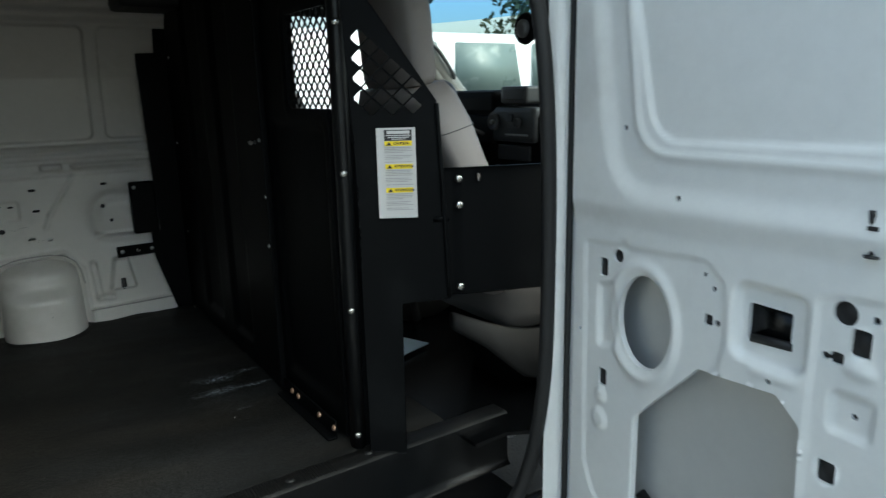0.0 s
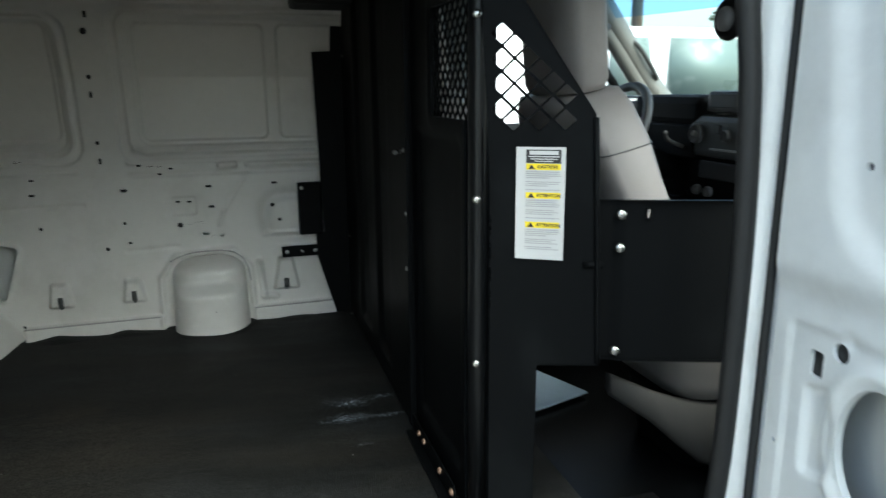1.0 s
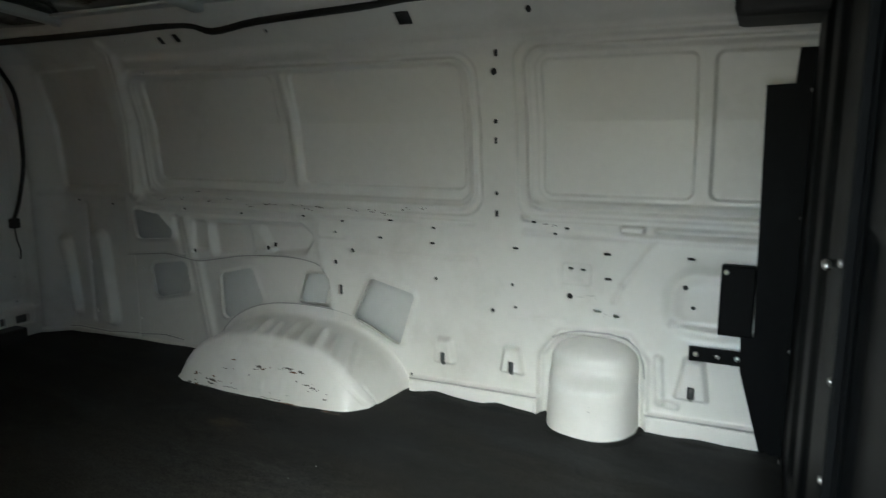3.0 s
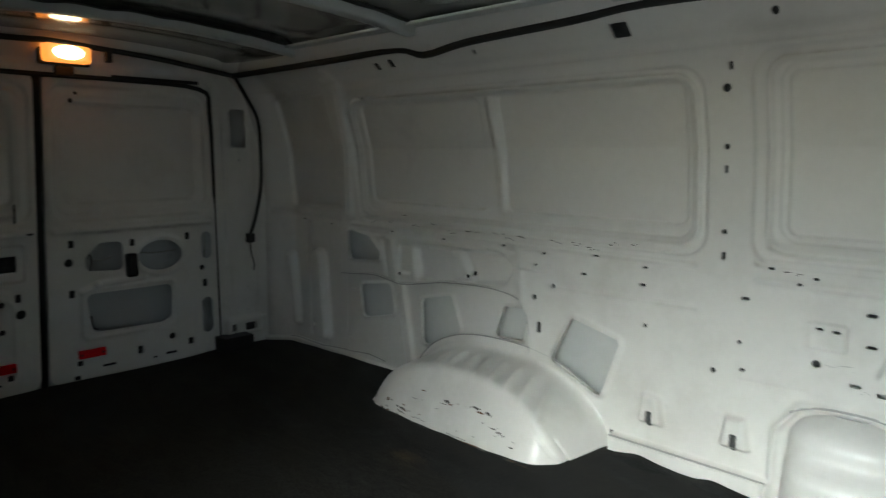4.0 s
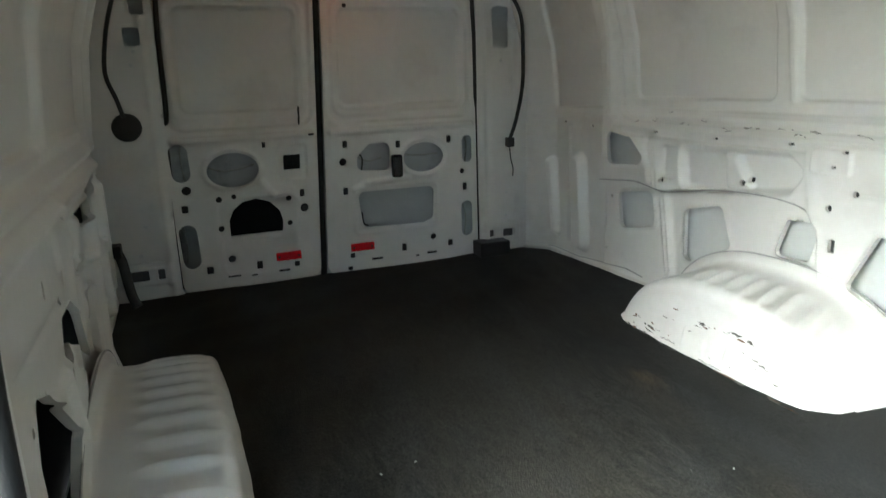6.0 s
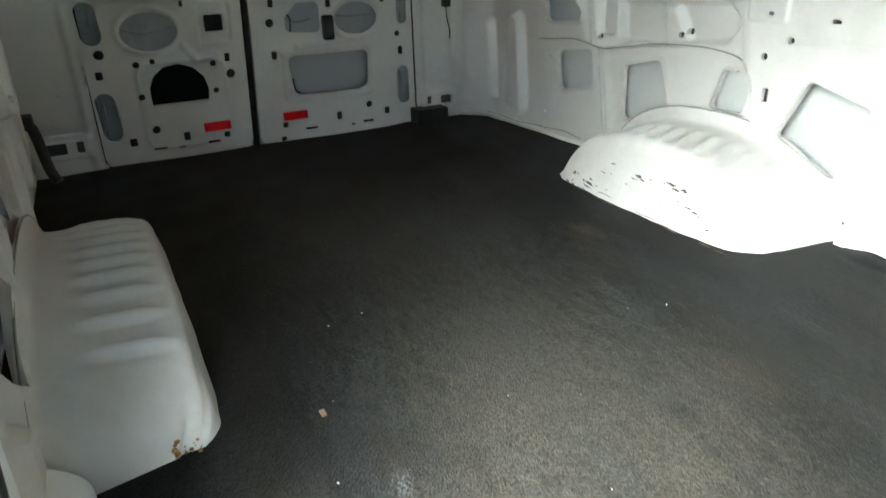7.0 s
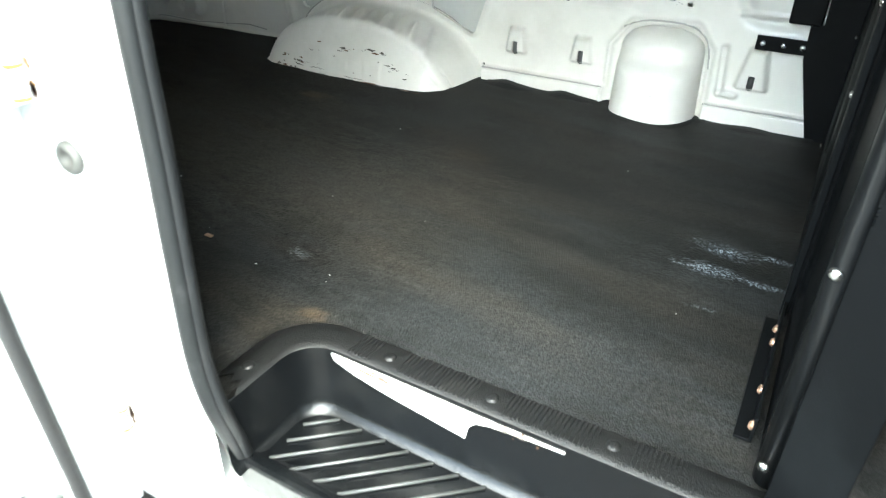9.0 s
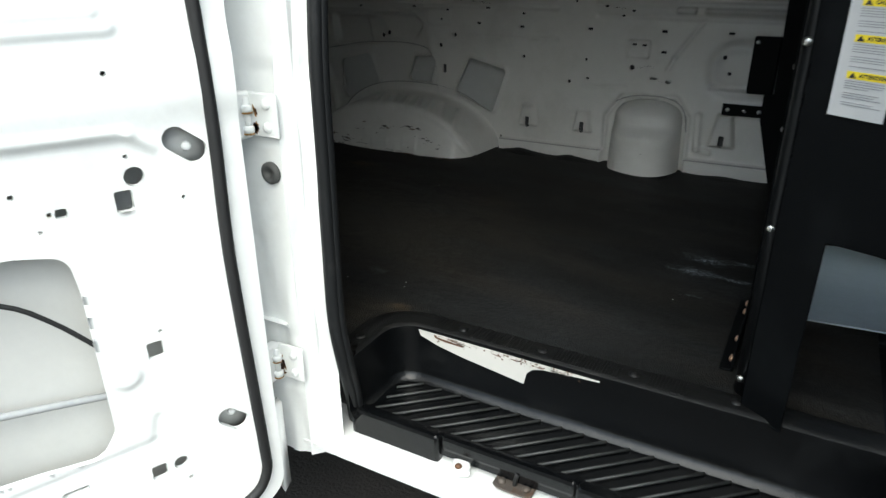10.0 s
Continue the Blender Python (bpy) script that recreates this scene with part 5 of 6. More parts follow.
for i in range(17):
    x = -0.158 + 0.0515 * i
    a, b = Vector((x, 1.224, -0.143)), Vector((x + 0.157, 1.365, -0.143))
    if x < -0.052:
        a = a.lerp(b, (-0.052 - x) / 0.157)
    under_well("rib", tube("rib", [a, (a + b) / 2, b], 0.0032, BEZEL, 6, flat=0.9, resolution=1))
for i in range(80):
    x = 0.005 + 0.0075 * i
    if min(abs(x - k) for k in (0.083, 0.286, 0.493)) > 0.026:
        under_well("ridge", box("ridge", (x, 1.392, 0.006), (x + 0.0035, 1.445, 0.0105), DUSTY_PLASTIC, 0))
for x, y in ((-0.118, 1.272), (0.083, 1.417), (0.286, 1.418), (0.493, 1.421), (0.70, 1.421)):
    me = turned("clip", [(0.012, 0), (0.012, 0.003), (0.006, 0.0055)], DUSTY_PLASTIC, Matrix.Translation((x, y, 0.007)), 14)
    under_well("clip", me)
patch = [(-0.024, -0.003), (0.10, -0.004), (0.26, -0.006), (0.43, -0.007), (0.43, -0.0105), (0.36, -0.014), (0.30, -0.019), (0.275, -0.026), (0.262, -0.040), (0.256, -0.070), (0.20, -0.062),
         (0.10, -0.048), (0.03, -0.034), (-0.018, -0.018)]
under_well("worn_patch", slab("worn_patch", patch, 0.002, INNER, Matrix(((1, 0, 0, 0), (0, 0, -1, 1.3845), (0, 1, 0, 0), (0, 0, 0, 1)))), "bare white steel where the plastic is torn")
for i in range(90):
    x = 0.02 + 0.38 * rust.random()
    top = -0.006 - 0.018 * rust.random() ** 2
    s = 0.0008 + 0.0022 * rust.random() ** 2
    under_well("rust_fleck", turned("rust_fleck", [(s, 0), (s * 0.5, 0.0008)], RUST, Matrix.Translation((x, 1.3823, top)) @ pose(0, 0, 0, 90, 0, 0), 6))
under_well("rust_streak", slab("rust_streak", [(0.02, -0.010), (0.06, -0.013), (0.10, -0.016), (0.10, -0.019), (0.05, -0.018), (0.025, -0.014)], 0.001, RUST,
                               Matrix(((1, 0, 0, 0), (0, 0, -1, 1.3822), (0, 1, 0, 0), (0, 0, 0, 1)))), "brown rust streak")
for i in range(26):                        # rust and dirt along the torn patch's upper edge
    x = 0.03 + 0.07 * rust.random() if i < 10 else 0.03 + 0.36 * rust.random()
    pts = smear(rust, x, -0.0065 - (0.010 if i < 10 else 0.004) * rust.random() - 0.006 * (x > 0.1), 0.005 + 0.010 * rust.random(), 0.0008 + 0.0014 * rust.random(), -0.08)
    under_well("rust_smear", mesh_of("rust_smear", [(u, 1.3820, v) for u, v in pts], [list(range(len(pts)))], RUST if i % 3 else SCUFF))
well.matrix_basis = Matrix.Translation((0.5, 1.3, -0.15))

sill = part("door_sill", pressed("door_sill", -0.27, 1.05, 1.113, 1.27, 0.02, [bead(("c", -0.3, 1.14, 1.3, 1.14, 0.002), 0.006, 0.012)], [], lambda U, V, H: (U, V, -0.205 + H), WHITE, rim=0.012))
tagged(sill, "white painted steel sill under the side doorway", "sill", kind="structure")
part("rocker", box("rocker", (-2.5, 1.20, -0.29), (1.25, 1.24, -0.225), WHITE, 0.015), sill)
striker = thing("striker", "rusted steel striker plate with a post on the sill", "striker", at=(0.317, 1.20, -0.20))
part("plate", slab("plate", [(-0.045, -0.015), (-0.03, -0.024), (0.03, -0.024), (0.045, -0.015), (0.045, 0.012), (0.02, 0.02), (-0.03, 0.02), (-0.045, 0.012)], 0.005, WEATHERED, bevel=0.0015), striker)
part("post", tube("post", [(0, 0, 0.003), (0.002, 0, 0.02), (0.006, 0, 0.036)], 0.005, LOOM, 8), striker)
for k in (-0.028, 0.028):
    bolt(striker, (k, -0.002, 0.005), (0, 0, 1), 0.009, WEATHERED)
bracket = thing("sill_bracket", "small worn white steel bracket on the sill", "bracket", at=(0.195, 1.19, -0.20))
part("clamp", box("clamp", (-0.02, -0.022, 0), (0.02, 0.022, 0.016), WHITE, 0.006, pose(0, 0, 0, 0, 0, 25)), bracket)
bolt(bracket, (-0.003, -0.008, 0.016), (0, 0, 1), 0.008, RUST)


# ---- open side doors
def hung_door(name, label, place, width, cuts, heights, z0=-0.33, z1=1.22, thick=0.075, keep_r=0.06, skin_at=0.07):
    """An open hinged door: pressed inner panel with holes, edge, and smooth outer skin. u = 0 is near its hinges."""
    door = thing(name, label, "door")
    u0, u1 = width
    keep = ("r", (u0 + u1) / 2, (z0 + z1) / 2, (u1 - u0) / 2 - 0.001, (z1 - z0) / 2 - 0.001, keep_r)
    part("inner_panel", pressed("inner_panel", u0, u1, z0, z1, 0.0058, heights, cuts, place, WHITE, keep=keep, rim=0.012), door)
    part("outer_skin", pressed("outer_skin", u0 - 0.012, u1 + 0.012, z0 - 0.012, z1 + 0.012, 0.03, [lambda U, V: -skin_at + 0 * U], [], place, SKIN, rim=0.02,
                               keep=("r", (u0 + u1) / 2, (z0 + z1) / 2, (u1 - u0) / 2 + 0.011, (z1 - z0) / 2 + 0.011, keep_r)), door, "smooth white outer skin")
    loop = []
    for k in range(64):                   # the folded edge all round, between panel and skin
        c, d = (u0 + u1) / 2, (z0 + z1) / 2
        corner = k // 16
        a = math.pi / 2 * (corner + (k % 16) / 15)
        su, sz = ((1, 1), (-1, 1), (-1, -1), (1, -1))[corner]
        loop.append((c + su * ((u1 - u0) / 2 - keep_r) + (keep_r - 0.001) * math.cos(a), d + sz * ((z1 - z0) / 2 - keep_r) + (keep_r - 0.001) * math.sin(a)))
    rings = [[tuple(float(q) for q in place(np.array(u), np.array(z), np.array(h))) for u, z in loop] for h in (-0.003, -skin_at)]
    part("edge", lofted("edge", rings, WHITE, cap=False), door)
    return door


fplace = flip(along((1.02, 1.0), (-0.10, -0.995)))
FWIN = ("p", [(0.165, 1.10), (0.222, 0.862), (0.56, 0.872), (0.56, 1.10)], 0.07)
f_cuts = [("e", 0.158, 0.445, 0.067, 0.093),
          ("p", [(0.157, -0.06), (0.157, 0.24), (0.297, 0.387), (0.44, 0.40), (0.475, 0.37), (0.49, -0.06)], 0.013),
          ("r", 0.414, 0.515, 0.038, 0.030, 0.004)]
f_cuts += [("e", u, z, r, r) for u, z, r in [(0.083, 0.562, 0.014), (0.535, 0.572, 0.018), (0.324, 0.494, 0.006), (0.513, 0.503, 0.006), (0.293, 0.573, 0.005), (0.313, 0.552, 0.005),
                                             (0.093, 0.812, 0.006), (0.232, 0.696, 0.006), (-0.021, 0.382, 0.005), (0.561, 0.424, 0.005), (0.577, 0.573, 0.006), (0.43, 0.43, 0.005)]]
f_cuts += [("r", u, z, a, b, 0.003) for u, z, a, b in [(0.042, 0.531, 0.012, 0.019), (0.306, 0.495, 0.009, 0.010), (0.561, 0.535, 0.014, 0.020), (0.530, 0.504, 0.010, 0.009),
                                                       (0.048, 0.293, 0.012, 0.019), (0.533, 0.324, 0.014, 0.018)]]
f_heights = [raised(("p", [(-0.15, 0.645), (0.29, 0.66), (0.7, 0.685), (0.7, 1.4), (-0.15, 1.4)], 0.01), 0.010, 0.05),
             raised(("p", [(0.09, 1.3), (0.165, 0.80), (0.7, 0.81), (0.7, 1.3)], 0.105), -0.010, 0.05),
             bead(("p", [(0.14, 1.25), (0.20, 0.845), (0.7, 0.855), (0.7, 1.25)], 0.078), 0.0045, 0.008), raised(FWIN, -0.006, 0.010),
             raised(("p", [(0.0, 0.567), (0.29, 0.584), (0.322, 0.560), (0.330, 0.47), (0.32, 0.42), (0.145, 0.26), (0.13, -0.05), (0.04, 0.02), (0.01, 0.08)], 0.012), -0.004, 0.007),
             raised(("p", [(0.515, 0.57), (0.60, 0.578), (0.60, 0.10), (0.525, 0.10)], 0.022), -0.0035, 0.008),
             bead(("e", 0.152, 0.443, 0.084, 0.112), 0.007, 0.009), raised(("p", [(0.036, 0.485), (0.068, 0.495), (0.075, 0.38), (0.04, 0.37)], 0.008), -0.008, 0.012),
             raised(("r", 0.420, 0.515, 0.062, 0.062, 0.022), -0.014, 0.014), raised(("e", 0.043, 0.196, 0.02, 0.022), 0.006, 0.010), raised(("e", 0.044, 0.252, 0.014, 0.016), 0.005, 0.008),
             raised(("r", 0.558, 0.424, 0.03, 0.03, 0.01), -0.006, 0.010), raised(("e", 0.563, 0.495, 0.02, 0.012), 0.005, 0.008), raised(("e", 0.10, 0.585, 0.012, 0.010), -0.004, 0.008),
             bead(("c", 0.40, 0.437, 0.47, 0.442, 0.002), 0.003, 0.006)]
front_door = hung_door("side_door", "open white front side door showing its bare pressed inner panel", fplace, (-0.045, 0.62), f_cuts, f_heights)
tagged(front_door, group="side doors")


def on(place, u, z, h):
    return tuple(float(c) for c in place(np.array(u), np.array(z), np.array(h)))


for shape in f_cuts[3:]:                  # dark discs behind the small holes, for the door's inner shade
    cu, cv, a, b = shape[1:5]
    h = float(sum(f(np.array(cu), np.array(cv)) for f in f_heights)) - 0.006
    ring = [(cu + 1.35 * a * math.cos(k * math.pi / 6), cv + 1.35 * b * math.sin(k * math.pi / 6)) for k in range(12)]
    part("hole_shade", lofted("hole_shade", [[on(fplace, u, v, d) for u, v in ring] for d in (h - 0.003, h)], LOOM), front_door)
part("handle_unit", lofted("handle_unit", [[on(fplace, u, z, h) for u, z in ((0.372, 0.482), (0.458, 0.482), (0.458, 0.550), (0.372, 0.550))] for h in (-0.045, -0.022)], BLACK_PLASTIC),
     front_door, "black plastic release handle in a pressed pocket")
part("lock_rod", tube("lock_rod", [on(fplace, 0.557, 0.722, 0.002), on(fplace, 0.560, 0.69, 0.0), on(fplace, 0.564, 0.663, 0.002)], 0.0045, LOOM), front_door, "black lock rod")
part("rod_foot", turned("rod_foot", [(0.010, -0.0015), (0.010, 0.0015)], LOOM, Matrix.Translation(on(fplace, 0.564, 0.661, 0.004)), 12), front_door)
part("rod_clip", box("rod_clip", (-0.003, -0.010, -0.003), (0.003, 0.004, 0.003), LOOM, 0.001, Matrix.Translation(on(fplace, 0.560, 0.699, 0.006))), front_door)
part("pull_lever", lofted("pull_lever", [[on(fplace, u, z, h) for u, z in ((0.382, 0.480), (0.455, 0.486), (0.455, 0.498), (0.382, 0.492))] for h in (-0.024, -0.012)], LOOM), front_door, "black release lever")
part("brace", tube("brace", [on(fplace, 0.14, 0.06, -0.035), on(fplace, 0.30, -0.02, -0.035), on(fplace, 0.50, -0.06, -0.035)], 0.012, SEAL), front_door)
part("edge_seal", tube("edge_seal", [on(fplace, -0.062, z, 0.002) for z in (-0.3, 0.0, 0.4, 0.75, 1.15)], 0.007, LOOM), front_door)

rplace = along((-0.19, 0.93), (-0.42, -0.907))
r_cuts = [("c", 0.028, 0.562, -0.002, 0.538, 0.021), ("p", [(0.255, 0.368), (0.30, 0.378), (0.46, 0.385), (0.46, 0.05), (0.34, 0.042), (0.26, 0.032), (0.248, 0.05), (0.250, 0.33)], 0.034),
          ("c", 0.016, -0.008, -0.006, -0.028, 0.019)]
r_cuts += [("e", u, z, r, r) for u, z, r in [(0.100, 0.509, 0.0165), (0.116, -0.077, 0.014), (0.118, 0.679, 0.005), (0.108, 0.544, 0.004), (0.233, 0.471, 0.005), (0.277, 0.509, 0.005),
                                             (0.251, 0.446, 0.004), (0.107, 0.219, 0.004), (0.103, -0.12, 0.005), (0.028, 0.460, 0.004)]]
r_cuts += [("r", u, z, a, b, 0.003) for u, z, a, b in [(0.122, 0.471, 0.014, 0.018), (0.216, 0.470, 0.009, 0.008), (0.121, 0.184, 0.014, 0.017), (0.157, -0.079, 0.014, 0.016),
                                                       (0.299, -0.05, 0.022, 0.006)]]
r_heights = [bead(("c", 0.40, 0.592, 0.10, 0.581, 0.002), 0.005, 0.008), bead(("c", 0.10, 0.581, 0.070, 0.556, 0.002), 0.005, 0.008),
             lambda U, V: 0.007 + 0 * U, raised(("p", [(0.038, 0.47), (0.043, 0.31), (0.036, 0.084), (0.058, 0.010), (0.038, -0.069), (0.042, -0.19), (0.65, -0.19), (0.65, 0.575), (0.11, 0.572), (0.075, 0.55)], 0.008), -0.007, 0.016),
             bead(("c", 0.150, -0.010, 0.40, -0.020, 0.002), -0.004, 0.007), bead(("c", 0.150, -0.010, 0.138, 0.04, 0.002), -0.004, 0.007),
             bead(("c", 0.5, 0.766, 0.12, 0.766, 0.003), 0.008, 0.008), bead(("c", 0.5, 0.742, 0.10, 0.744, 0.003), 0.008, 0.008), raised(("r", 0.36, 1.0, 0.26, 0.19, 0.05), -0.016, 0.03),
             raised(("e", 0.178, 0.148, 0.024, 0.022), 0.006, 0.012), raised(("r", 0.35, 0.66, 0.5, 0.055, 0.03), 0.008, 0.06)]
rear_door = hung_door("side_door", "open white rear side door with cable and holes in its bare inner panel", rplace, (-0.085, 0.48), r_cuts, r_heights, z0=-0.27, keep_r=0.07)
tagged(rear_door, group="side doors")
part("door_gasket", tube("door_gasket", [on(rplace, u, z, 0.013) for u, z in ((0.45, 1.19), (0.09, 1.18), (0.0, 1.10), (-0.025, 0.9), (-0.036, 0.6), (-0.032, 0.34), (-0.042, 0.03), (-0.047, -0.11),
                                                                             (-0.044, -0.18), (-0.005, -0.228), (0.1, -0.245), (0.45, -0.245))], 0.0112, LOOM, 10), rear_door, "dark rubber door gasket")
part("door_edge_plate", lofted("door_edge_plate", [[on(rplace, u, z, h) for u, h in ((-0.112, -0.03), (-0.086, -0.004), (-0.086, -0.03), (-0.112, -0.05))] for z in (-0.27, -0.05)], WHITE), rear_door)
part("release_cable", tube("release_cable", [on(rplace, u, z, -0.02) for u, z in ((0.44, 0.365), (0.33, 0.334), (0.267, 0.283), (0.21, 0.215))], 0.0045, LOOM), rear_door, "black release cable")
# grey tube standing for the shadow under a fold in the skin
part("fold_shade", tube("fold_shade", [on(rplace, u, z, -0.036) for u, z in ((0.20, 0.100), (0.30, 0.117), (0.46, 0.142))], 0.007, DOOR_SKIN), rear_door)
# pale plates added close behind the slots so their insides look lit
for u, z in ((0.013, 0.55), (0.005, -0.018)):
    part("slot_brightener", lofted("slot_brightener", [[on(rplace, u + a, z + b, h) for a, b in ((-0.055, -0.05), (0.055, -0.05), (0.055, 0.05), (-0.055, 0.05))] for h in (-0.030, -0.026)], SKIN), rear_door)
for u, z in ((0.003, 0.54), (-0.002, -0.022)):
    bolt(rear_door, on(rplace, u, z, -0.026), (0.907, -0.42, 0), 0.009, WHITE)


# ---- bulkhead between cargo space and cab
bulkhead = thing("bulkhead", "black powder-coated steel bulkhead with a mesh window behind the seats", "partition", at=(0.69, 2.2, 0))


def to_bulkhead(name, me, label="", parent=None):
    me.transform(Matrix.Translation((-0.69, -2.2, 0)))
    return part(name, me, parent or bulkhead, label)


def face(x):
    """A plane across the van at x: u is y, height points back into the cargo space."""
    return lambda U, V, H: (x - H, U, V)


fixed_outline = ("p", [(1.93, 0.01), (1.93, 1.40), (2.70, 1.37), (2.86, 1.27), (2.93, 1.15), (2.99, 0.9), (3.0, 0.6), (2.985, 0.02)], 0.004)
to_bulkhead("fixed_panel", pressed("fixed_panel", 1.9, 3.02, 0.0, 1.41, 0.011,
                                   [raised(("r", 2.60, 0.7, 0.10, 0.62, 0.02), -0.014, 0.02), raised(("r", 2.27, 0.7, 0.09, 0.62, 0.02), -0.014, 0.02)],
                                   [], face(0.675), BLACK_STEEL, rim=0.02, keep=fixed_outline))
window = [("r", 1.625, 0.965, 0.125, 0.115, 0.02)]
to_bulkhead("door_panel", pressed("door_panel", 1.515, 1.925, 0.015, 1.40, 0.011,
                                  [raised(("r", 1.72, 0.45, 0.17, 0.36, 0.02), -0.010, 0.016), bead(("r", 1.625, 0.965, 0.14, 0.13, 0.02), 0.005, 0.008)],
                                  window, face(0.688), BLACK_STEEL, rim=0.02))
# expanded-metal mesh in the window
mesh_v, mesh_f = [], []


def strand(a, b, w=0.0022, x=0.697):
    d = Vector((b[0] - a[0], b[1] - a[1]))
    n = Vector((-d.y, d.x)).normalized() * w
    i = len(mesh_v)
    for dx in (-0.0015, 0.0015):
        mesh_v.extend([(x + dx, a[0] + n.x, a[1] + n.y), (x + dx, a[0] - n.x, a[1] - n.y), (x + dx, b[0] - n.x, b[1] - n.y), (x + dx, b[0] + n.x, b[1] + n.y)])
    mesh_f.extend([[i, i + 1, i + 2, i + 3], [i + 4, i + 5, i + 6, i + 7], [i, i + 4, i + 7, i + 3], [i + 1, i + 5, i + 6, i + 2]])


for r in range(0, 8):
    for c in range(0, 8):
        y, z = 1.497 + 0.034 * c, 0.852 + 0.0335 * r
        strand((y, z), (y + 0.017, z + 0.01675))
        strand((y + 0.017, z + 0.01675), (y + 0.034, z))
        strand((y, z), (y + 0.017, z - 0.01675))
        strand((y + 0.017, z - 0.01675), (y + 0.034, z))
to_bulkhead("mesh", mesh_of("mesh", mesh_v, mesh_f, BLACK_STEEL, True), "black expanded-metal mesh")
post_ring = []
for z in (0.0, 0.4, 0.8, 1.2, 1.40):
    post_ring.append([(0.706 + 0.019 * math.cos(a), 1.486 + 0.024 * math.sin(a), z) for a in [2 * math.pi * k / 16 for k in range(16)]])
to_bulkhead("post", lofted("post", post_ring, BLACK_SHEEN), "rounded black steel post")
# added strip that blocks cab light in the gap beside the post
to_bulkhead("gap_blocker", box("gap_blocker", (0.712, 1.470, 0.0), (0.736, 1.474, 1.40), BLACK_STEEL, 0.001))
to_bulkhead("door_stop", box("door_stop", (0.668, 1.915, 0.01), (0.682, 1.94, 1.40), BLACK_STEEL, 0.003))
for z in (0.038, 0.37, 0.704, 1.04):
    bolt(bulkhead, (0.696 - 0.69, 1.465 - 2.2, z), (-0.45, -0.9, 0), 0.0085)
for y, z in ((2.90, 0.02), (2.87, 0.35), (2.88, 0.706), (2.88, 1.03), (1.925, 0.454), (1.92, 0.60), (1.935, 0.76)):
    bolt(bulkhead, (0.668 - 0.69, y - 2.2, z), (-1, 0, 0), 0.006)
to_bulkhead("latch", tube("latch", [(0.672, 1.985, 0.751), (0.655, 1.98, 0.752), (0.652, 1.95, 0.752)], 0.006, STEEL), "bright steel latch")
to_bulkhead("foot_angle", box("foot_angle", (0.671, 1.545, 0.0), (0.676, 1.905, 0.05), BLACK_STEEL, 0.001))
to_bulkhead("foot_flange", box("foot_flange", (0.648, 1.545, 0.0), (0.674, 1.905, 0.005), BLACK_STEEL, 0.001))
for y in (1.552, 1.645, 1.788, 1.834):
    bolt(bulkhead, (0.671 - 0.69, y - 2.2, 0.03), (-1, 0, 0.3), 0.0085, COPPER)

# wing brackets that follow the wall
wing_m = Matrix(((1, 0, 0, 0), (0, 0, -1, 2.966), (0, 1, 0, 0), (0, 0, 0, 1)))
wing = [(0.618, 0.0), (0.549, 0.247), (0.545, 0.345), (0.579, 0.352), (0.574, 0.554), (0.563, 1.05), (0.632, 1.053), (0.638, 1.17), (0.69, 1.17), (0.69, 0.0)]
to_bulkhead("wing", slab("wing", wing, 0.004, BLACK_STEEL, wing_m), "black steel wing against the wall")
to_bulkhead("wing_block", box("wing_block", (0.483, 2.955, 0.347), (0.575, 2.992, 0.554), BLACK_STEEL, 0.006))
bolt(bulkhead, (0.497 - 0.69, 2.955 - 2.2, 0.535), (0, -1, 0), 0.008)
to_bulkhead("wall_bar", box("wall_bar", (0.408, 2.965, 0.258), (0.60, 2.972, 0.302), BLACK_STEEL, 0.002), "black steel strap bolted to the wall")
for x in (0.428, 0.487, 0.54):
    bolt(bulkhead, (x - 0.69, 2.965 - 2.2, 0.28), (0, -1, 0), 0.008)
to_bulkhead("top_cover", box("top_cover", (0.482, 2.70, 1.195), (0.70, 2.93, 1.36), LOOM, 0.02), "black cover at the roof corner")

# side panel beside the passenger seat, with large diamond holes
side_at = along((0.70, 1.425), (0.85, -0.527))
diamonds = []
for c in range(6):
    for r in range(5):
        uu, zz = 0.027 + 0.0228 * c, 1.003 - 0.0209 * c - 0.0428 * r
        if zz < 0.845 + (0.02 if c == 0 else 0):
            continue
        diamonds.append(("p", [(uu - 0.0165, zz), (uu, zz + 0.0155), (uu + 0.0165, zz), (uu, zz - 0.0155)], 0.0022))
side_keep = ("p", [(0.010, 0.0), (0.098, 0.0), (0.10, 0.395), (0.215, 0.405), (0.205, 0.62), (0.192, 0.866), (0.066, 1.055), (-0.012, 1.165), (-0.004, 0.957), (0.003, 0.86), (0.008, 0.72)], 0.001)
side_panel = to_bulkhead("side_panel", pressed("side_panel", -0.03, 0.225, -0.01, 1.17, 0.0026, [], diamonds, side_at, BLACK_STEEL, rim=0.003, keep=side_keep),
                         "black steel panel with diamond holes")
edge_pts = [on(side_at, u, z, -0.004) for u, z in ((0.214, 0.41), (0.205, 0.62), (0.194, 0.86))]
to_bulkhead("edge_fold", tube("edge_fold", edge_pts, 0.005, BLACK_STEEL, 6))
plate_at = along((0.87, 1.37), (0.27, -0.10))
to_bulkhead("side_plate", pressed("side_plate", -0.02, 0.30, 0.40, 0.71, 0.012, [raised(("r", 0.30, 0.56, 0.23, 0.3, 0.01), -0.006, 0.012)],
                                  [("r", 0.118, 0.685, 0.004, 0.010, 0.003)], plate_at, BLACK_STEEL, rim=0.012), "black steel plate behind the seat")
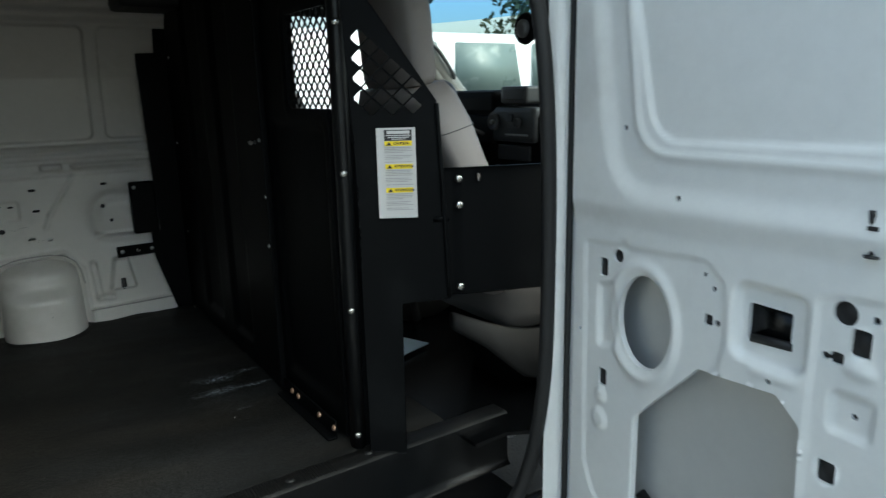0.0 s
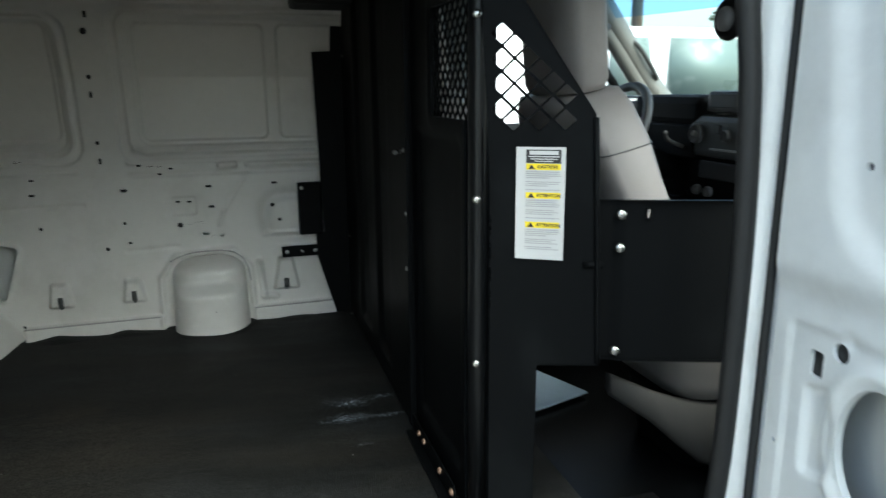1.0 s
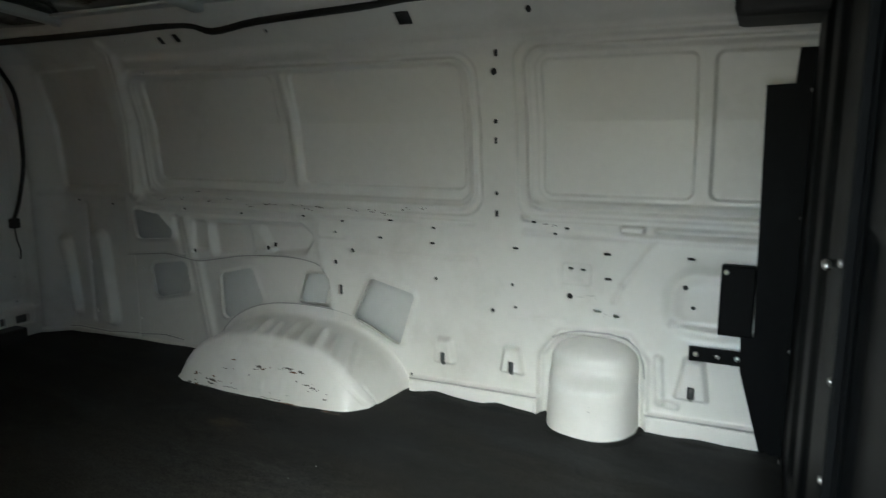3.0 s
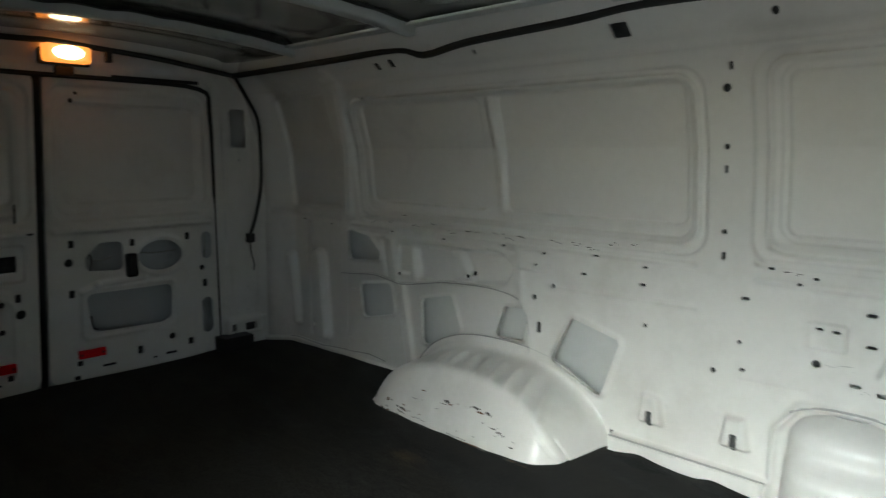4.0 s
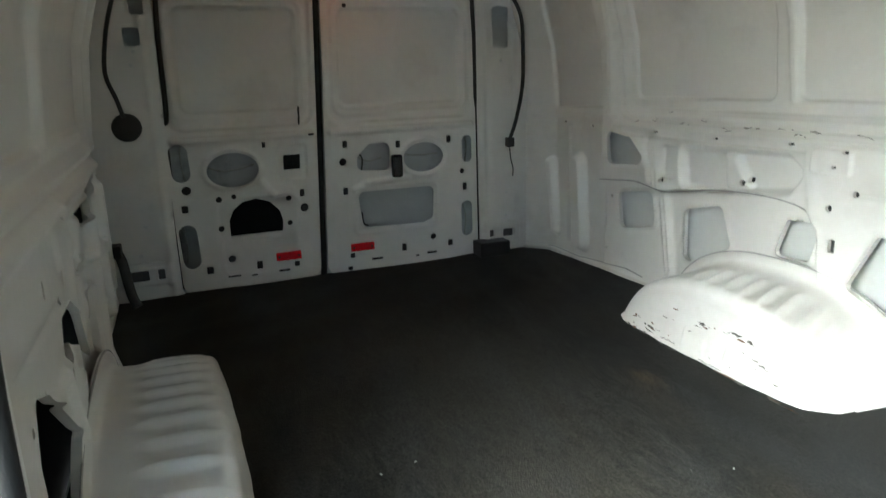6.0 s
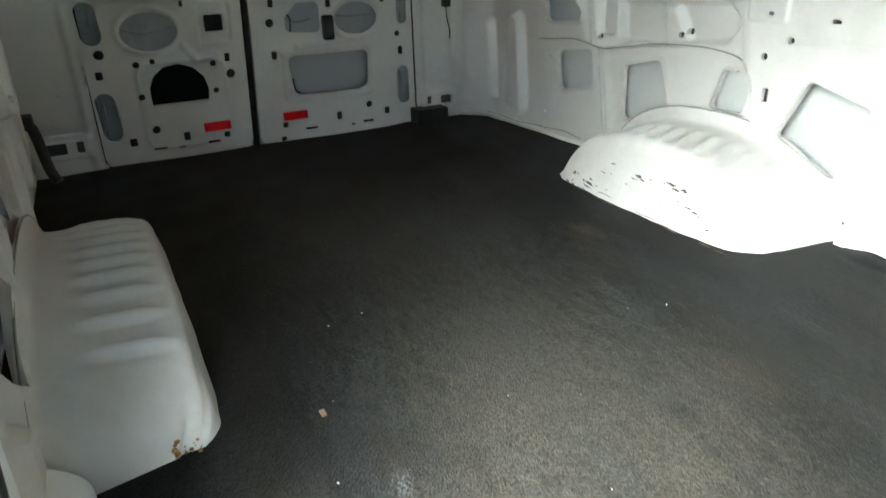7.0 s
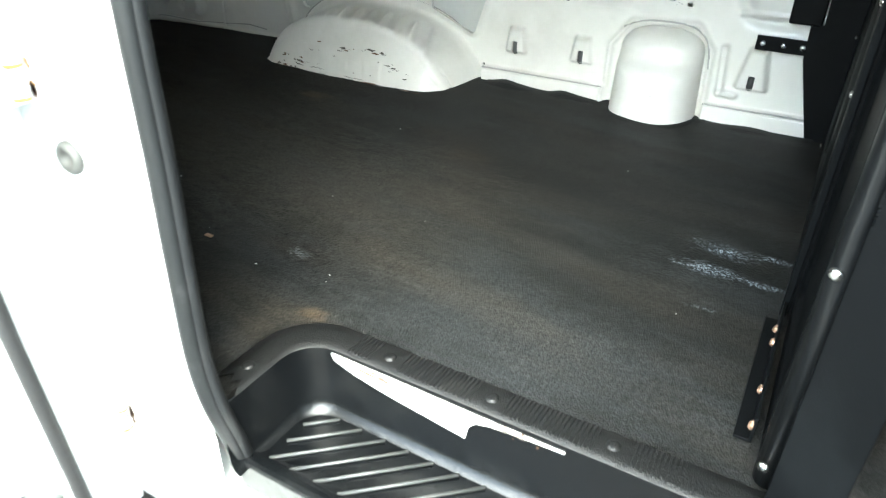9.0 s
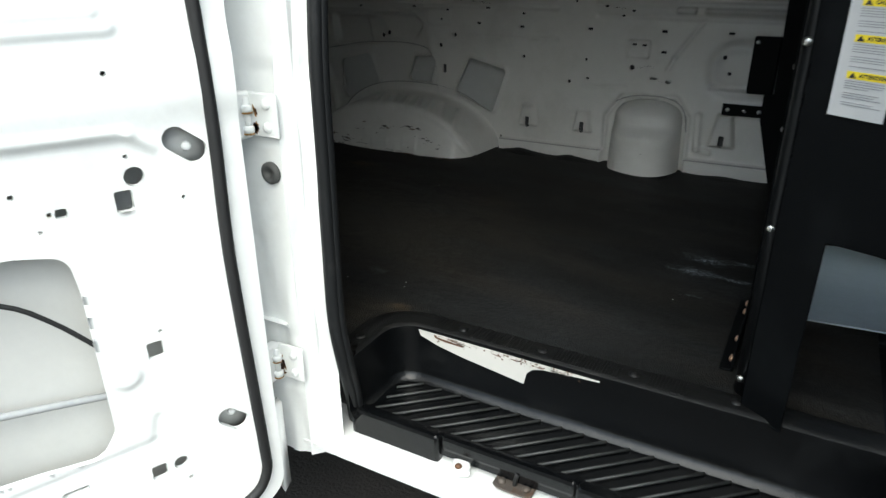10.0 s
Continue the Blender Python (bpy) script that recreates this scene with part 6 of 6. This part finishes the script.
for z in (0.684, 0.621, 0.42):
    bolt(bulkhead, (0.929 - 0.69, 1.333 - 2.2, z), (-0.35, -0.94, 0), 0.010)
to_bulkhead("slot", lofted("slot", [[on(side_at, u, z, h) for u, z in ((0.180, 0.590), (0.216, 0.592), (0.216, 0.604), (0.180, 0.602))] for h in (-0.0042, 0.0012)], BLACK_STEEL))

# warning label: legible headings, lines of small print as bars
label_sheet = thing("warning_label", "white warning label with yellow bars on the black side panel", "label", at=on(side_at, 0.10, 0.705, -0.005))
normal = Vector((-0.527, -0.85, 0))
label_m = Matrix((( 0.85, 0, -0.527, 0), (-0.527, 0, -0.85, 0), (0, 1, 0, 0), (0, 0, 0, 1)))


def on_label(name, x0, y0, x1, y1, lift, mat, words=""):
    me = box(name, (x0, y0, lift), (x1, y1, lift + 0.0006), mat, 0)
    me.transform(label_m)
    return part(name, me, label_sheet, words)


on_label("sheet", -0.044, -0.102, 0.044, 0.103, -0.001, PAPER)
on_label("heading", -0.026, 0.0745, 0.036, 0.0985, 0, INK, "black heading block")
for y, x0, x1 in ((0.0930, -0.02, 0.031), (0.0862, -0.022, 0.033), (0.0818, -0.018, 0.03), (0.0778, -0.01, 0.022)):
    on_label("print_bar", x0, y - (0.0034 if y > 0.09 else 0.001), x1, y + (0.0034 if y > 0.09 else 0.001), 0.001, PAPER)
line = random.Random(9)
for top, word in ((0.0735, "CAUTION:"), (0.022, "ATTENTION:"), (-0.032, "ATTENTION:")):
    on_label("yellow_bar", -0.026, top - 0.011, 0.036, top, 0, YELLOW, "yellow heading bar")
    tri = slab("warning_sign", [(-0.022, top - 0.0095), (-0.010, top - 0.0095), (-0.016, top - 0.0015)], 0.0006, INK)
    tri.transform(label_m @ Matrix.Translation((0, 0, 0.001)))
    part("warning_sign", tri, label_sheet)
    text = bpy.data.curves.new("heading_text", "FONT")
    text.body, text.size, text.extrude, text.align_x = word, 0.0076, 0.0002, "LEFT"
    text.offset = 0.00025
    text.materials.append(INK)
    t_ob = new("heading_text", text)
    t_ob.parent = label_sheet
    t_ob.matrix_basis = label_m @ Matrix.Translation((-0.006, top - 0.0078, 0.0012))
    for i in range(10 if top > 0 else 11):
        y = top - 0.0145 - 0.0036 * i
        if y < -0.098 or i in (4, 8):
            continue
        on_label("print_bar", -0.026, y - 0.0006, 0.036 - 0.03 * line.random() ** 3, y + 0.0006, 0, GREY_INK)

# pale sheet lying on the cab floor
pale = tagged(part("floor_sheet", slab("floor_sheet", [(0.74, 1.86), (0.98, 1.885), (1.237, 1.967), (1.15, 2.18), (0.995, 2.36), (0.90, 2.42), (0.74, 2.38)], 0.004, SHEETING,
                                       Matrix.Translation((0, 0, 0.002)))), "pale blue-white plastic sheet lying on the cab floor", "sheet")


# ---- cab
def bucket_seat(cy):
    seat = thing("bucket_seat", "beige vinyl high-backed bucket seat in the cab", "seat", "cab seats", (1.4, cy, 0))

    def rounded(w, d, n=28, p=0.38):
        return [(d * math.copysign(abs(math.cos(a)) ** p, math.cos(a)), w * math.copysign(abs(math.sin(a)) ** p, math.sin(a))) for a in [2 * math.pi * k / n for k in range(n)]]

    rings = []
    for t, w, d in ((0.0, 0.21, 0.05), (0.05, 0.235, 0.065), (0.3, 0.24, 0.07), (0.5, 0.242, 0.066), (0.68, 0.230, 0.06), (0.82, 0.212, 0.066), (0.94, 0.182, 0.064), (1.0, 0.156, 0.056)):
        z, x = 0.34 + 0.56 * t, 1.17 - 0.20 * t
        rings.append([(x - 1.4 + a, b, z + 0.25 * a) for a, b in rounded(w, d, p=0.36)])
    part("backrest", lofted("backrest", rings, BEIGE), seat)
    rings = []
    for t, w, d in ((0.0, 0.134, 0.042), (0.06, 0.145, 0.048), (0.5, 0.144, 0.05), (0.85, 0.135, 0.048), (0.97, 0.11, 0.038), (1.0, 0.09, 0.03)):
        z, x = 0.903 + 0.33 * t, 0.968 - 0.03 * t
        rings.append([(x - 1.4 + a, b, z + 0.2 * a) for a, b in rounded(w, d, p=0.55)])
    part("headrest", lofted("headrest", rings, BEIGE), seat)
    for zs, w, d in ((0.79, 0.2145, 0.0662), (0.60, 0.2435, 0.0665)):
        xs = 1.17 - 0.20 * (zs - 0.34) / 0.56
        part("seam", tube("seam", [(xs - 1.4 + a * 1.012, b * 1.006, zs + 0.25 * a) for a, b in rounded(w, d, p=0.36)], 0.0014, TRIM, 5, closed=True, resolution=2), seat)
    rings = []
    for t, w, d in ((0.0, 0.17, 0.21), (0.10, 0.215, 0.255), (0.30, 0.245, 0.28), (0.42, 0.243, 0.28), (0.5, 0.255, 0.29), (0.85, 0.25, 0.285), (0.96, 0.23, 0.26), (1.0, 0.20, 0.23)):
        rings.append([(1.44 - 1.4 + a, b, 0.19 + 0.25 * t) for a, b in rounded(w, d)])
    part("cushion", lofted("cushion", rings, CUSHION), seat, "vinyl seat cushion, coloured dark for its shade")
    rings = []
    for x, y0, z0, z1 in ((1.03, 0.16, 0.243, 0.280), (1.12, 0.19, 0.180, 0.240), (1.19, 0.203, 0.115, 0.215), (1.25, 0.21, 0.062, 0.200), (1.42, 0.222, 0.000, 0.180), (1.55, 0.222, -0.005, 0.185), (1.66, 0.21, 0.03, 0.185)):
        rings.append([(x - 1.4, -y0, z0), (x - 1.4, -y0 + 0.02, z0 - 0.012), (x - 1.4, -y0 + 0.035, z0), (x - 1.4, -y0 + 0.035, z1), (x - 1.4, -y0 + 0.012, z1 + 0.006), (x - 1.4, -y0, z1)])
    part("side_valance", lofted("side_valance", rings, VALANCE), seat, "plastic valance below the cushion, coloured dark for its shade")
    part("valance_roll", tube("valance_roll", [(0.115, -0.226, 0.232), (0.065, -0.232, 0.195), (0.040, -0.234, 0.12), (0.035, -0.232, 0.05), (0.05, -0.224, -0.005)], 0.016, VALANCE, 10), seat, "rolled end of the valance")
    rings = []
    for t, w, d in ((0.0, 0.13, 0.18), (0.5, 0.15, 0.2), (1.0, 0.17, 0.22)):
        rings.append([(1.45 - 1.4 + a, b, -0.02 + 0.22 * t) for a, b in rounded(w, d)])
    part("pedestal", lofted("pedestal", rings, DASH), seat)
    return seat


passenger = bucket_seat(1.655)
driver = copy_thing(passenger, Matrix.Translation((1.31, 2.46, 0)))

dash = thing("dashboard", "dark plastic dashboard with radio and round vents", "dashboard", at=(1.9, 2.045, 0))
prof = [(1.86, 0.40), (1.84, 0.55), (1.86, 0.70), (1.90, 0.80), (1.96, 0.85), (2.25, 0.87), (2.6, 0.84), (2.6, 0.30), (1.95, 0.28)]
part("body", lofted("body", [[(x - 1.9, y - 2.045, z) for x, z in prof] for y in (1.12, 1.6, 2.1, 2.6, 2.97)], DASH), dash)
part("radio_panel", box("radio_panel", (1.82 - 1.9, 2.02 - 2.045, 0.52), (1.87 - 1.9, 2.36 - 2.045, 0.79), DASH, 0.02), dash)
for y, z, r in ((2.285, 0.752, 0.034), (2.135, 0.752, 0.020), (2.20, 0.56, 0.018), (2.26, 0.56, 0.018)):
    part("vent", turned("vent", [(r, 0), (r, 0.012), (r * 0.8, 0.018), (r * 0.7, 0.008), (r * 0.2, 0.01)], TRIM, Matrix.Translation((1.80 - 1.9, y - 2.045, z)) @ pose(0, 0, 0, 0, -90, 0)), dash)
for y, z in ((2.12, 0.60), (2.17, 0.60), (2.13, 0.52)):
    part("knob", turned("knob", [(0.016, 0), (0.014, 0.016), (0.009, 0.02)], HUB, Matrix.Translation((1.845 - 1.9, y - 2.045, z - 0.02)) @ pose(0, 0, 0, 0, -90, 0), 12), dash)
part("gear_lever", tube("gear_lever", [(1.80 - 1.9, 2.36 - 2.045, 0.70), (1.70 - 1.9, 2.31 - 2.045, 0.73), (1.66 - 1.9, 2.27 - 2.045, 0.76)], 0.008, TRIM, 8), dash, "grey column shift lever")
part("bezel", box("bezel", (1.803 - 1.9, 2.04 - 2.045, 0.672), (1.85 - 1.9, 2.338 - 2.045, 0.815), BEZEL, 0.022), dash, "grey plastic bezel round vent and switches")
part("switch", box("switch", (1.797 - 1.9, 2.17 - 2.045, 0.755), (1.81 - 1.9, 2.205 - 2.045, 0.785), INK, 0.003), dash)
part("switch_rail", box("switch_rail", (1.796 - 1.9, 2.08 - 2.045, 0.70), (1.81 - 1.9, 2.215 - 2.045, 0.707), HUB, 0.002), dash)
part("clock_frame", box("clock_frame", (1.812 - 1.9, 2.10 - 2.045, 0.825), (1.90 - 1.9, 2.262 - 2.045, 0.895), BEZEL, 0.012), dash)
part("clock", box("clock", (1.808 - 1.9, 2.115 - 2.045, 0.84), (1.82 - 1.9, 2.245 - 2.045, 0.885), INK, 0.004), dash)
# edge highlight of the dash pad, built as a thin pale tube
part("pad_highlight", tube("pad_highlight", [(1.93 - 1.9, y - 2.045, 0.868) for y in (1.14, 1.8, 2.4, 2.95)], 0.006, HUB, 6), dash, "highlight on the dash pad's edge, made as a pale strip")
part("radio", box("radio", (1.812 - 1.9, 2.08 - 2.045, 0.60), (1.85 - 1.9, 2.28 - 2.045, 0.66), INK, 0.004), dash)
part("cluster_hood", box("cluster_hood", (1.80 - 1.9, 2.28 - 2.045, 0.77), (2.02 - 1.9, 2.70 - 2.045, 0.88), DASH, 0.03), dash)
part("instrument_panel", box("instrument_panel", (1.795 - 1.9, 2.30 - 2.045, 0.66), (1.86 - 1.9, 2.68 - 2.045, 0.78), DASH, 0.01), dash)
part("lower_trim", box("lower_trim", (1.80 - 1.9, 2.38 - 2.045, 0.40), (1.87 - 1.9, 2.85 - 2.045, 0.52), DASH, 0.02), dash)
part("vent_boss", turned("vent_boss", [(0.011, 0), (0.010, 0.018), (0.005, 0.021)], HUB, Matrix.Translation((1.80 - 1.9, 2.285 - 2.045, 0.752)) @ pose(0, 0, 0, 0, -90, 0), 12), dash)
wheel = thing("steering_wheel", "grey plastic steering wheel with a padded hub", "steering wheel", at=(1.555, 2.455, 0.745))
wheel.rotation_euler = (0, radians(-62), 0)
part("rim", tube("rim", [(0.19 * math.cos(a), 0.19 * math.sin(a), 0) for a in [2 * math.pi * k / 20 for k in range(20)]], 0.016, TRIM, 10, closed=True), wheel)
part("hub", turned("hub", [(0.075, -0.03), (0.088, 0.0), (0.072, 0.03), (0.03, 0.042)], HUB, Matrix.Identity(4)), wheel)
for a in (20, 160, 270):
    c, s = math.cos(radians(a)), math.sin(radians(a))
    part("spoke", tube("spoke", [(0.05 * c, 0.05 * s, 0.0), (0.12 * c, 0.12 * s, 0.0), (0.185 * c, 0.185 * s, 0)], 0.018, HUB, 8, flat=0.5), wheel)
part("column", tube("column", [(0, 0, -0.02), (0, 0, -0.15), (0, 0, -0.3)], 0.045, DASH, 12), wheel)

PILLAR = paint("pale_pillar_trim", (0.20, 0.197, 0.18), 0.5, grain=0.0005, grain_size=500)
# cab shell: pillars, screen, door sides
cab = part("cab_frame", tube("cab_frame", [(2.13, 2.955, 0.83), (2.03, 2.945, 0.93), (1.90, 2.925, 1.08), (1.79, 2.90, 1.20), (1.68, 2.86, 1.31)], 0.060, PILLAR, 14, flat=0.7))
tagged(cab, "grey trimmed windscreen pillars and cab sides", "cab frame", kind="structure")
part("pillar", tube("pillar", [(2.13, 1.135, 0.83), (2.03, 1.145, 0.93), (1.90, 1.165, 1.08), (1.79, 1.19, 1.20), (1.68, 1.23, 1.31)], 0.055, PILLAR, 14, flat=0.6), cab)
part("pillar_grip", tube("pillar_grip", [(2.04, 2.915, 0.94), (2.015, 2.885, 0.965), (1.925, 2.87, 1.07), (1.90, 2.905, 1.10)], 0.010, TRIM, 8), cab)
part("pillar_trim", tube("pillar_trim", [(2.07, 2.945, 0.83), (1.97, 2.935, 0.93), (1.84, 2.915, 1.08), (1.735, 2.895, 1.19)], 0.048, PILLAR, 12, flat=0.7), cab)
part("visor", slab("visor", [(1.56, 1.20), (1.71, 1.085), (1.785, 1.15), (1.74, 1.29), (1.56, 1.30)], 0.015, TRIM, Matrix(((1, 0, 0, 0), (0, 0, -1, 2.875), (0, 1, 0, 0), (0, 0, 0, 1))), bevel=0.004), cab,
     "grey sun visor folded against the window")
mirror = part("side_mirror", box("side_mirror", (1.795, 3.13, 0.80), (1.885, 3.30, 0.955), FAR_WHITE, 0.03), cab, "white outside mirror beyond the window")
part("mirror_glass", box("mirror_glass", (1.789, 3.145, 0.815), (1.7945, 3.285, 0.94), STEEL, 0.002), mirror, "bright mirror glass")
part("mirror_arm", box("mirror_arm", (1.82, 3.0, 0.80), (1.86, 3.14, 0.83), LOOM, 0.008), mirror)
part("header", box("header", (1.52, 1.15, 1.305), (1.80, 2.94, 1.42), PILLAR, 0.03), cab)
part("window_frame", tube("window_frame", [(1.97, 2.985, 0.80), (1.905, 2.985, 0.885), (1.80, 2.97, 1.01), (1.70, 2.955, 1.13), (1.60, 2.935, 1.205), (1.4, 2.925, 1.225), (1.17, 2.925, 1.22),
                                           (1.150, 2.95, 1.17), (1.150, 2.99, 0.9), (1.150, 3.0, 0.62)], 0.018, LOOM, 8), cab, "black rubber window frame")
part("bonnet", box("bonnet", (2.45, 1.15, 0.35), (3.35, 2.94, 0.78), FAR_WHITE, 0.08), cab)
part("front_lower", box("front_lower", (2.3, 1.10, -0.1), (2.5, 2.99, 0.85), DASH, 0.02), cab)
part("driver_door_trim", box("driver_door_trim", (1.18, 2.93, -0.05), (2.3, 2.98, 0.765), TRIM, 0.02), cab)
part("driver_post", box("driver_post", (0.95, 2.87, 0.0), (1.160, 3.0, 1.33), TRIM, 0.03), cab, "grey trimmed door post")
part("post_edge", box("post_edge", (1.160, 2.875, 0.0), (1.180, 2.995, 1.31), BEIGE, 0.008), cab)
part("post_seal", tube("post_seal", [(1.186, 2.925, 0.3), (1.186, 2.925, 0.8), (1.186, 2.925, 1.28)], 0.007, LOOM, 8), cab)
part("belt_strap", box("belt_strap", (1.02, 2.858, 0.1), (1.07, 2.862, 1.15), LOOM, 0), cab, "dark seat-belt webbing")
part("passenger_side", box("passenger_side", (1.23, 1.03, -0.45), (2.4, 1.07, 0.62), FAR_WHITE, 0.01), cab)
part("passenger_door_trim", box("passenger_door_trim", (1.25, 1.08, -0.05), (2.3, 1.13, 0.60), TRIM, 0.02), cab)
part("passenger_sill_top", box("passenger_sill_top", (1.22, 1.03, 1.22), (2.0, 1.2, 1.42), FAR_WHITE, 0.02), cab)
def screen_strip(name, t0, t1, mat):
    """A strip of the raked, curved windscreen between two heights (0 at the dash, 1 at the header)."""
    rings = []
    for t in (t0, (t0 + t1) / 2, t1):
        row = []
        for k in range(17):
            y = 1.15 + 1.79 * k / 16
            bow = 1 - ((y - CENTRE) / 0.895) ** 2
            half = 0.895 - 0.055 * t
            row.append((2.10 - 0.46 * t + 0.22 * bow, CENTRE + (y - CENTRE) * half / 0.895, 0.84 + 0.48 * t))
        rings.append(row)
    return lofted(name, rings, mat, cap=False, closed=False)


screen = part("windscreen", screen_strip("windscreen", 0.0, 0.72, GLASS))
tagged(screen, "clear windscreen with a blue shade band along its top", "windscreen", kind="structure")
screen.visible_shadow = False
band = part("shade_band", screen_strip("shade_band", 0.72, 1.0, TINT), screen, "blue tinted shade band")
band.visible_shadow = False
guide = thing("belt_guide", "black plastic seat-belt guide on the door post", "belt guide", at=(1.062, 1.25, 1.018))
part("ring", tube("ring", [(0.0, 0.026 * math.cos(a), 0.026 * math.sin(a)) for a in [2 * math.pi * k / 14 for k in range(14)]], 0.009, DASH, 8, closed=True), guide)
part("cap", turned("cap", [(0.02, 0), (0.02, 0.012), (0.012, 0.018)], TRIM, pose(0, 0, 0, 0, -90, 0)), guide)

# ---- outside
ground = part("ground", pressed("ground", -60, 60, -60, 60, 2.0, [], [], lambda U, V, H: (U, V, -0.72 + 0 * U), ASPHALT, rim=0))
tagged(ground, "dark damp asphalt of the parking lot", "ground", kind="structure")


def parked_van(x0, x1, y0, label):
    v = thing("parked_van", label, "van", at=((x0 + x1) / 2, y0 + 0.9, -0.72))
    cx, cy = (x0 + x1) / 2, y0 + 0.9
    L = (x1 - x0) / 2
    prof = [(-0.93, 0.35), (-0.96, 0.9), (-0.94, 1.3), (-0.885, 2.02), (-0.78, 2.09), (0.78, 2.09), (0.885, 2.02), (0.94, 1.3), (0.96, 0.9), (0.93, 0.35)]
    rings = [[(x, y * s, 0.35 + (z - 0.35) * h) for y, z in prof] for x, s, h in ((-L, 0.95, 0.97), (-L + 0.12, 1, 1), (L * 0.52, 1, 1), (L * 0.64, 0.99, 0.97), (L * 0.78, 0.97, 0.55), (L, 0.92, 0.46))]
    part("body", lofted("body", rings, FAR_WHITE), v)
    for a, b in ((3.0 - cx, 3.38 - cx), (3.52 - cx, 4.24 - cx), (4.4 - cx, 4.75 - cx)):
        w = part("window", lofted("window", [[(a, -0.958 + d, 1.57), (b, -0.958 + d, 1.57), (b - 0.03, -0.893 + d, 2.0), (a + 0.03, -0.893 + d, 2.0)] for d in (-0.012, 0.03)], FAR_GLASS), v, "dark reflecting window pane")
    for x in (-L + 0.9, L - 1.0):
        t = part("wheel", turned("wheel", [(0.3, -0.1), (0.36, -0.06), (0.36, 0.06), (0.3, 0.1), (0.2, 0.08), (0.05, 0.1)], LOOM, Matrix.Translation((x, -0.86, 0.36)) @ pose(0, 0, 0, 90, 0, 0)), v)
        part("rim", turned("rim", [(0.2, 0.0), (0.19, 0.03), (0.06, 0.02)], STEEL, Matrix.Translation((x, -0.965, 0.36)) @ pose(0, 0, 0, 90, 0, 0)), t)
    return v


# the pale blotches passed as dirt paint wavy reflections into the panes
FAR_GLASS = paint("reflecting_pane", (0.17, 0.22, 0.205), 0.3, spec=0.5, dirt=(0.34, 0.38, 0.35), dirt_amount=0.9, dirt_size=4.5, dirt_edge=0.12)
parked_van(0.55, 7.6, 5.0, "white van with pale reflecting windows parked alongside")

# pole and trees beyond
pole = thing("utility_pole", "wooden utility pole with a crossarm beyond the parked van", "utility pole", at=(9.0, 14.2, -0.72))
part("shaft", turned("shaft", [(0.14, 0), (0.12, 5), (0.09, 9.5)], BARK, Matrix.Identity(4), 12), pole)
part("crossarm", box("crossarm", (-1.1, -0.06, 8.6), (1.1, 0.06, 8.75), BARK, 0.01), pole)


def tree(x, y, h, seed):
    rnd = random.Random(seed)
    t = thing("tree", "dark green leafy tree beyond the parking lot", "tree", "trees beyond the lot", (x, y, -0.72))
    part("trunk", turned("trunk", [(0.22, 0), (0.15, h * 0.35), (0.06, h * 0.8)], BARK, Matrix.Identity(4), 10), t)
    for k in range(6):
        a = rnd.random() * 6.28
        part("limb", tube("limb", [(0, 0, h * (0.3 + 0.07 * k)), (0.6 * math.cos(a), 0.6 * math.sin(a), h * (0.42 + 0.07 * k)), (1.3 * math.cos(a), 1.3 * math.sin(a), h * (0.52 + 0.07 * k))], 0.04, BARK, 6), t)
    vs, fs = [], []
    for k in range(2600):
        a, r, z = rnd.random() * 6.28, rnd.random() ** 0.5, rnd.random()
        rad = (0.35 + 1.9 * math.sin(math.pi * (0.12 + 0.85 * z)) * (0.8 + 0.35 * math.sin(3 * a + 5 * z))) * h / 7
        p = Vector((rad * r * math.cos(a), rad * r * math.sin(a), h * (0.3 + 0.7 * z)))
        q = Euler((rnd.random() * 6, rnd.random() * 6, rnd.random() * 6)).to_matrix()
        s = 0.07 + 0.09 * rnd.random()
        i = len(vs)
        vs += [tuple(p + q @ Vector(v)) for v in ((-s, 0, 0), (0, -s * 0.5, 0), (s, 0, 0), (0, s * 0.5, 0))]
        fs.append([i, i + 1, i + 2, i + 3])
    part("crown", mesh_of("crown", vs, fs, LEAF, True), t)


for x, y, h, s in ((15.0, 16.5, 6.0, 1), (19.0, 17.0, 7.0, 2)):
    tree(x, y, h, s)

# specks and scuffs on the mat
specks = thing("debris", "small pale crumbs and flecks scattered on the rubber mat", "debris", at=(-0.4, 2.0, 0))
bits = random.Random(21)
fixed = [(-0.817, 1.675), (-0.516, 2.372), (-0.833, 1.76)]
for i in range(13):
    x, y = fixed[i] if i < len(fixed) else (-0.9 + 1.5 * bits.random(), 1.46 + 1.2 * bits.random() ** 1.5)
    s = 0.0018 if i < len(fixed) else 0.0006 + 0.0008 * bits.random()
    part("crumb", box("crumb", (-s * 1.6, -s * 0.7, 0), (s * 1.6, s * 0.7, s * 0.7), PAPER, 0, Matrix.Translation((x + 0.4, y - 2.0, 0.0015)) @ pose(0, 0, 0, 0, 0, bits.random() * 180)), specks)
part("crumb", box("crumb", (-0.010, -0.005, 0), (0.010, 0.005, 0.003), COPPER, 0.001, Matrix.Translation((-0.125, -0.433, 0.0015))), specks, "torn tan fleck")
